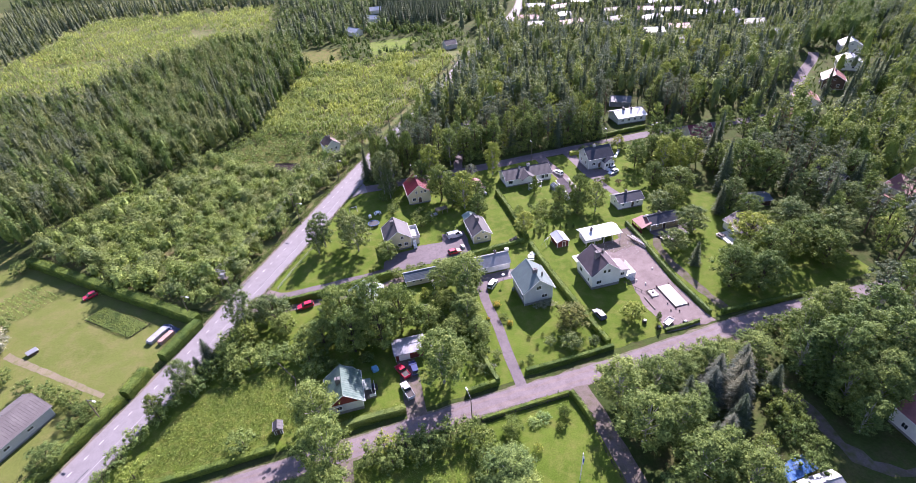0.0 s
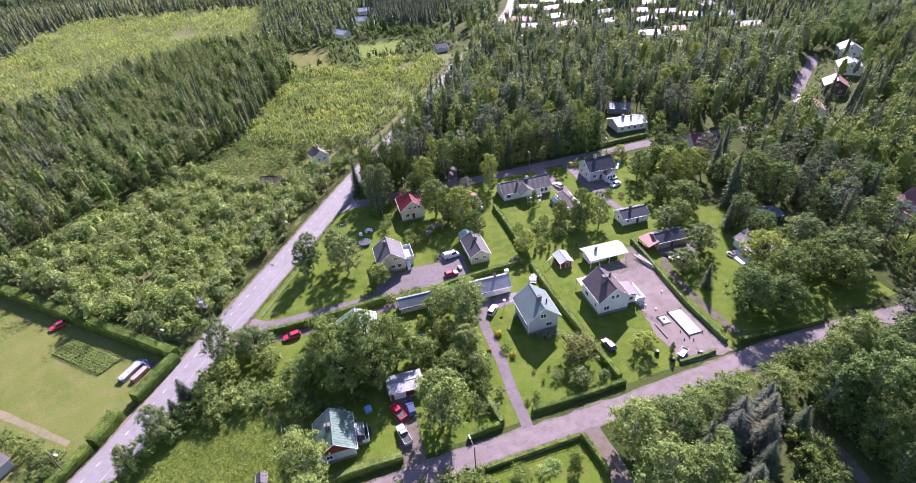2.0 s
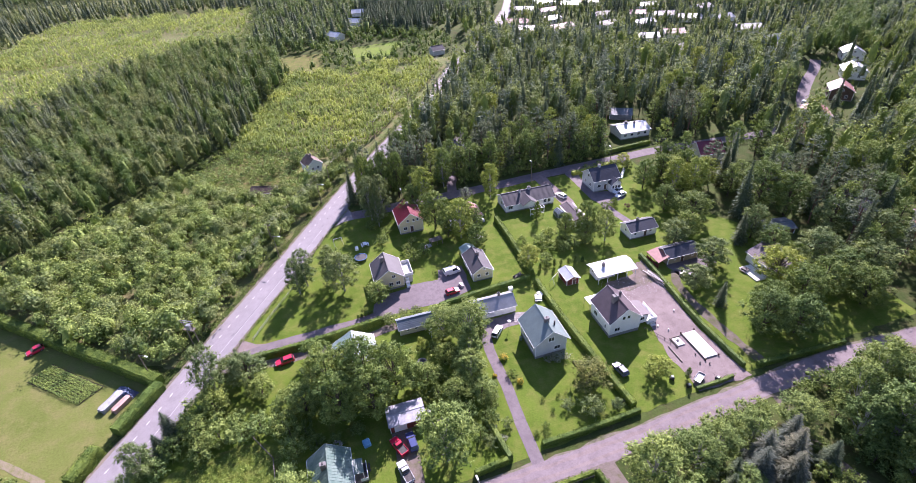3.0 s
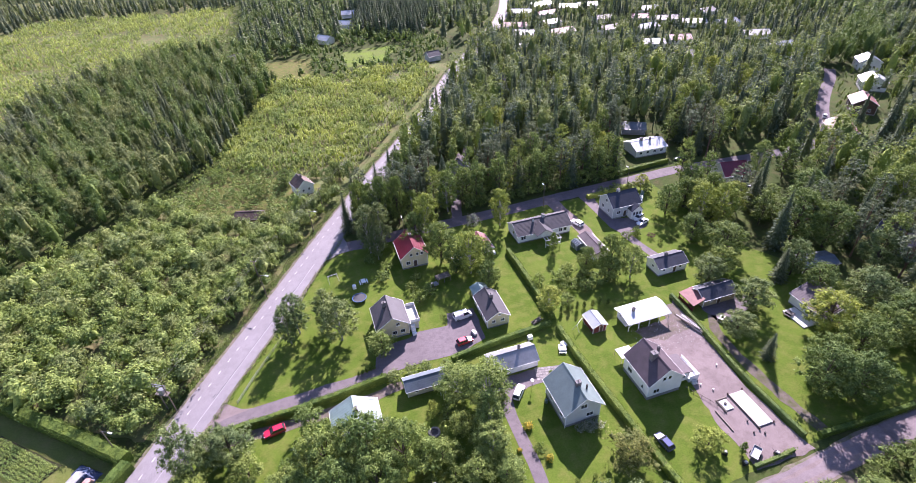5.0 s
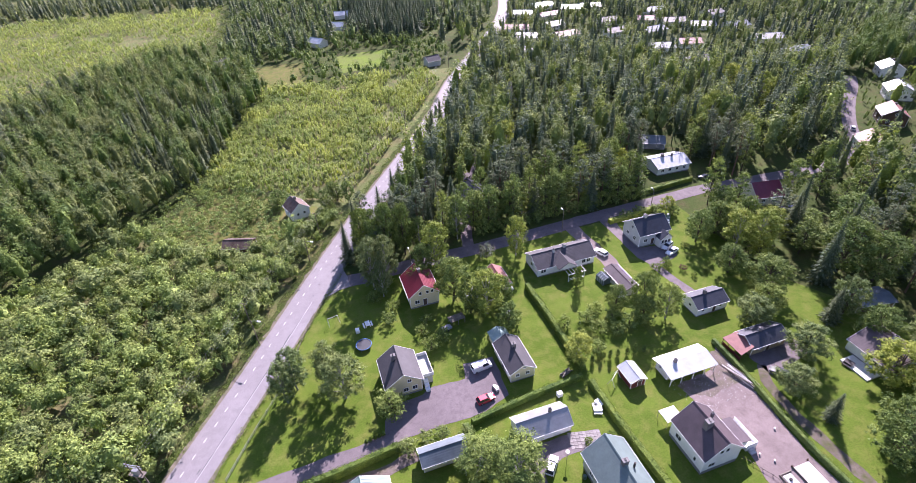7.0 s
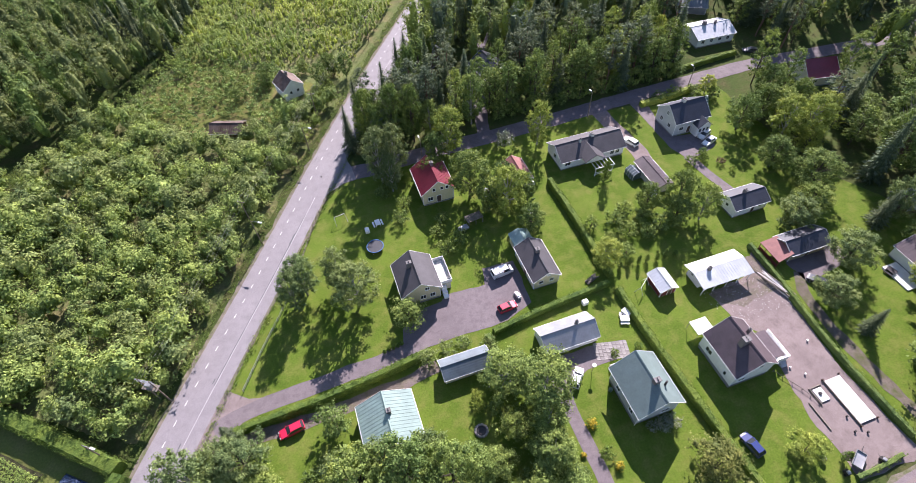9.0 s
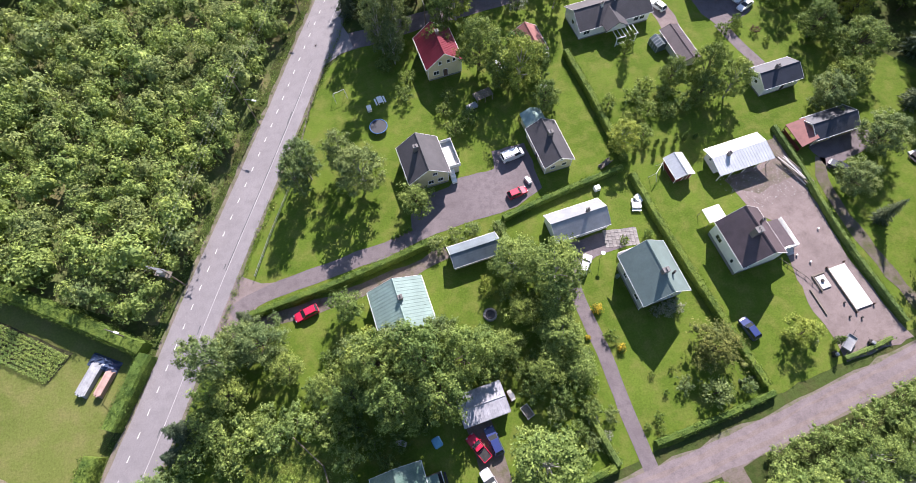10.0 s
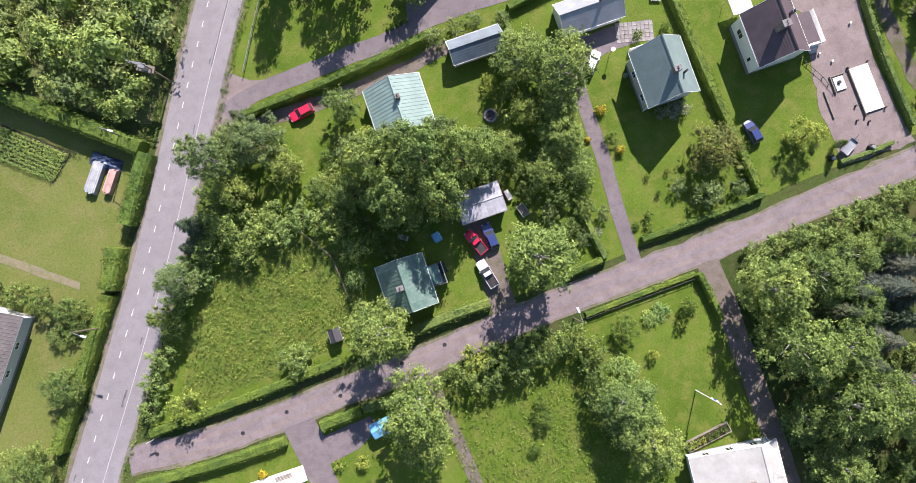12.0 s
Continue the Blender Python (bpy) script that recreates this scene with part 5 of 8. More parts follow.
    ("bush", "birch", "leafy fruit bush in the garden", [(57, 133, 2.0, 3), (60.5, 134.5, 2.2, 3.5), (63.5, 131.5, 2.0, 3), (58.5, 128.8, 2.0, 3), (62, 127, 2.0, 3), (66, 128, 2.2, 3.5), (55, 124, 1.8, 2.6), (51, 133, 1.8, 4), (66, 134.5, 1.6, 2.4), (53.5, 129, 1.2, 2)]),
    ("bush", "leaf", "garden shrub beside the grey house", [(93, 169.5, 2, 2.4), (98, 170, 2, 2.4), (103, 168, 2.2, 3), (107, 165, 2.2, 3.4), (109, 158, 2.2, 3.4), (108, 152, 2, 3)]),
    ("bush", "hedge", "round clipped bush by the drive", [(85.2, 143.6, 1.5, 2.2), (88.4, 143.6, 1.5, 2.2), (90, 145.5, 1.1, 1.8), (97.5, 157, 0.8, 1.2), (99.3, 157.3, 0.7, 1.1), (99.5, 150, 0.9, 1.3), (100.2, 148, 0.9, 1.3), (101, 145, 1.1, 1.6), (93, 137.6, 0.8, 1.6), (97, 138, 0.8, 1)]),
    ("bush", "purple", "dark red shrub on the lawn", [(92, 141, 1.0, 1.6), (39.5, 157, 1.8, 3)]),
    ("bush", "leaf", "loose shrub around the yellow houses", [(17.8, 144, 1.6, 2.6), (11, 150.5, 1.8, 3), (13, 155, 1.6, 3), (9, 160, 1.8, 3.4), (20, 147.5, 1.4, 2), (18.5, 138, 2.0, 4), (22, 140, 1.8, 4), (41, 145.5, 1.6, 3), (44, 153, 1.6, 3), (11, 166.5, 2.0, 4), (40, 139, 1.8, 4), (14, 165, 1.6, 3)]),
    ("bush", "willow", "round shrub by the blue-tiled shed", [(6.5, 114.6, 2.0, 2.8), (10.5, 115, 1.6, 2.6), (14, 115.2, 1.6, 2.6), (18.5, 113.5, 1.4, 2.4)]),
    ("bush", "bright", "small yellow-green garden bush", [(12.4, 102.5, 1.2, 2.0), (12.6, 104.8, 1.0, 1.8), (-10, 102, 1.6, 3)]),
    ("bush", "bright", "yellow-green garden bush on the southern lawn", [(30.2, 53.8, 0.9, 1.6), (24, 50.5, 0.9, 1.8), (-28.5, 49, 1.2, 1.6), (-32.5, 50, 0.9, 1.2), (-31, 43, 1.2, 2)]),
    ("broad", "leaf", "garden tree in the roadside plot", [(-72, 77.5, 3.0, 4.8), (-82, 66, 4.0, 6)]),
    ("bush", "leaf", "loose garden bush behind the roadside hedge", [(-68.5, 89.8, 2.0, 3), (-72.6, 92.6, 2.2, 3.6), (-76, 95, 2.4, 4), (-66.5, 89.2, 1.8, 2.4), (-70, 90, 1.8, 2.6), (-72, 86.5, 1.6, 2.2), (-69.3, 85.6, 1.4, 2), (-80, 98, 2.0, 3.4), (-85, 101, 2.0, 3.4), (-68, 87, 1.4, 2)]),
    ("round", "lilac", "silvery pale willow at the field edge", [(-98, 118, 4.0, 8)]),
    ("bush", "leaf", "leafy shrub at the field edge", [(-104, 161, 2.4, 4), (-108, 157, 2.4, 4), (-101, 128, 2.6, 4), (-98, 108, 2.4, 4), (-92, 106, 2.2, 3.6)]),
    ("round", "leaf", "dark rounded tree near the scrub barn", [(-12, 222, 2.6, 6), (2.5, 214, 2.4, 7), (6, 218.5, 2.2, 7), (-1, 221.5, 2.0, 5), (-22, 215, 2.0, 4)]),
]
for kn, leaves, words, spots in TREES:
    for x, y, r, h in spots:
        plant(kn, leaves, x, y, r, h, words)
rg0 = np.random.default_rng(91)
GARDEN_STRIP = [(128, 140), (123, 134), (118, 127), (111, 121), (108, 114), (104, 109), (103, 103), (102, 96)]
for x, y in fill(rg0, [(97, 134), (114, 128), (127, 106), (131, 86), (114, 82), (109, 91), (118, 92), (119, 107), (108, 108), (101, 112), (98, 120)], 5.6):
    if rg0.random() < 0.6 and free(x, y, 3.6) and min(math.dist((x, y), q) for q in GARDEN_STRIP) > 6.5:
        plant("broad", "leaf" if rg0.random() < 0.6 else "willow", x, y, rg0.uniform(3.2, 4.6), rg0.uniform(8, 13), "large leafy tree among the eastern gardens")
for x, y, r, h in [(72.0, 219.2, 3.8, 18), (152.5, 208.4, 3.8, 18), (188, 234, 4.2, 19), (195.0, 222.2, 4.2, 18), (160, 212, 3.4, 18), (103.9, 190.8, 2.2, 13), (193.0, 199.3, 2.6, 11), (106.3, 167.3, 2, 6), (85.9, 183.6, 2.5, 7), (63.1, 184.4, 2.4, 7)]:
    plant("birch", "bright", x, y, r, h, "bright yellow-green birch rising from the woods")
for outline, area, gap in ((EAST, E_NEAR, 4.9), (SOUTHEAST, S_NEAR, 8.5)):
    for x, y in fill(rg0, outline, gap, 6.5):
        if inside(area, np.array([x]), np.array([y]))[0] and free(x, y, 3.0):
            pick = rg0.random()
            if pick < 0.3:
                plant("spruce", "spruce", x, y, rg0.uniform(2.3, 3.1), rg0.uniform(15, 22), "dark spruce in the woods behind the houses")
            elif pick < 0.6:
                plant("pine", "pine", x, y, rg0.uniform(2.2, 2.9), rg0.uniform(16, 21), "grey-green pine in the woods behind the houses")
            else:
                plant("wood", "birch" if pick < 0.82 else "leaf", x, y, rg0.uniform(2.2, 3.0), rg0.uniform(12, 19), "leafy tree in the woods behind the houses")
# columnar junipers in a row
for k in range(7):
    plant("column", "hedge", 51.6 + 2.1 * k, 121.1 - 0.25 * k + 0.3 * (k % 2), 0.5, 2.4 + 0.35 * (k % 3), "narrow dark green columnar juniper in a row", "row of junipers")
plant("column", "hedge", 61.5, 145.4, 1.15, 7.2, "tall columnar conifer on the lawn")
plant("column", "hedge", 65.4, 74.2, 0.6, 3.8, "narrow columnar conifer by the gravel plot")
for k in range(5):
    plant("column", "hedge", -0.8 + 0.9 * k, 118.9 + 0.14 * k, 0.35, 1.4, "small dark columnar conifer by the drive", "row of small conifers")
for k in range(4):
    plant("spruce", "spruce", 47.0 + 0.9 * k, 73.6, 0.4, 1.0, "tiny dwarf conifer on the lawn", "dwarf conifers")


def flower_bush(x, y, r, h):
    rg = np.random.default_rng(int(abs(x) * 10))
    ob = thing("flowering_bush", pose(x, y, 0), "bright yellow flowering bush on the lawn", "bush")
    part("blossom", array_mesh("flowers", *clumps_cloud(rg, [(0, 0, h * 0.5, r), (r * 0.4, 0, h * 0.4, r * 0.6)], 240, 0.12)), "flower", ob)
    part("foliage", array_mesh("leaves", *clumps_cloud(rg, [(0, 0, h * 0.35, r * 0.95)], 200, 0.15)), "hedge", ob)


for spot in [(29.7, 93.2, 0.85, 1.3), (30.6, 85.4, 0.65, 1.1), (26.0, 89.0, 0.3, 0.6), (-45.5, 52.6, 0.6, 0.9)]:
    flower_bush(*spot)


# ---- hedges ----
def hedge(points, w, h, label, leaves="hedge", shaggy=0.1, seed=0):
    """A clipped hedge: a dense core with leaves over its sides and top."""
    rg = np.random.default_rng(seed + 500)
    line = smooth_line(points, 1.0) if len(points) > 2 else [Vector(points[0]).lerp(Vector(points[1]), k / 20) for k in range(21)]
    ns = normals_of(line)
    core = Build()
    pts = []
    for p, n in zip(line, ns):
        jw, jh = 0.9 + 0.12 * noise.noise(Vector((p.x * 0.6, p.y * 0.6, seed))), 0.93 + 0.1 * noise.noise(Vector((p.x * 0.5, p.y * 0.5, seed + 3)))
        prof = [(-0.5, 0), (-0.5, 0.78), (-0.36, 1.0), (0.36, 1.0), (0.5, 0.78), (0.5, 0)]
        pts += [(*(p + n * (a * w * jw)), z * h * jh) for a, z in prof]
    k = len(line)
    core.add(pts, [(6 * i + j, 6 * i + j + 1, 6 * i + j + 7, 6 * i + j + 6) for i in range(k - 1) for j in range(5)] + [tuple(range(6)), tuple(range(6 * k - 1, 6 * k - 7, -1))])
    length = sum((b - a).length for a, b in zip(line, line[1:]))
    count = int(length * (2 * h + w) * 34)
    i = rg.integers(0, k - 1, count)
    u = rg.random(count)
    P0, N0 = np.array([tuple(p) for p in line]), np.array([tuple(n) for n in ns])
    c = P0[i] + (P0[i + 1] - P0[i]) * u[:, None]
    which = rg.random(count) * (2 * h + w)
    sidew = np.where(which < h, -0.5, np.where(which < 2 * h, 0.5, rg.uniform(-0.45, 0.45, count)))
    z = np.where(which < 2 * h, rg.uniform(0.05, 0.95, count) * h, h * 0.96)
    cen = np.stack([c[:, 0] + N0[i, 0] * sidew * w * 0.94, c[:, 1] + N0[i, 1] * sidew * w * 0.94, z], 1) + rg.normal(size=(count, 3)) * shaggy
    nor = np.stack([N0[i, 0] * sidew * 2, N0[i, 1] * sidew * 2, np.where(which < 2 * h, 0.2, 1.0)], 1) + rg.normal(size=(count, 3)) * 0.55
    v, f = cards(rg, cen, nor, 0.125)
    core.add(v, [tuple(q[:3]) for q in f])
    return single("hedge", core, leaves, label, "hedge")


HEDGES = [
    ([(-106, 161), (-88, 146), (-69.1, 130.2), (-58.6, 121.6), (-48, 112.6)], 3.0, 2.9, "long clipped hedge along the mown field", "hedge"),
    ([(-47.6, 111.6), (-51.3, 106), (-54.6, 100.8)], 2.8, 2.7, "clipped hedge between field and road", "hedge"),
    ([(-57.4, 97.6), (-59.3, 93.8), (-60.8, 91)], 3.0, 2.8, "thick clipped hedge block beside the road", "hedge"),
    ([(-61.2, 90.2), (-67.5, 81.3), (-72.5, 74.4), (-77.5, 67.5)], 2.3, 2.3, "long clipped hedge beside the road", "hedge"),
    ([(48.2, 116), (48.3, 104.7), (49.2, 88.1), (50.5, 71.6)], 1.5, 1.6, "long clipped hedge between two lawns", "hedge"),
    ([(51, 70.2), (39.2, 69.7), (28.9, 69.6)], 1.1, 1.3, "clipped hedge along the lane", "hedge"),
    ([(20.5, 115.6), (33.2, 117.1), (47, 118.1)], 1.3, 1.5, "clipped hedge behind the long shed", "hedge"),
    ([(-61.5, 65.3), (-46.1, 65.7), (-26.5, 66.7)], 1.6, 1.5, "clipped hedge between meadow and lane", "hedge"),
    ([(-13.6, 67.3), (-7.6, 67.8), (0.7, 67.9)], 1.8, 1.6, "bushy hedge before the green-roofed house", "leaf"),
    ([(14.4, 68.0), (21.2, 68.6)], 1.2, 1.5, "hedge along the lane by the drive", "hedge"),
    ([(21.8, 68.7), (21.2, 73.2), (20.6, 79)], 1.2, 1.7, "hedge beside the paved drive", "leaf"),
    ([(-66, 57.6), (-51.1, 56.8), (-39.8, 56.8)], 1.7, 1.6, "thick clipped hedge south of the lane", "hedge"),
    ([(-33.2, 57.2), (-29, 57.4), (-26, 57.6)], 1.8, 1.6, "short clipped hedge beside the entrance", "hedge"),
    ([(-25.5, 57.6), (-18.4, 57.5)], 1.6, 1.5, "loose hedge beside the southern drive", "leaf"),
    ([(15.6, 60.5), (26, 60.9), (35.4, 61.2)], 0.9, 1.0, "low clipped hedge along the lane", "hedge"),
    ([(36, 61), (36.6, 57), (36.9, 52.5)], 1.1, 1.5, "dark hedge beside the earth lane", "hedge"),
    ([(-29.6, 112.6), (-13.7, 113.3), (2.0, 114.9), (5, 115.4)], 1.4, 2.1, "clipped hedge along the gravel drive", "hedge"),
    ([(48.9, 150), (48.9, 136), (48.4, 119.5)], 1.5, 1.8, "clipped hedge between two plots", "hedge"),
    ([(19, 115.2), (19.5, 110), (20, 106.5)], 1.2, 1.8, "leafy hedge between two sheds", "leaf"),
    ([(81, 116.5), (80.4, 106), (79.4, 96), (78.9, 86), (79.2, 73)], 1.0, 1.2, "ragged hedge along the gravel plot", "leaf"),
    ([(82, 72.2), (93, 71.6), (105, 71.2)], 1.2, 1.3, "clipped hedge along the lane", "hedge"),
    ([(104, 179.5), (115, 180.2), (127, 181)], 1.4, 1.6, "clipped hedge before the white bungalow", "hedge"),
    ([(86, 168.5), (95, 168.8), (104, 170)], 1.6, 1.6, "yellowish hedge behind the grey house", "bright"),
    ([(65.5, 71.2), (71, 71.2), (75, 71.5)], 0.8, 0.8, "low ragged hedge at the gravel plot", "leaf"),
    ([(27.2, 108.6), (27, 106.4), (28.6, 105.4)], 1.6, 2.0, "climbing green against the long shed", "hedge"),
]
for k, (pts, w, h, words, leaves) in enumerate(HEDGES):
    hedge(pts, w, h, words, leaves, 0.1 if leaves == "hedge" else 0.2, k)

# leafy edge along the north side of the back street
for k in range(17):
    plant("bush", "leaf" if k % 3 else "birch", 47 + 3.6 * k + rg0.uniform(-0.6, 0.6), 178.3 + rg0.uniform(-0.5, 0.8), rg0.uniform(1.8, 2.6), rg0.uniform(3.5, 6), "leafy undergrowth at the edge of the woods")
for k in range(9):
    plant("wood", "leaf" if k % 2 else "birch", 46 + 6.6 * k + rg0.uniform(-1.2, 1.2), 182.6 + rg0.uniform(-1, 1), rg0.uniform(2.2, 3.0), rg0.uniform(13, 18), "tall leafy tree shading the back street")
for x, y, r, h in [(7.5, 217, 2.4, 7), (11, 214.5, 2.4, 8), (4, 209, 2.2, 7), (1, 204.5, 2.0, 6), (-2, 200, 2.0, 5.5), (-12.5, 218, 2.0, 5)]:
    plant("round", "leaf", x, y, r, h, "rounded green tree between cottage and road")

# potato rows
rg = np.random.default_rng(77)
o, ex, ey = np.array([-75.3, 128.6]), np.array([13.9, -12.0]), np.array([-4.2, -3.9])
rows = []
for k in range(8):
    for s in np.linspace(0.01, 0.99, 50):
        rows.append(o + ex * s + ey * ((k + 0.5) / 8) + rg.normal(size=2) * 0.03)
plants = [bush_arrays(s + 160, 0.7, 0.36, 4, 12, 0.09, 1) for s in range(4)]
single("potato_rows", array_mesh("potato_rows", *scattered(plants, rg, rows, rg.uniform(0.85, 1.15, len(rows)), 0.0)), "crop", "neat rows of leafy potato plants", "crop", kind="stuff")
rows = []
for k in range(7):
    for s in np.linspace(0, 1, 13):
        rows.append(np.array([-101, 147]) + np.array([10.0, -8.4]) * s + np.array([-9.0, -8.0]) * (k / 7) + rg.normal(size=2) * 0.15)
single("berry_rows", array_mesh("berry_rows", *scattered(low, rg, rows, rg.uniform(0.4, 0.8, len(rows)), 0.0)), "crop", "rows of berry bushes in the field", "crop", kind="stuff")


# ---------------- buildings ----------------
def roof_slope(w, l, rise, run, style):
    """One slope lying from the eave (x = 0) up to the ridge (x = run, z = rise), along y from -l/2 to l/2, with its seams or courses."""
    b = Build()
    length = math.hypot(rise, run)
    m = Matrix.Rotation(-math.atan2(rise, run), 4, "Y")
    if style == "seam":
        n = max(2, int(l / 0.6))
        top = []
        for k in range(n + 1):
            y = -l / 2 + 0.04 + (l - 0.08) * k / n
            top += [(y - 0.035, 0.0), (y - 0.025, 0.035), (y + 0.025, 0.035), (y + 0.035, 0.0)]
        b.prism([(-l / 2, 0.0), (-l / 2, -0.1), (l / 2, -0.1), (l / 2, 0.0), *top[::-1]], "x", 0, length)
    else:
        n = max(3, int(length / (0.38 if style == "tile" else 0.5)))
        top = []
        for k in range(n):
            top += [(length * k / n, 0.028 if style == "tile" else 0.014), (length * (k + 1) / n, 0.0)]
        b.prism([(length, -0.1), (0, -0.1), *top], "y", -l / 2, l / 2)
    b.v = [tuple(m @ Vector(p)) for p in b.v]
    return b


def window_part(parent, m, w, h):
    """A framed window set into a wall; m: its middle, with +z of m pointing out of the wall."""
    fr = Build()
    t = 0.09
    for x0, x1, y0, y1 in ((-w / 2, w / 2, h / 2 - t, h / 2), (-w / 2, w / 2, -h / 2, -h / 2 + t), (-w / 2, -w / 2 + t, -h / 2 + t, h / 2 - t), (w / 2 - t, w / 2, -h / 2 + t, h / 2 - t)):
        fr.box(x0, x1, y0, y1, -0.02, 0.06, m)
    if w > 0.9:
        fr.box(-0.03, 0.03, -h / 2 + t, h / 2 - t, -0.02, 0.05, m)
    win = part("window", fr, "trim", parent)
    part("pane", Build().box(-w / 2 + t, w / 2 - t, -h / 2 + t, h / 2 - t, -0.02, 0.02, m), "glass", win)
    part("sill", Build().box(-w / 2 - 0.06, w / 2 + 0.06, -h / 2 - 0.05, -h / 2, 0, 0.12, m), "trim", win)
    return win


def side_matrix(side, hw, hl, u, z):
    """The middle of an opening on a wall: u along the wall, out of it along +z."""
    if side == "s":
        return Matrix.Translation((u, -hl, z)) @ Matrix.Rotation(radians(90), 4, "X")
    if side == "n":
        return Matrix.Translation((u, hl, z)) @ Matrix.Rotation(radians(180), 4, "Z") @ Matrix.Rotation(radians(90), 4, "X")
    if side == "w":
        return Matrix.Translation((-hw, u, z)) @ Matrix.Rotation(radians(-90), 4, "Z") @ Matrix.Rotation(radians(90), 4, "X")
    return Matrix.Translation((hw, u, z)) @ Matrix.Rotation(radians(90), 4, "Z") @ Matrix.Rotation(radians(90), 4, "X")


def chimney_part(parent, x, y, z0, z1, w, d, mat="chimney"):
    b = Build().box(x - w / 2, x + w / 2, y - d / 2, y + d / 2, z0, z1)
    ch = part("chimney", b, mat, parent)
    part("chimney_cap", Build().bevel_box(x - w / 2 - 0.08, x + w / 2 + 0.08, y - d / 2 - 0.08, y + d / 2 + 0.08, z1, z1 + 0.14, 0.04), "cap", ch)
    for k in (-1, 1):
        part("flue", Build().cyl(x, y + k * d * 0.22, z1 + 0.14, z1 + 0.34, 0.1, 8), "iron", ch)


def house(name, label, cx, cy, w, l, eave, ridge, wall, roof, style="seam", rz=0.0, over=0.45, gable=None, windows=(), doors=(), chimneys=(), plinth=0.5, off=0.0, category="house", white_edge=True, chimney_mat="chimney"):
    """A gabled building with its ridge along local y. windows: (side, u, z, width, height); doors: (side, u, width, height); off: the ridge's shift across."""
    ob = thing(name, pose(cx, cy, 0, 0, 0, rz), label, category)
    hw, hl = w / 2, l / 2
    part("foundation", Build().box(-hw + 0.03, hw - 0.03, -hl + 0.03, hl - 0.03, -0.1, plinth), "plinth", ob)
    body = Build().prism([(-hw, plinth), (hw, plinth), (hw, eave), (off, ridge - 0.12), (-hw, eave)], "y", -hl, hl)
    part("wall", body, wall, ob)
    if gable:
        for s in (-1, 1):
            part("gable_boarding", Build().prism([(-hw + 0.02, eave - 0.1), (hw - 0.02, eave - 0.1), (off, ridge - 0.2)], "y", s * hl, s * (hl + 0.04)), gable, ob)
    # slopes with eaves that overhang
    for s, run in ((-1, hw + off), (1, hw - off)):
        rise = ridge - eave
        k = (run + over) / run
        sl = roof_slope(w, l + 2 * over, rise * k, run * k, style)
        m = Matrix.Translation((s * (hw + over), 0, eave - rise * over / run + 0.08))
        if s > 0:
            m = m @ Matrix.Rotation(math.pi, 4, "Z")
        sl.v = [tuple(m @ Vector(p)) for p in sl.v]
        part("roof_slope", sl, roof, ob)
        ang = math.atan2(rise, run)
        for e in (-1, 1):
            y0 = e * (hl + over)
            bb = Build()
            x0, z0 = s * (hw + over), eave - rise * over / run
            bb.add([(x0, y0 - 0.02, z0 - 0.1), (x0, y0 - 0.02, z0 + 0.12), (off, y0 - 0.02, ridge + 0.14), (off, y0 - 0.02, ridge - 0.1),
                    (x0, y0 + 0.02, z0 - 0.1), (x0, y0 + 0.02, z0 + 0.12), (off, y0 + 0.02, ridge + 0.14), (off, y0 + 0.02, ridge - 0.1)],
                   [(0, 1, 2, 3), (7, 6, 5, 4), (0, 4, 5, 1), (1, 5, 6, 2), (2, 6, 7, 3), (3, 7, 4, 0)])
            part("bargeboard", bb, "trim" if white_edge else roof, ob)
        gx = s * (hw + over + 0.05)
        part("gutter", Build().tube([(gx, -hl - over, eave - rise * over / run + 0.0), (gx, hl + over, eave - rise * over / run + 0.02)], [0.07, 0.07], 6), "trim" if white_edge else "galv", ob)
    part("ridge_cap", Build().prism([(off - 0.16, ridge + 0.06), (off, ridge + 0.2), (off + 0.16, ridge + 0.06)], "y", -hl - over, hl + over), roof, ob)
    for s in (-1, 1):
        for t in (-1, 1):
            part("corner_board", Build().box(s * hw - 0.07, s * hw + 0.07, t * hl - 0.07, t * hl + 0.07, plinth, eave - 0.02), "trim", ob)
    for side, u, z, ww, hh in windows:
        window_part(ob, side_matrix(side, hw, hl, u, z), ww, hh)
    for side, u, dw, dh in doors:
        m = side_matrix(side, hw, hl, u, plinth + dh / 2)
        d = part("door", Build().box(-dw / 2, dw / 2, -dh / 2, dh / 2, -0.02, 0.05, m), "brown_wall" if dw < 1.5 else "trim", ob)
        fr = Build()
        for x0, x1, y0, y1 in ((-dw / 2 - 0.1, -dw / 2, -dh / 2, dh / 2), (dw / 2, dw / 2 + 0.1, -dh / 2, dh / 2), (-dw / 2 - 0.1, dw / 2 + 0.1, dh / 2, dh / 2 + 0.1)):
            fr.box(x0, x1, y0, y1, -0.02, 0.07, m)
        part("door_frame", fr, "trim", d)
    for x, y, z1, cw, cd in chimneys:
        chimney_part(ob, x, y, ridge - 1.6, z1, cw, cd, chimney_mat)
    return ob


def rows_of(side, us, z, w=1.2, h=1.3):
    return [(side, u, z, w, h) for u in us]


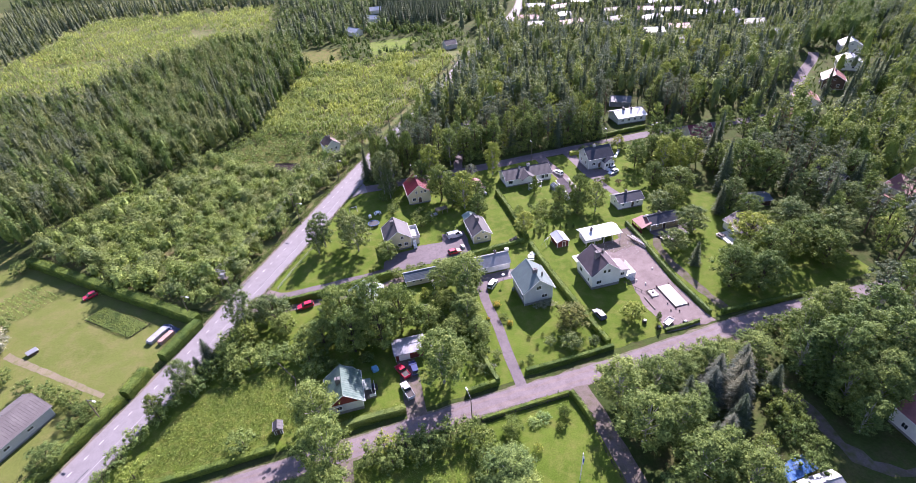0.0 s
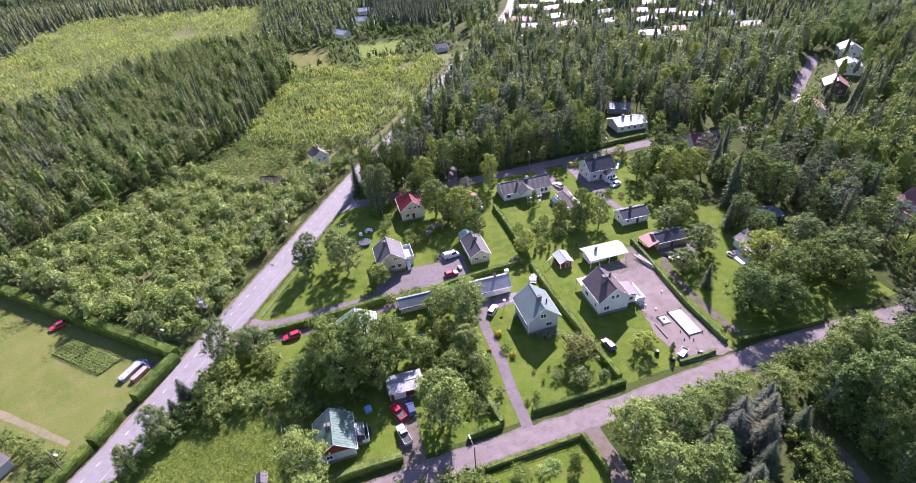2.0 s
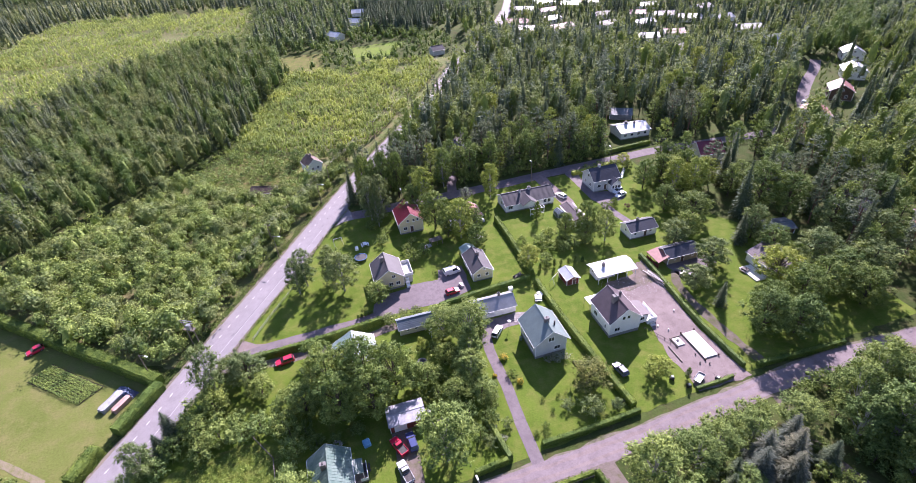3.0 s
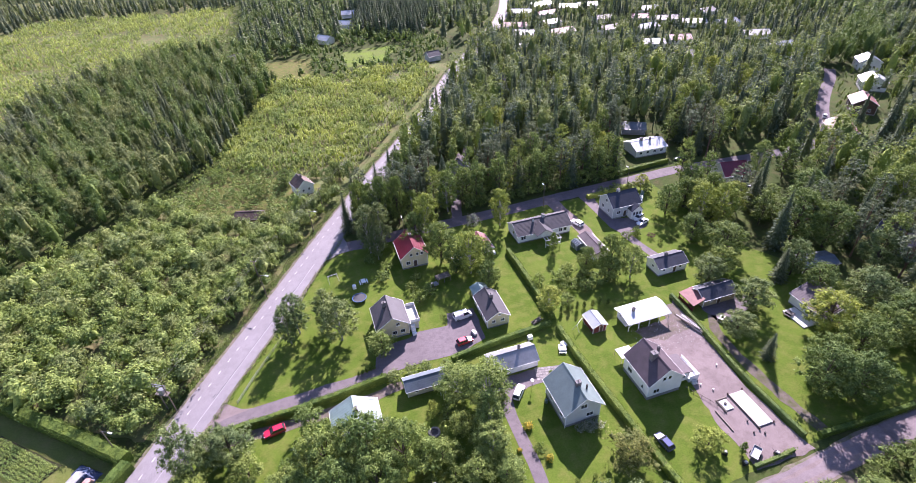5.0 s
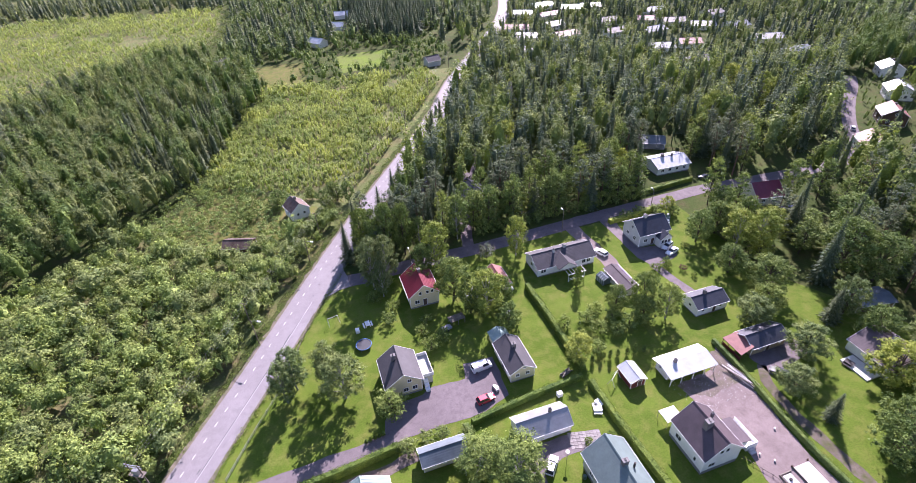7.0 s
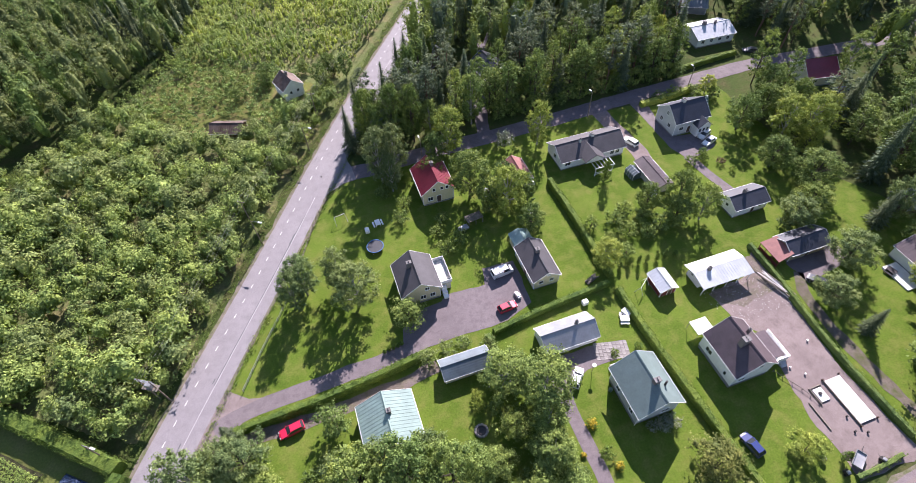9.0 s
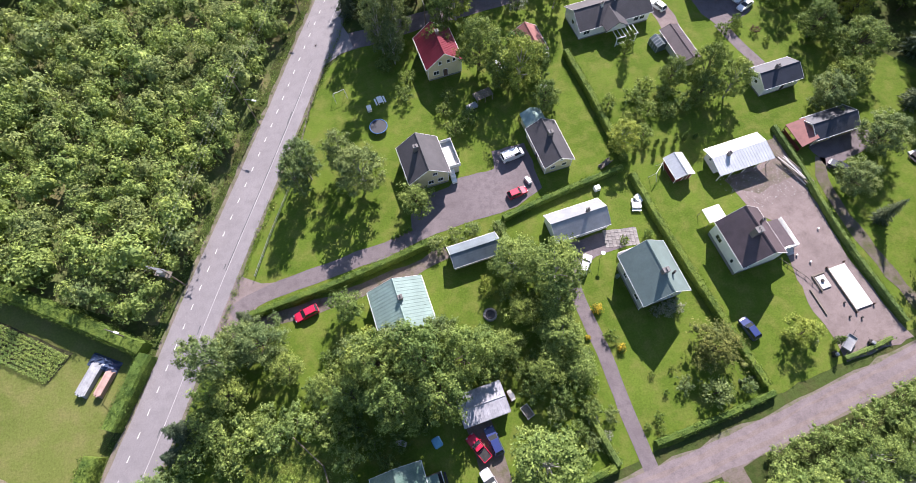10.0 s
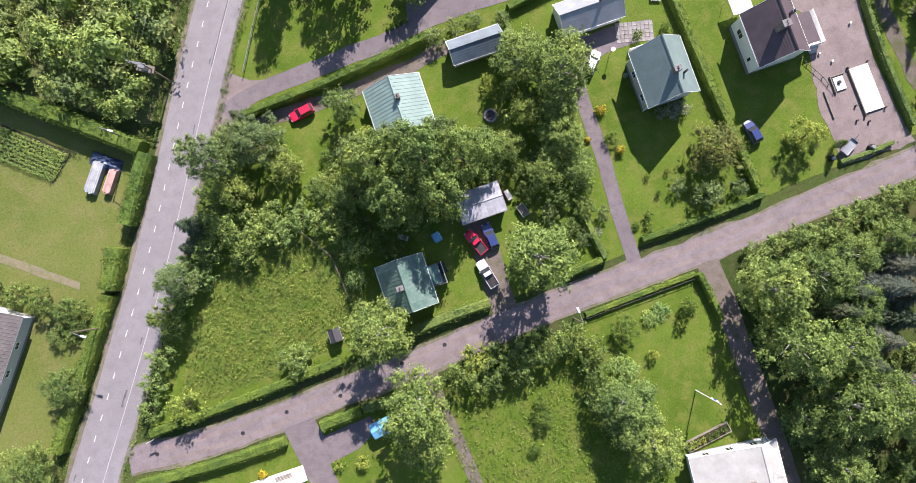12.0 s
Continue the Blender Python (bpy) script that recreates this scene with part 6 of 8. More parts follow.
two_floor = rows_of("s", (-1.9, 1.9), 2.0, 1.4, 1.3) + rows_of("s", (-1.0, 1.1), 5.0, 1.1, 1.1) + rows_of("w", (-2.4, 1.8), 2.1, 1.3, 1.2) + rows_of("w", (-0.2,), 4.2, 0.5, 0.7) + rows_of("e", (-2.4, 2.2), 2.1, 1.3, 1.2) + rows_of("n", (-1.9, 1.9), 2.1, 1.4, 1.3)
gh = house("house", "two-storey white house with a grey-green sheet metal roof", 40.5, 94.95, 7.7, 8.7, 5.0, 8.1, "grey_wall", "greenroof", "tile", 0, 0.65, None,
           rows_of("s", (1.6,), 2.2, 1.6, 1.2) + rows_of("s", (0.0,), 5.2, 1.5, 1.3) + rows_of("w", (-2.4, 1.8), 2.1, 1.2, 1.2) + rows_of("w", (-1.0, 2.2), 4.3, 0.5, 0.6) + rows_of("e", (-2, 2), 2.1, 1.3, 1.2) + rows_of("n", (-1.5, 1.5), 2.1, 1.2, 1.2), [("n", 0, 1.0, 2.1)], [(0.1, -1.2, 9.0, 1.1, 0.75)], 0.8)
part("vent_pipe", Build().cyl(1.9, -1.7, 6.0, 8.0, 0.2, 10), "iron", gh)
part("terrace", Build().bevel_box(-2.6, 3.2, 4.35, 6.6, 0, 0.35, 0.05), "slab", gh)
part("rail", Build().box(-2.6, 3.2, 6.5, 6.58, 0.35, 1.2).box(3.1, 3.2, 4.5, 6.5, 0.35, 1.2), "trim", gh)
part("downpipe", Build().cyl(-3.95, -4.45, 0.2, 4.6, 0.05, 6), "trim", gh)

br = house("house", "white house with a steep dark brown tiled roof", 59.9, 95.2, 8.0, 8.8, 4.9, 8.2, "white_wall", "brownroof", "tile", 0, 0.4, None,
           rows_of("s", (-2.0,), 2.2, 1.5, 1.2) + rows_of("s", (-0.6, 0.7), 5.4, 0.9, 1.1) + rows_of("w", (-2.4,), 2.2, 0.7, 1.2) + rows_of("w", (2.2,), 2.4, 1.6, 1.3) + rows_of("n", (-1.9, 1.9), 2.1) , [], [(-0.9, -0.3, 9.2, 1.3, 1.0), (1.6, 1.4, 8.2, 0.45, 0.45)], 0.9)
annex = Build().box(3.98, 7.2, -3.2, 1.6, 0.7, 3.3)
part("annex", annex, "white_wall", br)
part("annex_roof", Build().prism([(3.9, 3.9), (3.9, 4.1), (7.6, 3.4), (7.6, 3.2)], "y", -3.5, 1.9), "brownroof", br)
window_part(br, Matrix.Translation((5.6, -3.2, 2.2)) @ Matrix.Rotation(radians(90), 4, "X"), 1.2, 1.1)
part("deck", Build().bevel_box(7.2, 9.6, -3.6, 2.4, 0.0, 1.0, 0.04), "trim", br, "white painted timber deck")
part("deck_rail", Build().box(9.5, 9.6, -3.6, 2.4, 1.0, 1.9).box(7.2, 9.5, -3.6, -3.5, 1.0, 1.9), "trim", br)
part("doorstep", Build().box(7.6, 8.8, -4.6, -3.6, 0, 0.35).box(7.6, 8.8, -4.1, -3.6, 0.35, 0.7), "concrete", br)
part("plinth_panel", Build().box(-3.9, 4.0, -4.42, -4.4, 0.0, 0.85), "plinth", br)

# open canopy with a white top
can = thing("garden_canopy", pose(57.9, 102.3, 0), "white square garden canopy on thin posts", "canopy")
part("canopy_top", Build().add([(-1.8, -1.5, 2.3), (1.8, -1.5, 2.3), (1.8, 1.5, 2.3), (-1.8, 1.5, 2.3), (0, 0, 2.75), (-1.8, -1.5, 2.2), (1.8, -1.5, 2.2), (1.8, 1.5, 2.2), (-1.8, 1.5, 2.2)], [(0, 1, 4), (1, 2, 4), (2, 3, 4), (3, 0, 4), (8, 7, 6, 5), (0, 5, 6, 1), (1, 6, 7, 2), (2, 7, 8, 3), (3, 8, 5, 0)]), "slab", can)
for sx in (-1.7, 1.7):
    for sy in (-1.4, 1.4):
        part("post", Build().cyl(sx, sy, 0, 2.25, 0.04, 6), "galv", can)

# carport and store with a white metal roof
cp = thing("carport", pose(69.1, 112.2, 0), "white store with an open carport and white metal roof", "carport")
part("wall", Build().box(-5.2, 0.4, -1.2, 2.6, 0, 2.6).box(0.4, 5.4, 2.4, 2.6, 0, 2.6), "white_wall", cp)
for s, (y0, y1) in (("front", (-3.3, 0.6)), ("back", (3.3, 0.6))):
    sl = roof_slope(0, 12.2, 0.75, abs(y1 - y0), "seam")
    m = Matrix.Translation((0, y0, 2.65)) @ Matrix.Rotation(radians(90 if y0 < 0 else -90), 4, "Z")
    sl.v = [tuple(m @ Vector(p)) for p in sl.v]
    part("roof_slope", sl, "whiteroof", cp)
for x in (-5.6, -2.8, 0.2, 3.0, 5.7):
    part("post", Build().box(x - 0.06, x + 0.06, -3.0, -2.88, 0, 2.72), "trim", cp)
part("beam", Build().box(-5.8, 5.8, -3.02, -2.86, 2.55, 2.7), "trim", cp)
part("brace", Build().tube([(-5.5, -2.94, 1.4), (-4.4, -2.94, 2.6)], [0.05, 0.05], 4), "trim", cp)
part("brace", Build().tube([(-2.8, -2.94, 1.6), (-3.7, -2.94, 2.6)], [0.05, 0.05], 4), "trim", cp)
chimney_part(cp, -2.6, 0.2, 3.0, 4.2, 0.6, 0.6)
for u in (-4.2, -2.6):
    window_part(cp, Matrix.Translation((u, -1.2, 1.6)) @ Matrix.Rotation(radians(90), 4, "X"), 0.7, 0.8)
window_part(cp, Matrix.Translation((-5.2, 1.2, 1.6)) @ Matrix.Rotation(radians(-90), 4, "Z") @ Matrix.Rotation(radians(90), 4, "X"), 0.7, 0.7)

house("garden_shed", "small red shed with a pale metal roof", 57, 114, 3.5, 4.7, 2.2, 3.0, "red_wall", "whiteroof", "seam", 0, 0.3, None, [], [("s", 0.4, 0.9, 1.8)], [], 0.15, category="shed")
house("long_shed", "long white outbuilding with a pale grey metal roof", 33.1, 109.8, 5.2, 10.6, 2.5, 4.2, "white_wall", "greymetal", "sheet", 90, 0.35, None, rows_of("w", (2.0, 3.6), 1.7, 0.6, 0.7), [("w", -3.2, 2.4, 2.0), ("w", -0.2, 2.4, 2.0)], [(0.2, -1.8, 5.2, 0.5, 0.5)], 0.2, category="outbuilding")
house("small_shed", "cream outbuilding with a blue-grey tiled roof", 12.8, 110.6, 3.6, 8.8, 2.4, 3.5, "cream_wall", "bluetile", "tile", 90, 0.4, None, rows_of("w", (-2.2, 0.3, 2.4), 1.5, 0.8, 0.7), [("w", -3.6, 0.9, 1.9)], [], 0.2, category="outbuilding")
house("house", "low house with a bright faded green metal roof", -3.2, 104.3, 9.2, 8.6, 3.0, 5.6, "cream_wall", "mintroof", "seam", 0, 0.45, None, two_floor[:2] + rows_of("w", (-2, 2), 1.8), [], [(0.4, 0.8, 6.3, 0.7, 0.7)], 0.5)
h2 = house("house", "white house with a dark green metal roof", -11.6, 75.2, 7.4, 8.0, 3.2, 6.2, "grey_wall", "darkgreen", "seam", 0, 0.45, "red_wall", rows_of("s", (-1.4,), 2.0, 1.3, 1.1) + rows_of("w", (-2, 2), 2.0) + rows_of("e", (2.2,), 2.0), [("e", -0.5, 1.0, 2.0)], [(-0.7, -0.2, 7.0, 1.0, 0.7)], 0.9)
part("porch_roof", Build().prism([(3.7, 2.9), (3.7, 3.0), (6.0, 2.5), (6.0, 2.4)], "y", -1.4, 1.8), "darkgreen", h2)
part("porch", Build().box(3.7, 6.6, -1.8, 2.0, 0, 0.5), "wood", h2)
for y in (-1.3, 1.6):
    part("porch_post", Build().box(5.8, 5.9, y, y + 0.1, 0.5, 2.45), "trim", h2)
part("porch_rail", Build().box(6.5, 6.6, -1.8, 2.0, 0.5, 1.3).box(5.2, 6.5, -1.8, -1.7, 0.5, 1.3), "trim", h2)
house("garage", "dark red garage with a pale worn metal roof", 4.6, 84.4, 4.6, 7.4, 2.4, 2.62, "red_wall", "palemetal", "seam", 90, 0.3, None, [], [("w", 1.6, 2.4, 1.9)], [], 0.15, category="garage", white_edge=False)
house("outhouse", "tiny dark shed at the meadow edge", -26, 71.1, 1.6, 1.9, 1.8, 2.3, "brown_wall", "greyroof", "seam", 0, 0.2, None, [], [("s", 0, 0.7, 1.5)], [], 0.1, category="shed", white_edge=False)
house("barn", "long grey barn with a grey-brown corrugated roof", -84.6, 86.4, 9.2, 18, 3.2, 5.4, "grey_wall", "corrug", "seam", -36, 0.4, None, rows_of("e", (-6, -1, 4), 1.8, 1.4, 0.8), [], [], 0.5, category="barn", white_edge=False)
s1 = house("house", "low house with a pale off-white flat-pitched roof", 29.7, 26.2, 13.6, 12.4, 3.1, 4.3, "grey_wall", "paleroof", "sheet", -6, 0.5, None, rows_of("n", (-4, 0, 4), 1.8), [], [(1.5, 1.0, 5.0, 0.8, 0.8)], 0.4, off=4.0)
part("tv_aerial", Build().cyl(5.2, 2.0, 3.6, 6.2, 0.03, 6).box(4.5, 5.9, 1.98, 2.02, 5.9, 5.94).box(4.7, 5.7, 1.98, 2.02, 5.6, 5.64), "galv", s1)
planter = thing("flower_box", pose(28.2, 34.6, 0, 0, 0, 8), "long grey timber planting box with shrubs", "planter")
part("frame", Build().box(-4, 4, -0.9, -0.75, 0, 0.5).box(-4, 4, 0.75, 0.9, 0, 0.5).box(-4, -3.85, -0.75, 0.75, 0, 0.5).box(3.85, 4, -0.75, 0.75, 0, 0.5), "wood", planter)
part("soil", Build().box(-3.84, 3.84, -0.74, 0.74, 0, 0.4), "soil", planter)
for k, x in enumerate((-3.2, -2.2, -1, 0.2, 1.4, 2.8)):
    plant("bush", "bright" if k < 3 else "hedge", 28.2 + x, 34.6 + 0.14 * x, 0.55, 1.1, "small shrub in the planting box", "box shrubs")
s2 = house("house", "low white house with a pale terrace", -44, 45, 11, 8, 3.0, 4.2, "white_wall", "whiteroof", "sheet", 90, 0.4, None, [], [], [], 0.3)
part("terrace", Build().bevel_box(4.1, 6.8, -5.4, 4.6, 0, 0.25, 0.04), "slab", s2)
for k in range(9):
    part("terrace_slat", Build().box(4.6 + 0.2 * k, 4.7 + 0.2 * k, -3.2, -0.2, 0.252, 0.32), "wood", s2)
e1 = house("house", "white house with dark red boarding and a dull roof", 96.5, 31.4, 9.6, 9.4, 4.6, 6.2, "white_wall", "fadedred", "sheet", 0, 0.5, "red_wall", rows_of("w", (-2, 2), 2.0) + rows_of("s", (-2, 2), 2.0), [], [], 0.6)
ts = thing("tarp_shelter", pose(66.1, 32.2, 0, 0, 0, 6), "low timber shelter under a blue tarpaulin", "shelter")
for sx in (-3, 3):
    for sy in (-1.3, 1.3):
        part("post", Build().box(sx - 0.06, sx + 0.06, sy - 0.06, sy + 0.06, 0, 2.3), "wood", ts)
part("tarpaulin", Build().add([(x, y, 2.35 + 0.14 * math.sin(x * 2.1) - 0.06 * abs(y) + 0.05 * math.sin(y * 5 + x)) for y in (-1.6, -0.8, 0, 0.8, 1.6) for x in np.linspace(-3.3, 3.3, 12)], [(j * 12 + i, j * 12 + i + 1, j * 12 + i + 13, j * 12 + i + 12) for j in range(4) for i in range(11)]), "tarp", ts)
part("side_wall", Build().box(-3, 3, 1.25, 1.33, 0, 2.2), "wood", ts)
house("garden_shed", "grey metal-roofed shed under trees", 68, 28.4, 3.0, 7, 2.2, 2.7, "wood", "greymetal", "seam", 90, 0.3, None, [], [], [], 0.1, category="shed", white_edge=False)
e2 = house("house", "white house with a faded red roof and porch", 169, 98, 9.5, 8.5, 4.8, 7.2, "white_wall", "fadedred", "sheet", 0, 0.5, None, rows_of("w", (-2, 2), 2.2) + rows_of("s", (-2, 2), 2.2) + rows_of("s", (0,), 5.0), [], [(0, 1, 7.9, 0.7, 0.7)], 0.5)
part("porch", Build().box(-7.4, -4.75, -3, 2, 0, 2.4), "trim", e2)
part("porch_roof", Build().box(-7.7, -4.75, -3.3, 2.3, 2.45, 2.6), "fadedred", e2)

house("house", "pale yellow house with a bright red metal roof", 21.3, 157.8, 7.6, 9.0, 4.3, 7.3, "yellow_wall", "redroof", "seam", 0, 0.45, None, rows_of("s", (-2,), 2.0, 1.3, 1.2) + rows_of("s", (-1.0, 0.9, 2.2), 4.6, 0.8, 1.0) + rows_of("w", (-2, 2), 2.0), [("s", 0.1, 1.0, 2.0)], [(0.3, 1.2, 8.0, 0.7, 0.7)], 0.5)
yh = house("house", "pale yellow house with a charcoal roof", 9.5, 131.5, 7.6, 8.2, 4.2, 7.0, "yellow_wall", "greyroof", "tile", 0, 0.45, None, rows_of("s", (0.2, 2.2), 1.9, 1.2, 1.2) + rows_of("s", (1.2,), 4.4, 1.0, 1.0) + rows_of("w", (-2, 2), 2.0), [], [(-0.9, 1.0, 7.8, 0.9, 0.7)], 0.6)
part("balcony", Build().box(3.82, 6.6, -2.6, 3.4, 0, 2.3), "cream_wall", yh)
part("balcony_deck", Build().box(3.82, 6.9, -2.8, 3.6, 2.32, 2.45), "concrete", yh)
part("balcony_rail", Build().box(6.8, 6.88, -2.8, 3.6, 2.45, 3.35).box(3.9, 6.8, -2.8, -2.72, 2.45, 3.35).box(3.9, 6.8, 3.52, 3.6, 2.45, 3.35), "trim", yh)
part("balcony_stair", Build().box(4.4, 5.4, -5.0, -4.2, 0, 0.6).box(4.4, 5.4, -4.2, -3.5, 0, 1.3).box(4.4, 5.4, -3.5, -2.8, 0, 2.0), "trim", yh)
nh = house("house", "narrow pale yellow house with a grey roof", 34.8, 127.0, 5.6, 9.4, 3.2, 5.0, "yellow_wall", "greyroof", "sheet", 0, 0.4, None, rows_of("s", (0.4,), 3.9, 0.8, 0.5) + rows_of("s", (-1.2, 1.2), 2.0, 1.0, 1.0) + rows_of("w", (-3, 2), 1.8), [("w", -0.5, 1.0, 2.0)], [(0.2, 0.9, 5.9, 0.9, 0.8)], 0.4)
part("rear_wing", Build().box(-2.4, 1.4, 4.72, 9.0, 0, 2.6), "yellow_wall", nh)
part("rear_roof", Build().prism([(-2.8, 2.5), (-0.5, 3.6), (1.8, 2.5), (1.8, 2.62), (-0.5, 3.74), (-2.8, 2.62)], "y", 4.9, 9.3), "mintroof", nh)
bu = house("house", "long white bungalow with a charcoal roof", 62.2, 156.6, 7.6, 17.4, 3.1, 5.2, "white_wall", "greyroof", "tile", 90, 0.5, None, rows_of("w", (7.0,), 1.8, 1.6, 1.3) + rows_of("w", (-5.5, -7.0), 1.8, 1.2, 1.5) + rows_of("n", (0,), 2.0), [], [(0.2, -1.2, 6.0, 0.9, 0.9), (-0.6, 2.5, 5.9, 0.5, 0.5)], 0.4, chimney_mat="chimney_white")
pg = Build().prism([(-2.8, 3.0), (0, 4.7), (2.8, 3.0), (2.8, 3.12), (0, 4.84), (-2.8, 3.12)], "y", -6.4, -0.5)
m = Matrix.Rotation(radians(-90), 4, "Z")
pg.v = [tuple(m @ Vector(p) + Vector((0, 0.8, 0))) for p in pg.v]
part("porch_roof", pg, "greyroof", bu)
gb = Build().prism([(-2.5, 2.4), (0, 4.5), (2.5, 2.4)], "y", -6.0, -5.9)
gb.v = [tuple(m @ Vector(p) + Vector((0, 0.8, 0))) for p in gb.v]
part("porch_gable", gb, "white_wall", bu)
pb = thing("pergola", pose(62.8, 149.3, 0), "white timber pergola before the bungalow", "pergola")
for x in (-2.4, 0, 2.4):
    part("post", Build().box(x - 0.06, x + 0.06, -1.3, -1.18, 0, 2.4), "trim", pb)
part("beam", Build().box(-2.7, 2.7, -1.3, -1.18, 2.4, 2.55), "trim", pb)
for k in range(6):
    part("rafter", Build().box(-2.5 + k, -2.42 + k, -1.6, 1.4, 2.56, 2.68), "trim", pb)
part("rail", Build().box(-2.4, 2.4, -1.28, -1.2, 0.5, 0.58).box(-2.4, 2.4, -1.28, -1.2, 0.95, 1.03), "trim", pb)
house("garage", "long low garage with a brown ribbed roof", 72.8, 142.1, 4.0, 9.6, 2.4, 3.2, "cream_wall", "brownroof", "seam", 0, 0.35, None, rows_of("w", (-2, 2), 1.5, 0.8, 0.6), [("n", 0, 2.4, 2.0)], [], 0.2, category="garage", white_edge=False)
gr = house("house", "grey-white house with a blue-black roof and porch", 91.6, 158.0, 8.0, 9.8, 4.6, 7.4, "grey_wall", "blueroof", "sheet", 90, 0.45, None, rows_of("w", (2.8,), 2.2, 1.4, 1.2) + rows_of("n", (-1.6, 1.8), 2.2, 1.2, 1.3) + rows_of("n", (0,), 5.0, 1.0, 1.2), [("w", 0.4, 1.0, 2.0)], [(0.2, 1.0, 8.2, 0.9, 0.8)], 0.5, chimney_mat="chimney_white")
pr = Build().prism([(-2.2, 3.0), (0, 4.8), (2.2, 3.0), (2.2, 3.12), (0, 4.94), (-2.2, 3.12)], "y", -6.6, -2.0)
pr.v = [tuple(m @ Vector(p) + Vector((0, -2.6, 0))) for p in pr.v]
part("porch_roof", pr, "blueroof", gr)
pw2 = Build().prism([(-1.9, 0), (1.9, 0), (1.9, 3.1), (0, 4.6), (-1.9, 3.1)], "y", -6.2, -4.0)
pw2.v = [tuple(m @ Vector(p) + Vector((0, -2.6, 0))) for p in pw2.v]
part("porch_wall", pw2, "white_wall", gr)
for u in (-1.1, 0, 1.1):
    window_part(gr, Matrix.Translation((-6.2, -2.6 + u, 2.0)) @ Matrix.Rotation(radians(-90), 4, "Z") @ Matrix.Rotation(radians(90), 4, "X"), 0.9, 1.3)
house("small_house", "small white house with a blue-black roof", 87.2, 127.2, 5.4, 8.8, 2.9, 4.3, "white_wall", "blueroof", "sheet", 90, 0.4, None, rows_of("w", (-2.4, 2.8), 1.8, 0.9, 0.8) + rows_of("n", (0,), 2.0, 0.9, 0.9), [("w", -0.6, 0.9, 1.9)], [(0.2, 0.6, 5.2, 0.7, 0.6)], 0.4, category="house")
rl = house("outbuilding", "tan outbuilding with a blue-black roof and red lean-to", 90.4, 112.5, 5.0, 9.6, 2.7, 4.1, "tan_wall", "blueroof", "sheet", 90, 0.4, None, rows_of("w", (-3.2, 2.6), 1.7, 0.7, 0.7), [("w", 0.2, 1.0, 1.9)], [(0.1, 0.9, 4.9, 0.5, 0.5)], 0.2, category="outbuilding")
lt = Build().add([(-2.7, 4.8, 3.2), (2.5, 4.8, 3.2), (2.8, 8.3, 2.1), (-3.0, 8.3, 2.1), (-2.7, 4.8, 3.1), (2.5, 4.8, 3.1), (2.8, 8.3, 2.0), (-3.0, 8.3, 2.0)], [(0, 1, 2, 3), (7, 6, 5, 4), (0, 4, 5, 1), (1, 5, 6, 2), (2, 6, 7, 3), (3, 7, 4, 0)])
part("lean_to_roof", lt, "fadedred", rl)
for x in (-2.8, -1.0, 0.9, 2.6):
    part("lean_to_post", Build().box(x - 0.06, x + 0.06, 8.0, 8.12, 0, 2.1), "red_wall", rl)
part("lean_to_wall", Build().box(-2.8, 2.6, 7.95, 8.0, 0, 0.9), "red_wall", rl)
st = house("house", "white house with a brown ribbed metal roof", 111.8, 99.2, 10.2, 9.6, 3.2, 5.4, "white_wall", "brownroof", "seam", 0, 0.45, None, rows_of("w", (-1.5,), 1.9, 1.3, 1.2) + rows_of("s", (-2, 2), 1.9), [], [(1.0, 0.2, 6.2, 0.9, 0.8)], 0.4, chimney_mat="chimney_white")
part("terrace", Build().bevel_box(-9.0, -5.2, -3.6, 2.8, 0, 0.3, 0.04), "slab", st)
house("open_shed", "low dark shed under the trees", 124.6, 113.4, 5.2, 10, 2.2, 2.8, "brown_wall", "bluetile", "seam", 80, 0.4, None, [], [], [], 0.1, category="shed", white_edge=False)
house("house", "white bungalow with a pale roof among trees", 125, 192.6, 9.2, 13, 3.2, 4.8, "white_wall", "whiteroof", "sheet", 88, 0.5, None, rows_of("w", (-4.5, -1.5, 1.5, 4.5), 1.8, 1.2, 1.2), [], [(0.2, 2.0, 5.8, 1.0, 0.9), (-0.4, -1.5, 5.6, 0.6, 0.6)], 0.4)
house("outbuilding", "blue-grey outbuilding behind the bungalow", 131.8, 210.8, 7.6, 9.4, 2.6, 4.0, "bluetile", "bluetile", "seam", 60, 0.4, None, [], [], [], 0.2, category="outbuilding", white_edge=False)
house("house", "house with a red roof hidden by trees", 139.3, 162.4, 8.4, 9, 3.4, 6.4, "cream_wall", "redroof", "sheet", 80, 0.45, None, rows_of("w", (-2, 2), 1.9), [], [], 0.4)
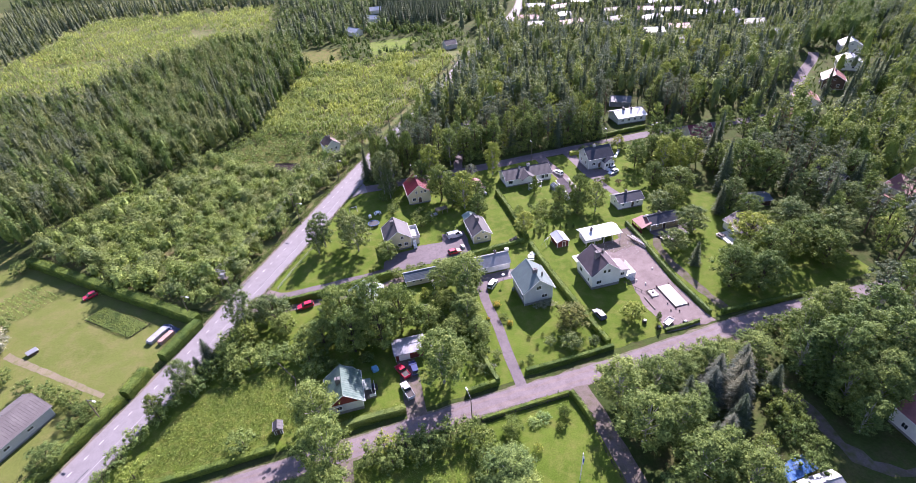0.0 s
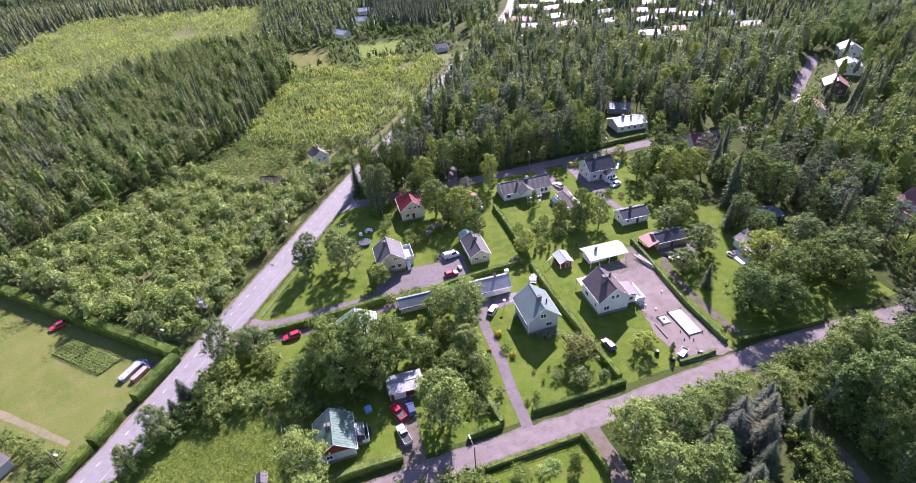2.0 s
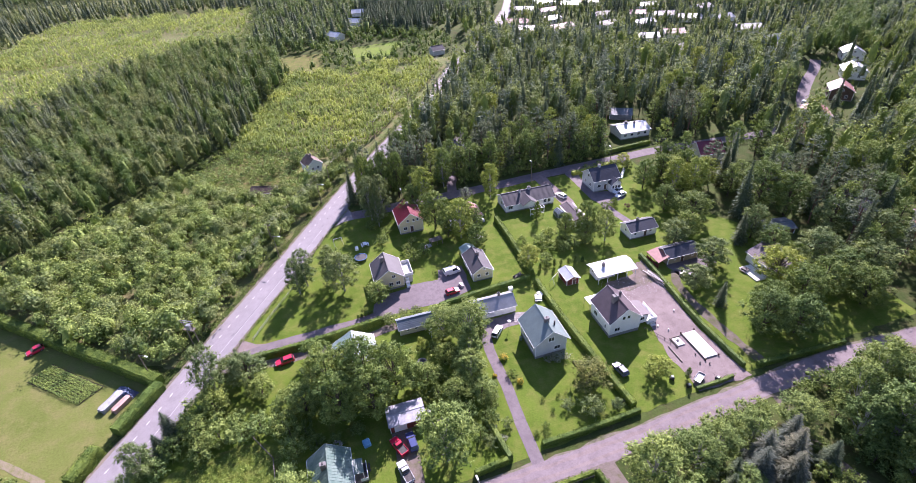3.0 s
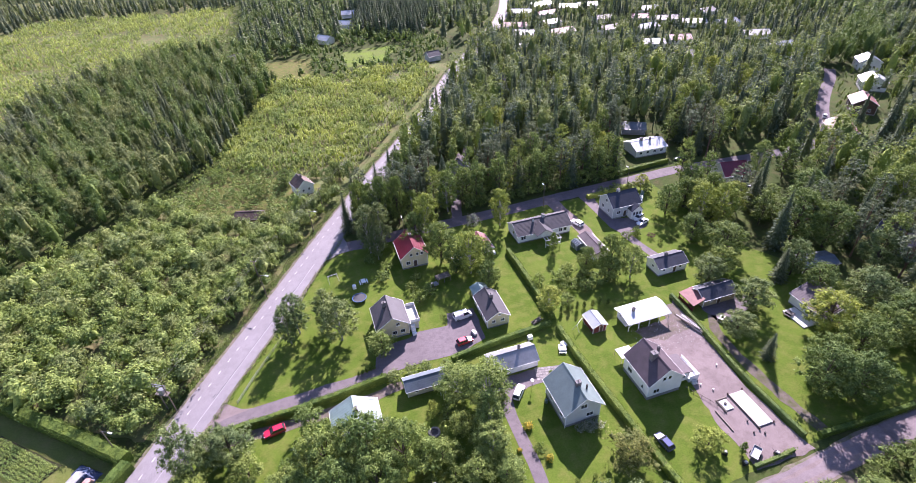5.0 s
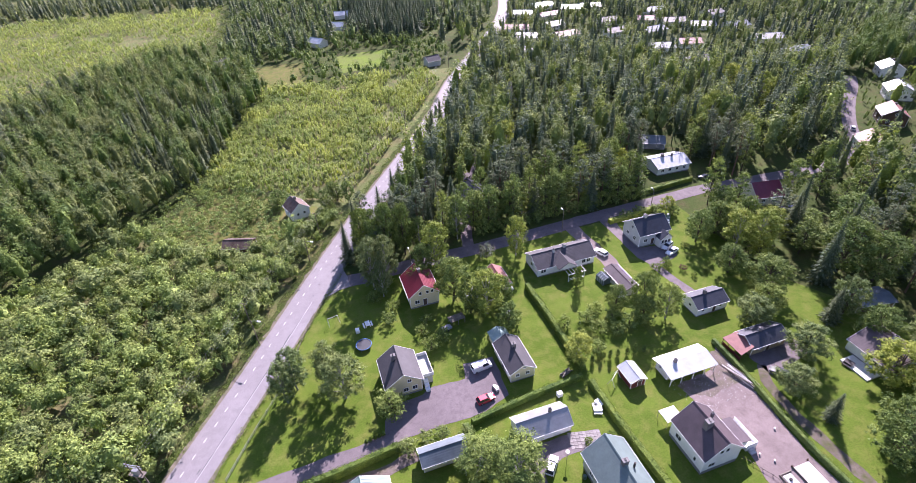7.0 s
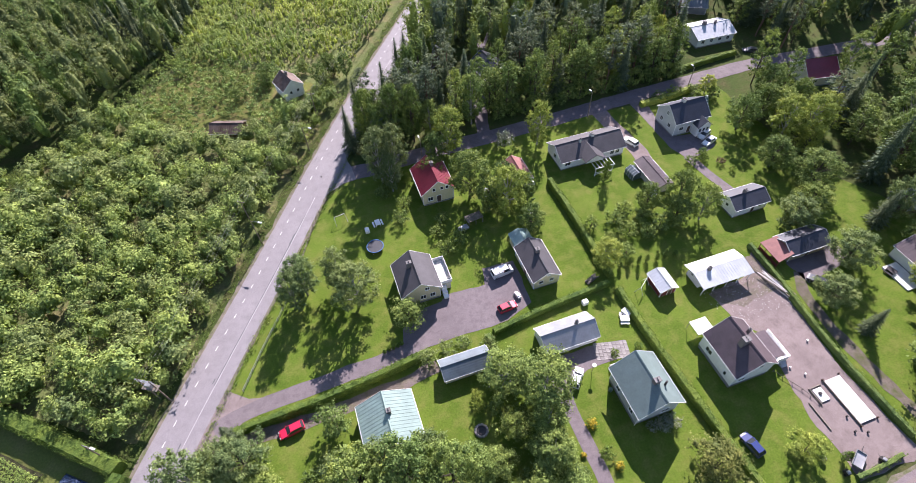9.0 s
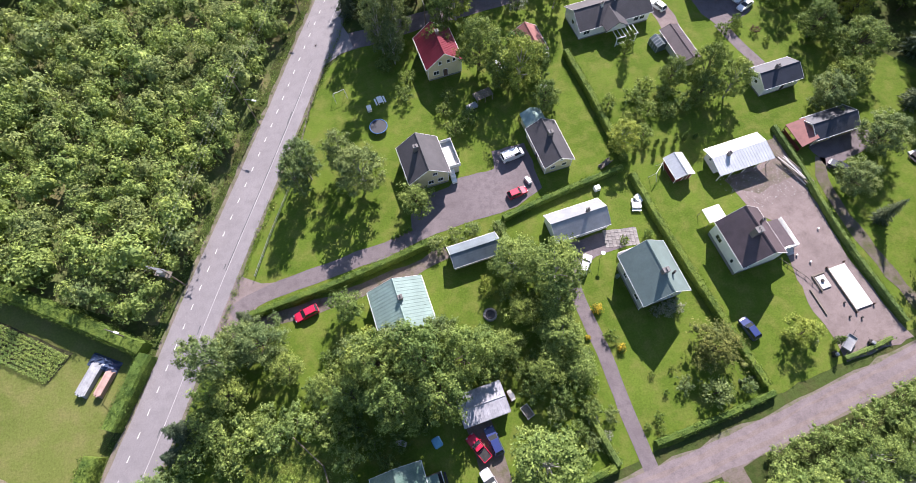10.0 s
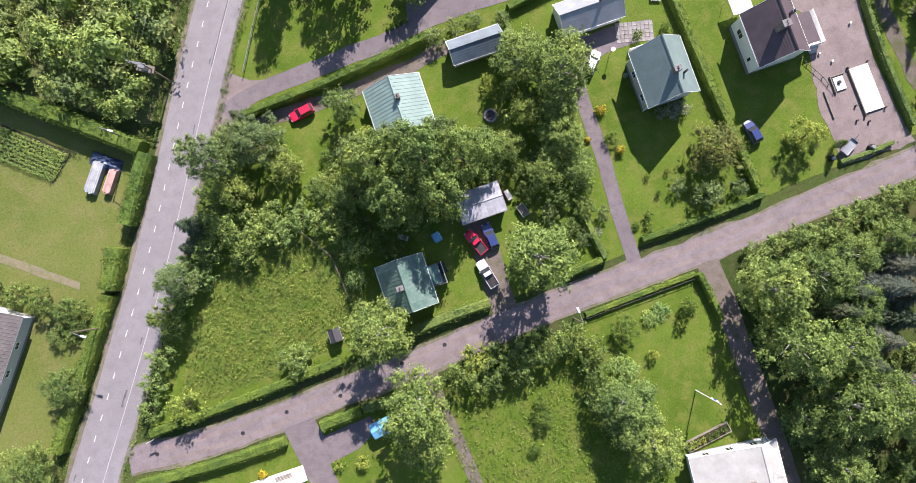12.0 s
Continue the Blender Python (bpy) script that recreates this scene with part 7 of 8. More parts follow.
FARHOUSES = [(286, 231, 10, 9, -35, "white_wall", "whiteroof", "white house with a pale roof on the far street"), (261, 208, 10, 9.5, -40, "white_wall", "whiteroof", "white gabled house with a pale roof"),
             (233, 190, 9, 10, -40, "brown_wall", "fadedred", "brown house with a faded red roof"), (201, 173, 9.5, 10, -35, "white_wall", "fadedred", "white house with a faded red roof by the street"),
             (51.3, 196.5, 8, 10, 10, "brown_wall", "blueroof", "dark house hidden among spruces"), (106.5, 283, 9, 10, 20, "grey_wall", "greyroof", "grey house among the forest trees"),
             (183, 158, 8, 8, 15, "cream_wall", "fadedred", "house with a faded red roof in the trees"), (36, 213, 7, 8, 30, "brown_wall", "greyroof", "dark cabin by the main road"),
             (158, 204, 8, 9, 10, "cream_wall", "greyroof", "cream house under tall trees"), (152, 112, 8, 9, 20, "brown_wall", "blueroof", "dark-roofed house in the garden trees")]
for x, y, w, l, rz, wall, roof, words in FARHOUSES:
    house("house", words, x, y, w, l, 4.6, 7.2, wall, roof, "sheet", rz, 0.5, None, rows_of("s", (-2, 2), 2.0) + rows_of("s", (0,), 5.0, 1.0, 1.0) + rows_of("w", (-2.4, 2.4), 2.0), [], [(0.3, 1, 7.9, 0.7, 0.7)], 0.4)
ro = random.Random(3)
for k, (x, y) in enumerate(SUBURB):
    house("house", ["suburban house with a light grey roof", "pale low suburban house with a white roof", "suburban house with a faded red roof", "suburban house with a dark grey roof", "suburban house with a light grey roof"][k % 5], x, y, ro.uniform(9, 12), ro.uniform(12, 18), 3.2, 5.0, ["white_wall", "cream_wall", "white_wall"][k % 3], ["greymetal", "paleroof", "fadedred", "greyroof", "greymetal"][k % 5], "sheet", ro.choice([60, 70, 85, 95]), 0.5, None, rows_of("s", (-2, 2), 1.8) + rows_of("w", (-3, 0, 3), 1.8), [], [], 0.3)
for k, (x, y) in enumerate(FARMS):
    house("farm_house", "distant pale farm building among trees", x, y, 8 if k < 3 else 6, 11 if k < 3 else 8, 3.4, 5.6, "white_wall" if k < 3 else "grey_wall", "whiteroof" if k < 3 else "greyroof", "sheet", 40 + 20 * k, 0.4, None, [], [], [], 0.3, category="house")
house("cottage", "old white cottage with a dark roof in the scrub", -6.5, 212.2, 6.0, 6.4, 3.9, 6.2, "white_wall", "rust", "sheet", 20, 0.35, None, rows_of("s", (-1, 1.2), 2.4, 0.9, 1.0) + rows_of("w", (0,), 2.4, 0.9, 1.0), [], [(0.3, 0.4, 7.0, 0.7, 0.6)], 0.3, category="house")
house("old_barn", "collapsing brown barn with a rusty roof", -25.3, 200.2, 5.2, 8.6, 1.6, 2.9, "brown_wall", "rust", "seam", 70, 0.3, None, [], [("w", 0, 1.6, 1.3)], [], 0.1, category="barn", white_edge=False)

house("outbuilding", "small outbuilding with a faded red roof", 42.0, 154.5, 5.0, 7.0, 2.6, 4.2, "cream_wall", "fadedred", "sheet", 0, 0.35, None, rows_of("s", (0,), 1.6, 0.8, 0.8), [], [], 0.2, category="outbuilding")


# ---------------- vehicles ----------------
def car(x, y, rz, paint_key, label, l=4.4, w=1.78, h=1.45, form="hatch", category="car"):
    """A car facing local +y: body, cabin glass, roof, bumpers, lamps and four wheels."""
    ob = thing("car" if form != "van" else "van", pose(x, y, 0.055, 0, 0, rz), label, category)
    hw, f, r = w / 2, l / 2, -l / 2
    belt = h * 0.6
    prof = {"hatch": ((r + 0.08, r + 0.5), (0.2 * l, 0.03 * l)), "sedan": ((r + 0.75, r + 1.3), (0.2 * l, 0.05 * l)), "van": ((r + 0.05, r + 0.2), (0.36 * l, 0.24 * l)), "pickup": ((-0.12 * l, -0.06 * l), (0.2 * l, 0.06 * l))}[form]
    (b0, b1), (c0, c1) = prof
    body = Build()
    secs = [(r, 0.45, belt * 0.85, 0.9), (r + 0.12, 0.25, belt * 0.97, 0.98), (0, 0.22, belt, 1.0), (c0, 0.22, belt, 1.0), (f - 0.35, 0.25, belt * 0.84, 0.97), (f, 0.4, belt * 0.62, 0.86)]
    pts = []
    for yy, z0, z1, k in secs:
        pts += [(-hw * k, yy, z0), (-hw * k * 1.02, yy, (z0 + z1) / 2), (-hw * k * 0.93, yy, z1), (hw * k * 0.93, yy, z1), (hw * k * 1.02, yy, (z0 + z1) / 2), (hw * k, yy, z0)]
    faces = [(6 * i + j, 6 * i + (j + 1) % 6, 6 * i + 6 + (j + 1) % 6, 6 * i + 6 + j) for i in range(len(secs) - 1) for j in range(6)] + [tuple(range(5, -1, -1)), tuple(range(6 * len(secs) - 6, 6 * len(secs)))]
    body.add(pts, faces)
    part("body", body, paint_key, ob)
    lo, hi = [(-hw * 0.9, b0), (hw * 0.9, b0), (hw * 0.9, c0), (-hw * 0.9, c0)], [(-hw * 0.72, b1), (hw * 0.72, b1), (hw * 0.72, c1), (-hw * 0.72, c1)]
    cabin = Build().add([(*p, belt - 0.02) for p in lo] + [(*p, h - 0.06) for p in hi], [(0, 1, 5, 4), (1, 2, 6, 5), (2, 3, 7, 6), (3, 0, 4, 7), (4, 5, 6, 7)])
    part("cabin_glass", cabin, "glass", ob)
    part("roof", Build().bevel_box(-hw * 0.74, hw * 0.74, b1 - 0.04, c1 + 0.04, h - 0.08, h, 0.05), paint_key, ob)
    if form == "van":
        part("side_panel", Build().box(-hw * 0.93, -hw * 0.83, b0, 0.0, belt - 0.02, h - 0.1), paint_key, ob)
        part("side_panel", Build().box(hw * 0.83, hw * 0.93, b0, 0.0, belt - 0.02, h - 0.1), paint_key, ob)
    if form == "pickup":
        part("cargo_bed", Build().box(-hw * 0.95, -hw * 0.85, r + 0.1, b0 - 0.05, belt * 0.9, belt + 0.12).box(hw * 0.85, hw * 0.95, r + 0.1, b0 - 0.05, belt * 0.9, belt + 0.12).box(-hw * 0.9, hw * 0.9, r + 0.05, r + 0.15, belt * 0.8, belt + 0.12), paint_key, ob)
        part("bed_floor", Build().box(-hw * 0.85, hw * 0.85, r + 0.15, b0 - 0.05, belt * 0.9, belt + 0.01), "iron", ob)
    else:
        for s in (-1, 1):
            for a, b in (((s * hw * 0.9, c0), (s * hw * 0.73, c1)), ((s * hw * 0.9, b0), (s * hw * 0.73, b1)), ((s * hw * 0.9, (b0 + c0) / 2), (s * hw * 0.73, (b1 + c1) / 2))):
                part("pillar", Build().tube([(a[0], a[1], belt), (b[0], b[1], h - 0.06)], [0.045, 0.04], 5), paint_key, ob)
    for s in (-1, 1):
        part("headlight", Build().bevel_box(s * hw * 0.62 - 0.17, s * hw * 0.62 + 0.17, f - 0.2, f + 0.005, belt * 0.62 - 0.02, belt * 0.62 + 0.12, 0.03), "galv", ob)
        part("tail_light", Build().box(s * hw * 0.72 - 0.12, s * hw * 0.72 + 0.12, r - 0.01, r + 0.08, belt * 0.6, belt * 0.82), "redroof", ob)
        part("mirror", Build().bevel_box(s * hw * 1.08 - 0.08, s * hw * 1.08 + 0.08, c0 - 0.25, c0 - 0.12, belt - 0.02, belt + 0.12, 0.02), paint_key, ob)
        for yy in (f - 0.85, r + 0.8):
            wh = part("wheel", Build().tube([(s * (hw - 0.2), yy, 0.31), (s * (hw + 0.01), yy, 0.31)], [0.31, 0.31], 14), "rubber", ob)
            part("rim", Build().tube([(s * (hw - 0.01), yy, 0.31), (s * (hw + 0.025), yy, 0.31)], [0.2, 0.17], 10), "rim", wh)
    return ob


car(-19.8, 109.8, 99, "car_red", "red hatchback parked on the grass", 4.5)
car(31.3, 101.6, -42, "car_white", "white estate car on the paved yard", 4.3)
car(27.5, 128.5, -84, "car_white", "white panel van in the gravel yard", 4.9, 1.9, 1.95, "van", "van")
car(25.2, 120.0, -84, "car_red", "small red car in the gravel yard", 4.1, 1.7, 1.45)
car(1.9, 72.6, 13, "car_silver", "silver-white pickup truck on the earth drive", 5.2, 1.85, 1.7, "pickup", "pickup")
car(1.8, 78.4, 22, "car_red", "red pickup truck on the earth drive", 4.8, 1.8, 1.65, "pickup", "pickup")
car(4.5, 78.6, 5, "car_blue", "dark blue estate car beside the garage", 4.6)
car(53.1, 81.0, 8, "car_blue", "dark blue hatchback by the hedge", 4.2)
car(75.2, 155.8, 20, "car_white", "white estate car by the bungalow", 4.4)
car(94.6, 151.3, 115, "car_white", "white car parked before the grey house", 4.4)
car(94.2, 148.6, 110, "car_white", "white sedan on the grey drive", 4.6, form="sedan")
car(33.2, 151.2, 20, "car_white", "white car behind the birch", 4.3)
car(35.4, 153.2, 15, "car_silver", "pale car behind the birch", 4.3)
car(87.6, 103.6, 30, "car_dark", "dark car under the tree", 4.3)
car(141.9, 153.8, 60, "car_blue", "blue car on the shaded yard", 4.4)
car(214, 190.5, -50, "car_white", "white car on the far street", 4.4)
car(132.5, 180.5, 60, "car_dark", "dark car by the white bungalow", 4.4)
car(-81.3, 135.6, 120, "car_red", "red car at the edge of the field", 4.0)


# ---------------- outdoor things ----------------
def lamp_post(x, y, rz, h=8.0, arm=1.9, wood=True):
    ob = thing("street_lamp", pose(x, y, 0, 0, 0, rz), "street lamp on a tall pole with a long arm", "street lamp", "street lamps")
    part("pole", Build().cyl(0, 0, -0.2, h, 0.13, 8, 0.09), "pole" if wood else "galv", ob)
    part("arm", Build().tube([(0, 0, h - 0.25), (arm * 0.6, 0, h + 0.1), (arm, 0, h + 0.2)], [0.05, 0.045, 0.04], 6), "galv", ob)
    part("lamp_head", Build().bevel_box(arm - 0.1, arm + 0.85, -0.16, 0.16, h + 0.1, h + 0.3, 0.05), "trim", ob)


lamp_post(-64.2, 85.3, -33)
lamp_post(-50.4, 115.6, -35)
lamp_post(13.5, 60.6, 95)
lamp_post(-20.6, 155.2, -35)
lamp_post(21.7, 168.6, 90, 7.0, 1.2)
lamp_post(70.0, 169.6, 95, 8.0, 0.6)
lamp_post(-5.4, 183.6, -35)
lamp_post(103, 170.8, 90, 7.0, 0.8)


def wire_pole(x, y, rz):
    ob = thing("power_pole", pose(x, y, 0, 0, 0, rz), "wooden power pole with a crossarm", "power pole", "power poles")
    part("pole", Build().cyl(0, 0, -0.2, 9.0, 0.14, 8, 0.1), "pole", ob)
    part("crossarm", Build().box(-0.9, 0.9, -0.06, 0.06, 8.6, 8.72), "pole", ob)
    for k in (-0.8, 0, 0.8):
        part("insulator", Build().cyl(k, 0, 8.72, 8.9, 0.05, 6), "trim", ob)


line_poles = []
for s in (175, 216, 258, 300, 344, 390):
    p, n = along(s)
    q = p - n * 7.2
    line_poles.append(q)
    wire_pole(q.x, q.y, math.degrees(math.atan2(n.y, n.x)))
tf = thing("transformer_platform", pose(-41.2, 123.6, 0, 0, 0, -30), "two-legged wooden pole carrying an electric transformer", "transformer")
for s in (-1.1, 1.1):
    part("pole", Build().cyl(s, 0, -0.2, 8.6, 0.14, 8, 0.11), "pole", tf)
part("platform", Build().box(-1.5, 1.5, -0.6, 0.6, 5.6, 5.75), "wood", tf)
part("transformer", Build().bevel_box(-0.6, 0.6, -0.4, 0.4, 5.75, 7.0, 0.08), "galv", tf)
for z in (7.6, 8.3):
    part("crossarm", Build().box(-1.7, 1.7, -0.07, 0.07, z, z + 0.14), "galv", tf)
part("brace", Build().tube([(-1.1, 0, 4.0), (1.1, 0, 5.6)], [0.05, 0.05], 5), "pole", tf)
for k in (-1, 0, 1):
    ob = Build()
    chain = [Vector((-42.0, 122.9)), *line_poles]
    for a, b in zip(chain, chain[1:]):
        nn = Vector(((b - a).y, -(b - a).x)).normalized()
        ob.tube([(*(a.lerp(b, t) + nn * 0.8 * k), 8.9 - 3.2 * t * (1 - t)) for t in np.linspace(0, 1, 9)], [0.009] * 9, 3)
    single("power_line", ob, "wire", "thin sagging overhead power wire", "wire", "power wires")

fp = thing("flagpole", pose(29.0, 42.5, 0), "white flagpole with a blue pennant on the lawn", "flagpole")
part("pole", Build().cyl(0, 0, 0, 8.6, 0.1, 8, 0.07), "trim", fp)
part("knob", Build().cyl(0, 0, 8.6, 8.8, 0.11, 8), "trim", fp)
part("pennant", Build().prism([(0.08, 5.4), (0.34, 5.0), (0.3, 7.6), (0.08, 7.9)], "y", -0.03, 0.03), "slab", fp)
part("pennant_stripe", Build().prism([(0.075, 6.0), (0.33, 5.8), (0.345, 6.9), (0.075, 7.1)], "y", -0.036, 0.036), "pennant_blue", fp)


# timber stacks by the field hedge
for x, y, w, l, mat, words, nm in [(-57.9, 110.8, 2.0, 6.0, "greyboard", "stack of pale grey boards", "board_stack"), (-55.5, 109.2, 1.4, 4.6, "pinkboard", "stack of pinkish boards", "board_stack")]:
    sb = thing(nm, pose(x, y, 0, 0, 0, -36), words + " on the grass by the hedge", "timber")
    for z in range(4):
        for k in range(6):
            part("board", Build().box(-w / 2 + w * k / 6, -w / 2 + w * (k + 0.9) / 6, -l / 2 + 0.1 * ((k * 7 + z * 3) % 5), l / 2 - 0.1 * ((k * 3 + z) % 4), 0.1 + 0.25 * z, 0.32 + 0.25 * z), mat, sb)
tb = thing("covered_pile", pose(-55.6, 113.0, 0, 0, 0, -38), "pile under a crumpled dark blue tarpaulin", "pile")
rb = np.random.default_rng(5)
gx, gy = np.meshgrid(np.linspace(-3, 3, 16), np.linspace(-1.2, 1.2, 9))
gz = np.where((abs(gx) > 2.9) | (abs(gy) > 1.15), 0.02, 0.85 - 0.08 * gx ** 2 + 0.16 * rb.normal(size=gx.shape))
part("tarpaulin", Build().add(np.stack([gx.ravel(), gy.ravel(), np.maximum(gz, 0.02).ravel()], 1), [(j * 16 + i, j * 16 + i + 1, j * 16 + i + 17, j * 16 + i + 16) for j in range(8) for i in range(15)]), "darktarp", tb)
bx = thing("bee_hive", pose(-89.1, 115.1, 0, 0, 0, 40), "dark low box with a grey lid on the field", "box")
part("box", Build().box(-1.1, 1.1, -0.8, 0.8, 0, 0.7), "brown_wall", bx)
part("lid", Build().bevel_box(-1.3, 1.3, -1.0, 1.0, 0.7, 0.85, 0.04), "greymetal", bx)

# building plot
fs = thing("foundation_slab", pose(74.4, 81.8, 0), "long white foundation slab on the gravel plot", "slab")
part("slab", Build().bevel_box(-1.7, 1.7, -4.1, 4.1, 0.0, 0.35, 0.03), "slab", fs)
part("edge_board", Build().box(-1.86, -1.72, -4.3, 4.3, 0, 0.42), "wood", fs)
for x, y in ((1.9, -4.2), (-1.9, -4.5), (-1.8, 4.4), (1.9, 4.4)):
    part("formwork_stake", Build().box(x - 0.12, x + 0.12, y - 0.12, y + 0.12, 0, 0.55), "brown_wall", fs)
f2 = thing("small_foundation", pose(70.4, 84.1, 0), "small white concrete pad in a timber form", "slab")
part("pad", Build().bevel_box(-0.9, 0.9, -1.2, 1.2, 0, 0.3, 0.03), "slab", f2)
part("form", Build().box(-1.3, -1.15, -1.6, 1.6, 0, 0.35).box(-1.15, 1.4, 1.45, 1.6, 0, 0.35), "wood", f2)
part("well_ring", Build().cyl(-0.1, 0.2, 0.3, 0.55, 0.3, 12), "iron", f2)
single("timber_beam", Build().bevel_box(-0.14, 0.14, -2.5, 2.5, 0, 0.25, 0.03), "wood", "long pale timber beam on the gravel", "timber", m=pose(67.4, 81.1, 0.05))
for x, y in [(71.6, 79.5), (72.8, 76.2), (70.6, 88.2), (69, 90.2), (75.9, 93.5), (70.9, 77)]:
    single("bucket", Build().tube([(0, 0, 0), (0, 0, 0.4)], [0.14, 0.18], 12), "trim" if y > 85 else "iron", "small upright bucket on the gravel plot", "bucket", "buckets", m=pose(x, y, 0.05))
tr = thing("trailer", pose(67.6, 73.2, 0.05, 0, 0, -60), "small flat trailer with a grey load bed", "trailer")
part("bed", Build().box(-0.75, 0.75, -1.5, 1.5, 0.5, 0.6), "galv", tr)
for a in ((-0.75, -0.7, -1.5, 1.5), (0.7, 0.75, -1.5, 1.5), (-0.7, 0.7, -1.5, -1.45), (-0.7, 0.7, 1.45, 1.5)):
    part("side_board", Build().box(*a, 0.6, 0.9), "galv", tr)
part("drawbar", Build().tube([(0, 1.5, 0.5), (0, 2.9, 0.45)], [0.05, 0.05], 6), "iron", tr)
for s in (-1, 1):
    part("wheel", Build().tube([(s * 0.78, -0.1, 0.3), (s * 0.95, -0.1, 0.3)], [0.3, 0.3], 12), "rubber", tr)
for x, y, rz in ((71.3, 72.0, 20), (62.2, 75.3, 70), (64.4, 72.4, 0)):
    mm = thing("garden_machine", pose(x, y, 0.04, 0, 0, rz), "small dark garden machine beside the drive", "machine", "garden machines")
    part("housing", Build().bevel_box(-0.4, 0.4, -0.6, 0.4, 0.2, 0.75, 0.1), "iron", mm)
    part("hood", Build().bevel_box(-0.3, 0.3, -0.5, 0.1, 0.75, 1.0, 0.08), "galv", mm)
    part("handle", Build().tube([(0, 0.4, 0.6), (0, 1.0, 1.0)], [0.03, 0.03], 5), "iron", mm)
    for s in (-0.42, 0.42):
        part("wheel", Build().tube([(s, -0.3, 0.22), (s * 1.25, -0.3, 0.22)], [0.22, 0.22], 10), "rubber", mm)
pl = thing("plank_pile", pose(79.0, 106.5, 0.05, 0, 0, 14), "long heap of grey planks along the hedge", "timber")
rk = random.Random(9)
for k in range(16):
    part("plank", Build().box(-0.1, 0.1, -3.2, 3.2, 0, 0.09, Matrix.Translation((rk.uniform(-0.8, 0.8), rk.uniform(-1.5, 1.5), 0.05 + 0.05 * k)) @ Matrix.Rotation(radians(rk.uniform(-6, 6)), 4, "Z")), "concrete" if k % 2 else "wood", pl)
rs = np.random.default_rng(31)
stones = Build()
for k in range(300):
    x, y = rs.uniform(64, 80), rs.uniform(101, 110)
    if x < 67 and y < 105:
        continue
    s = rs.uniform(0.03, 0.11)
    stones.tube([(x, y, 0.03), (x + s * 0.3, y, 0.03 + s)], [s, s * 0.5], 5)
single("rubble", stones, "concrete", "scattered pale grey rubble stones", "rubble", kind="stuff")

# gardens
def fence_line(points, h, label, rails=2, step=2.0, mat="wood"):
    ob = thing("fence", pose(0, 0, 0), label, "fence")
    for a, b in zip(points, points[1:]):
        a, b = Vector(a), Vector(b)
        n = max(1, round((b - a).length / step))
        for k in range(n + 1):
            q = a.lerp(b, k / n)
            part("post", Build().box(q.x - 0.05, q.x + 0.05, q.y - 0.05, q.y + 0.05, -0.05, h), mat, ob)
        for r in range(rails):
            z = h * (r + 0.75) / rails
            part("rail", Build().tube([(*a, z), (*b, z)], [0.05, 0.05], 4), mat, ob)


fence_line([(-27.4, 120.2), (-23.3, 127.4), (-17, 137.5)], 1.0, "grey rail fence along the lawn edge", 2, 2.2, "galv")
fence_line([(-12.6, 147.5), (-6.8, 160.6)], 0.9, "thin wooden garden fence rail", 2, 2.4)
fence_line([(-28, 92.5), (-22.6, 84), (-22, 76)], 1.1, "old wooden fence by the meadow", 2, 2.4)
fence_line([(36.4, 51), (36.2, 44), (36.6, 38)], 1.1, "dark wire fence beside the lane", 2, 2.5, "iron")
fence_line([(15.5, 59.9), (35, 60.4)], 1.0, "dark low fence behind the hedge", 2, 2.5, "iron")
fence_line([(65.6, 90.6), (68, 86), (69, 83)], 0.6, "low rough fence on the plot", 1, 1.5)
tpl = thing("trampoline", pose(3.5, 144.8, 0), "round trampoline with a dark mat on the lawn", "trampoline")
part("mat", Build().cyl(0, 0, 0.82, 0.86, 1.75, 28), "darknet", tpl)
part("ring", Build().tube([(1.85 * math.cos(a), 1.85 * math.sin(a), 0.85) for a in np.linspace(0, 2 * math.pi, 29)], [0.1] * 29, 6), "tarp", tpl)
for k in range(6):
    a = k * math.pi / 3
    part("leg", Build().cyl(1.8 * math.cos(a), 1.8 * math.sin(a), 0, 0.8, 0.04, 6), "galv", tpl)


def swing_set(x, y, rz, w=3.0):
    ob = thing("swing_frame", pose(x, y, 0, 0, 0, rz), "pale garden swing frame on the lawn", "swing")
    part("top_bar", Build().tube([(-w / 2, 0, 2.1), (w / 2, 0, 2.1)], [0.05, 0.05], 6), "trim", ob)
    for s in (-1, 1):
        for t in (-1, 1):
            part("leg", Build().tube([(s * w / 2, 0, 2.1), (s * (w / 2 + 0.1), t * 0.9, 0)], [0.05, 0.05], 6), "trim", ob)


swing_set(-2.3, 155.7, 10, 2.6)
swing_set(53.2, 114.8, 35, 3.0)


def seat_set(x, y, rz, label, mat="trim"):
    ob = thing("garden_table", pose(x, y, 0, 0, 0, rz), label, "garden furniture")
    part("tabletop", Build().bevel_box(-0.6, 0.6, -0.9, 0.9, 0.7, 0.76, 0.02), mat, ob)
    for s in (-0.5, 0.5):
        part("leg", Build().box(s - 0.05, s + 0.05, -0.8, 0.8, 0, 0.7), mat, ob)
    for s in (-1.0, 1.0):
        part("bench", Build().box(s - 0.18, s + 0.18, -0.9, 0.9, 0.38, 0.44).box(s - 0.15, s + 0.15, -0.7, -0.6, 0, 0.38).box(s - 0.15, s + 0.15, 0.6, 0.7, 0, 0.38), mat, ob)


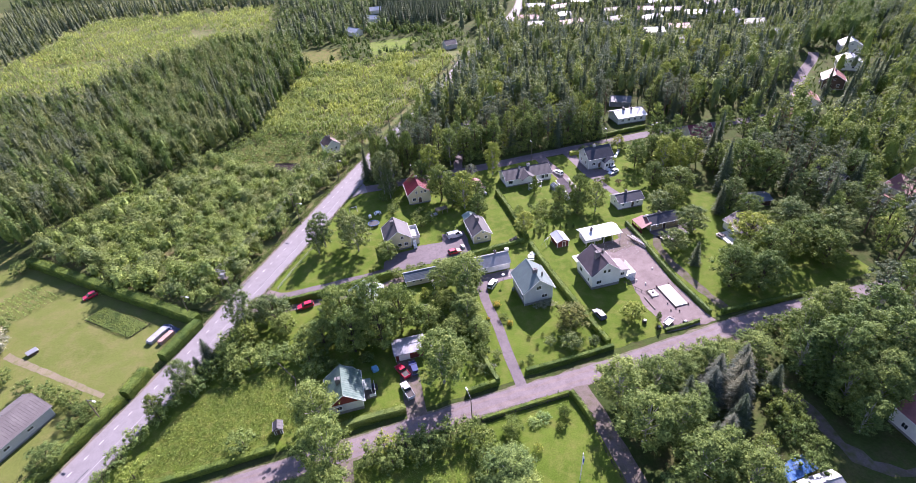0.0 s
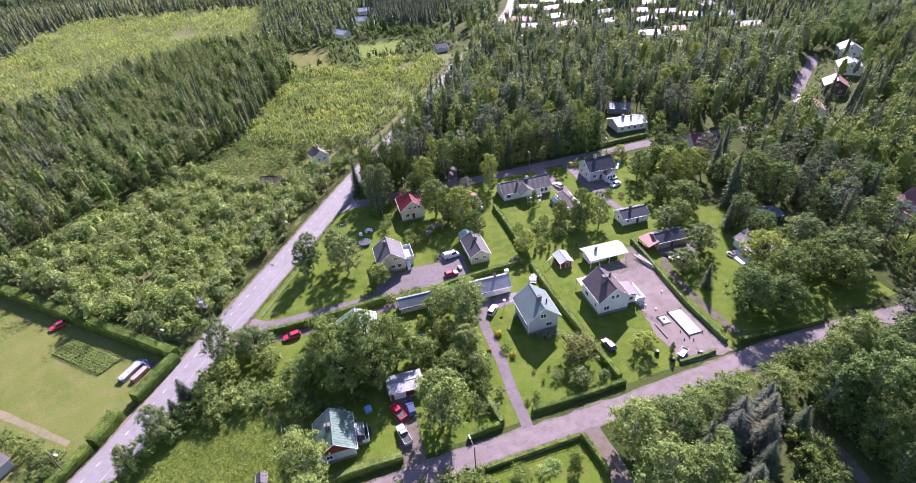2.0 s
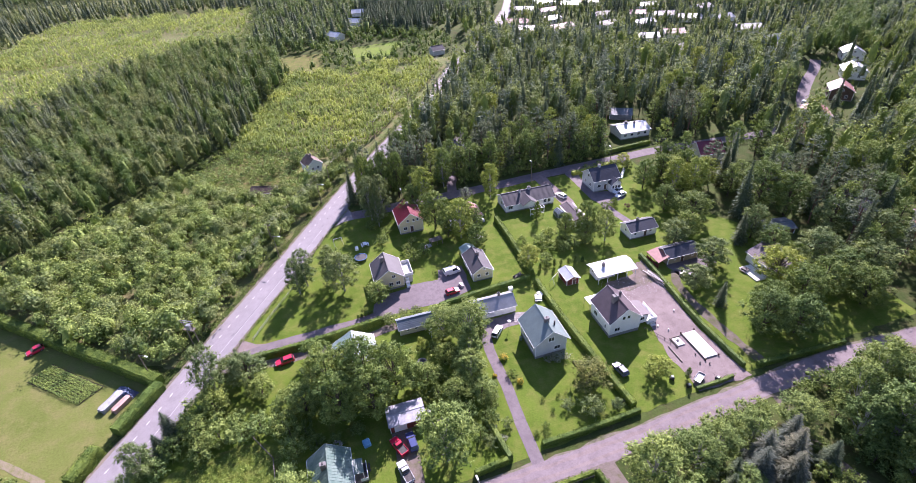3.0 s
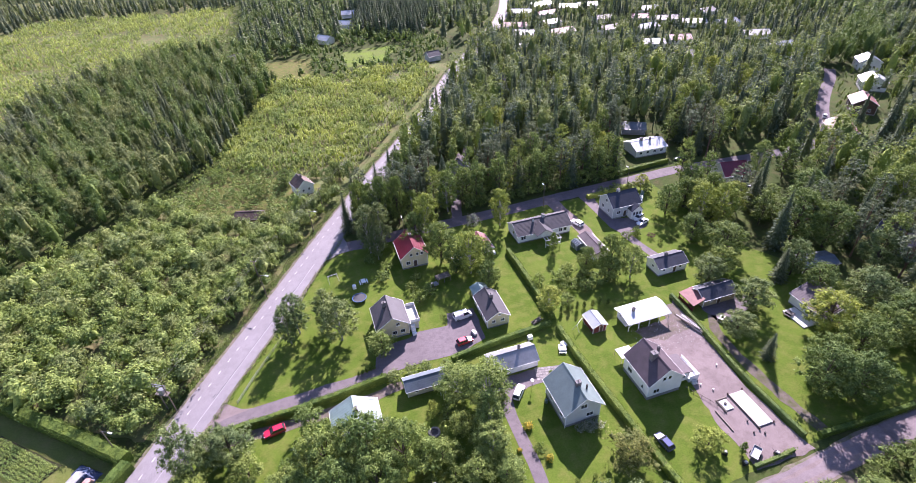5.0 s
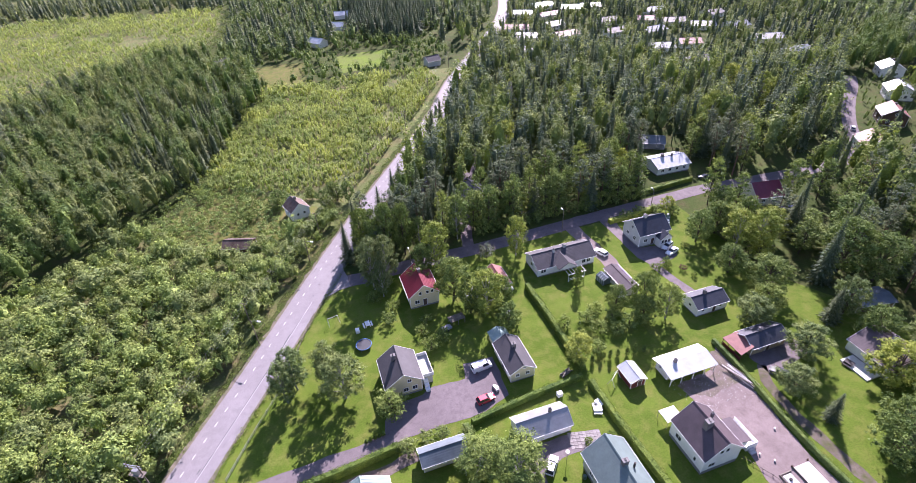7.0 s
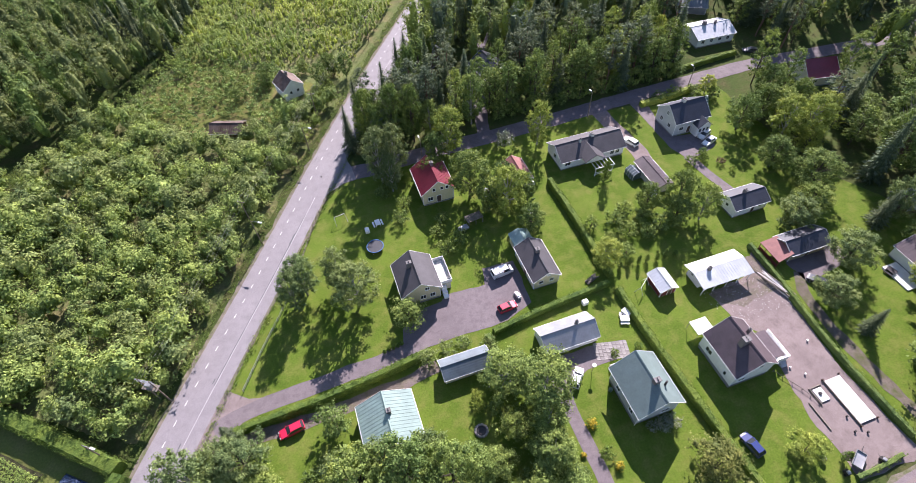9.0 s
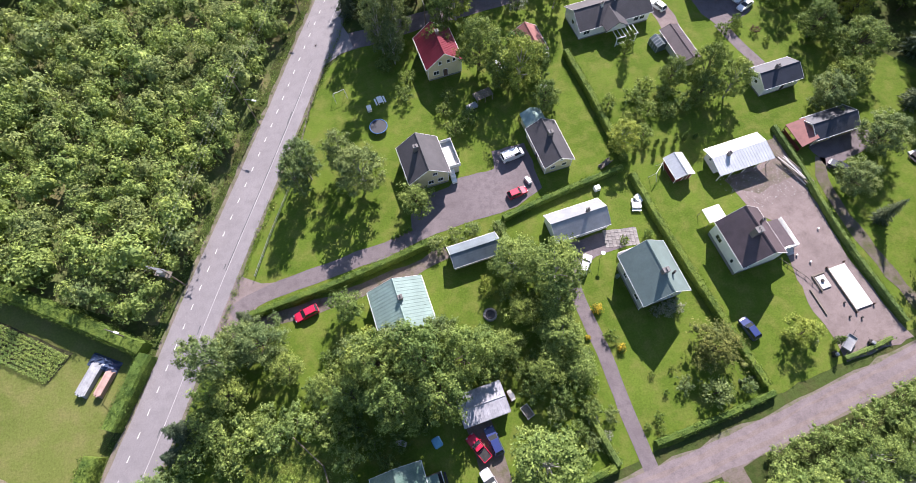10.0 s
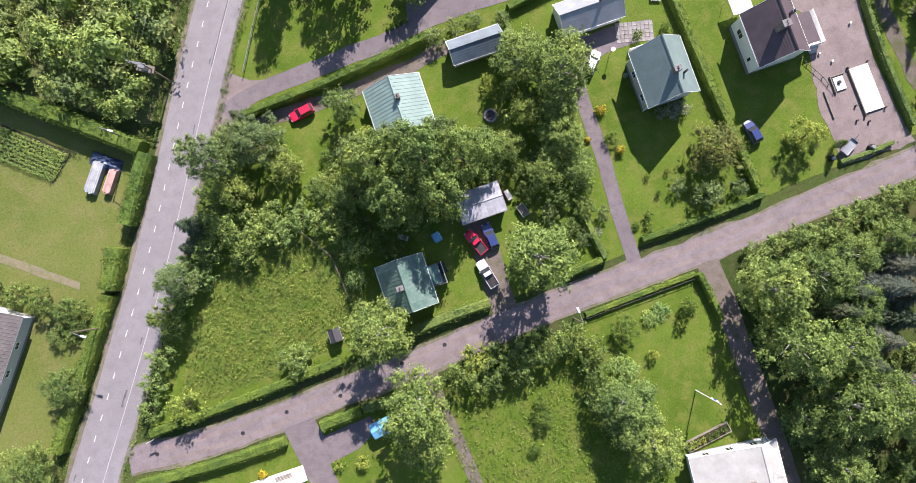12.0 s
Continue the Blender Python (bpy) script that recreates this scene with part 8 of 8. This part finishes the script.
seat_set(47.0, 110.7, 20, "white garden table with benches by the hedge")
seat_set(45.9, 109.5, 70, "white garden table by the hedge")
seat_set(5.7, 151.7, 5, "white garden table on the shaded lawn")
seat_set(40.3, 142.5, 20, "white garden seat on the lawn")
seat_set(103.4, 100.5, 10, "dark garden table on the white terrace", "iron")
seat_set(-5.6, 76, 0, "garden table on the porch deck", "iron")
single("toy_box", Build().bevel_box(-0.5, 0.5, -0.7, 0.7, 0, 0.8, 0.1), "trim", "pale plastic toy on the lawn", "toy", m=pose(2.9, 150.4, 0))
single("storage_box", Build().bevel_box(-0.6, 0.6, -0.5, 0.5, 0, 1.0, 0.06), "trim", "white storage box by the hedge", "box", m=pose(40.4, 115.6, 0))
single("water_tub", Build().bevel_box(-0.75, 0.75, -0.85, 0.85, 0, 0.8, 0.2), "sky_blue", "light blue plastic tub on the grass", "tub", m=pose(-4.3, 81.4, 0, 0, 0, 12))
single("satellite_dish", Build().tube([(0, 0, 1.2), (0, 0.25, 1.35)], [0.7, 0.3], 16).cyl(0, 0.2, 0, 1.25, 0.05, 6), "trim", "pale round dish on a post", "dish", m=pose(-20.4, 91.6, 0))
fpit = thing("fire_pit", pose(11.4, 98.6, 0), "round stone fire pit on the lawn", "fire pit")
for k in range(12):
    a = k * math.pi / 6
    part("stone", Build().bevel_box(-0.28, 0.28, -0.2, 0.2, 0, 0.32, 0.07, Matrix.Translation((1.05 * math.cos(a), 1.05 * math.sin(a), 0.02)) @ Matrix.Rotation(a + math.pi / 2, 4, "Z")), "stone", fpit)
part("ash", Build().cyl(0, 0, 0.02, 0.1, 0.9, 16), "iron", fpit)
wp = thing("wood_pile", pose(44.6, 120.4, 0, 0, 0, 20), "heap of grey firewood behind the hedge", "firewood")
for k in range(26):
    part("log", Build().tube([(rk.uniform(-1.6, 1.6), -0.5, 0.15 + 0.12 * (k // 6)), (rk.uniform(-1.6, 1.6), 0.5, 0.15 + 0.12 * (k // 6))], [0.11, 0.11], 6), "wood", wp)
pal = thing("timber_rack", pose(27.0, 144.6, 0, 0, 0, 8), "open timber rack filled with boards", "rack")
for x in (-1.8, 0, 1.8):
    for y in (-1.1, 1.1):
        part("post", Build().box(x - 0.06, x + 0.06, y - 0.06, y + 0.06, 0, 1.8), "wood", pal)
for k in range(8):
    part("board", Build().box(-2, 2, -1.0 + 0.27 * k, -0.8 + 0.27 * k, 1.5 + 0.03 * (k % 3), 1.6 + 0.03 * (k % 3)), "wood", pal)
cvr = thing("covered_trailer", pose(23.9, 143.0, 0, 0, 0, 10), "pale grey covered trailer on the grass", "trailer")
part("cover", Build().bevel_box(-1.2, 1.2, -0.7, 0.7, 0.5, 1.0, 0.12), "greymetal", cvr)
for s in (-1, 1):
    part("wheel", Build().tube([(0, s * 0.7, 0.3), (0, s * 0.9, 0.3)], [0.3, 0.3], 12), "rubber", cvr)
gl = thing("greenhouse", pose(69.2, 144.9, 0, 0, 0, 5), "small glass greenhouse with a pale frame", "greenhouse")
part("glazing", Build().prism([(-1.2, 0), (1.2, 0), (1.2, 1.6), (0, 2.3), (-1.2, 1.6)], "y", -1.6, 1.6), "bluetile", gl)
for y in (-1.6, -0.8, 0, 0.8, 1.6):
    part("frame", Build().box(-1.24, -1.18, y - 0.03, y + 0.03, 0, 1.62).box(1.18, 1.24, y - 0.03, y + 0.03, 0, 1.62).tube([(-1.2, y, 1.62), (0, y, 2.34), (1.2, y, 1.62)], [0.035] * 3, 4), "trim", gl)
cf = thing("cold_frame", pose(70.4, 137.4, 0, 0, 0, 20), "white lidded cold frame by the bushes", "cold frame")
part("box", Build().box(-0.9, 0.9, -0.7, 0.7, 0, 0.8), "trim", cf)
part("lid", Build().bevel_box(-1.0, 1.0, -0.8, 0.8, 0.8, 0.92, 0.04), "slab", cf)
gf = thing("plant_tunnel", pose(103.5, 162.5, 0, 0, 0, -40), "row of low green garden frames", "garden frame")
for k in range(5):
    part("frame", Build().prism([(-0.6, 0), (0.6, 0), (0.4, 0.5), (-0.4, 0.5)], "y", -4 + 1.7 * k, -2.6 + 1.7 * k), "mintroof", gf)
bp = thing("arbour", pose(16.4, 106.4, 0, 0, 0, 10), "white slatted garden arbour by the shed", "arbour")
for x in (-1, 1):
    for y in (-0.7, 0.7):
        part("post", Build().box(x - 0.05, x + 0.05, y - 0.05, y + 0.05, 0, 2.1), "trim", bp)
for k in range(5):
    part("slat", Build().box(-1.2, 1.2, -0.7 + 0.33 * k, -0.62 + 0.33 * k, 2.1, 2.2), "trim", bp)
pt = thing("covered_boat", pose(-23.2, 54.0, 0, 0, 0, 8), "flat pavilion roof under a bright blue cover", "cover")
part("cover", Build().add([(-1.9, -1.3, 2.0), (1.9, -1.3, 2.0), (1.9, 1.3, 2.0), (-1.9, 1.3, 2.0), (-1.9, 0, 2.4), (1.9, 0, 2.4)], [(0, 1, 5, 4), (4, 5, 2, 3), (0, 4, 3), (1, 2, 5), (3, 2, 1, 0)]), "sky_blue", pt)
for x in (-1.7, 1.7):
    for y in (-1.1, 1.1):
        part("post", Build().cyl(x, y, 0, 2.02, 0.04, 6), "galv", pt)
for x, y, rz, words in ((9.7, 84.3, 10, "pale box and tools beside the garage"), (-9.9, 83.2, 60, "pale motorcycle under the trees"), (44.6, 151.2, 20, "heap of pale boards behind the hedge"), (28.3, 122.0, 10, "small cart in the gravel yard")):
    jk = thing("yard_clutter", pose(x, y, 0, 0, 0, rz), words, "clutter")
    part("crate", Build().bevel_box(-0.4, 0.4, -0.9, 0.9, 0.1, 0.7, 0.05), "concrete", jk)
    part("lid", Build().box(-0.35, 0.5, -0.5, 0.3, 0.7, 0.8), "galv", jk)
    part("bar", Build().tube([(-0.6, -1.0, 0.3), (0.5, 1.1, 0.6)], [0.05, 0.05], 5), "iron", jk)
bd = thing("garden_cart", pose(11.3, 81.0, 0, 0, 0, 15), "dark trailer bed beside the garage", "trailer")
part("bed", Build().box(-0.7, 0.7, -1.1, 1.1, 0.4, 0.5), "wood", bd)
for a in ((-0.7, -0.64, -1.1, 1.1), (0.64, 0.7, -1.1, 1.1), (-0.64, 0.64, -1.1, -1.04), (-0.64, 0.64, 1.04, 1.1)):
    part("side_board", Build().box(*a, 0.5, 0.8), "concrete", bd)
for s in (-1, 1):
    part("wheel", Build().tube([(s * 0.72, 0, 0.26), (s * 0.88, 0, 0.26)], [0.26, 0.26], 10), "rubber", bd)
cl = thing("laundry_post", pose(34.6, 101.9, 0.05), "thin post with a pale round head", "post")
part("post", Build().cyl(0, 0, 0, 2.6, 0.05, 6), "galv", cl)
part("head", Build().cyl(0, 0, 2.6, 2.75, 0.4, 12), "trim", cl)
single("rain_barrel", Build().tube([(0, 0, 0), (0, 0, 0.5), (0, 0, 0.95)], [0.32, 0.38, 0.33], 14), "darkgreen", "green rain barrel at the house corner", "barrel", m=pose(35.9, 97.5, 0))
# bare dead tree
dt = thing("dead_tree", pose(61, 34.2, 0), "bare grey dead tree with many twigs", "tree")
part("trunk", Build().tube([(0, 0, -0.1), (0.1, 0, 3), (0, 0.1, 6.5)], [0.16, 0.12, 0.03], 7), "deadwood", dt)
for k in range(60):
    z, a, ln = rk.uniform(1.5, 6.3), rk.uniform(0, 6.28), rk.uniform(0.9, 2.6)
    part("branch", Build().tube([(0, 0, z), (ln * 0.5 * math.cos(a), ln * 0.5 * math.sin(a), z + 0.5), (ln * math.cos(a + 0.2), ln * math.sin(a + 0.2), z + 0.7)], [0.045, 0.03, 0.012], 4), "deadwood", dt)
sp = thing("street_sign", pose(-61.2, 64.2, 0, 0, 0, 10), "small white street name board on posts", "sign")
part("board", Build().box(-0.6, 0.6, -0.02, 0.02, 1.9, 2.2), "trim", sp)
part("lettering", Build().box(-0.45, 0.45, -0.03, -0.022, 1.99, 2.11), "iron", sp)
for s in (-0.5, 0.5):
    part("post", Build().cyl(s, 0.05, 0, 2.2, 0.035, 6), "galv", sp)

# paving stones of the yard, laid one by one
paver_mesh = Build().bevel_box(-0.34, 0.34, -0.34, 0.34, 0, 0.05, 0.02).mesh("paver")
paver_mesh.materials.append(M["paver"])
pv = tagged(new("pavement"), "grey square paving slabs before the long shed", "pavement", kind="structure")
pv.matrix_basis = pose(40.2, 104.4, 0.045, 0, 0, -14)
for i in range(9):
    for j in range(5):
        o = new("paver", paver_mesh)
        o.parent, o.matrix_basis = pv, pose(-2.9 + 0.73 * i, -1.4 + 0.73 * j, 0.006 * ((i * 7 + j * 3) % 3), 0, 0, ((i * 5 + j * 11) % 5) - 2)
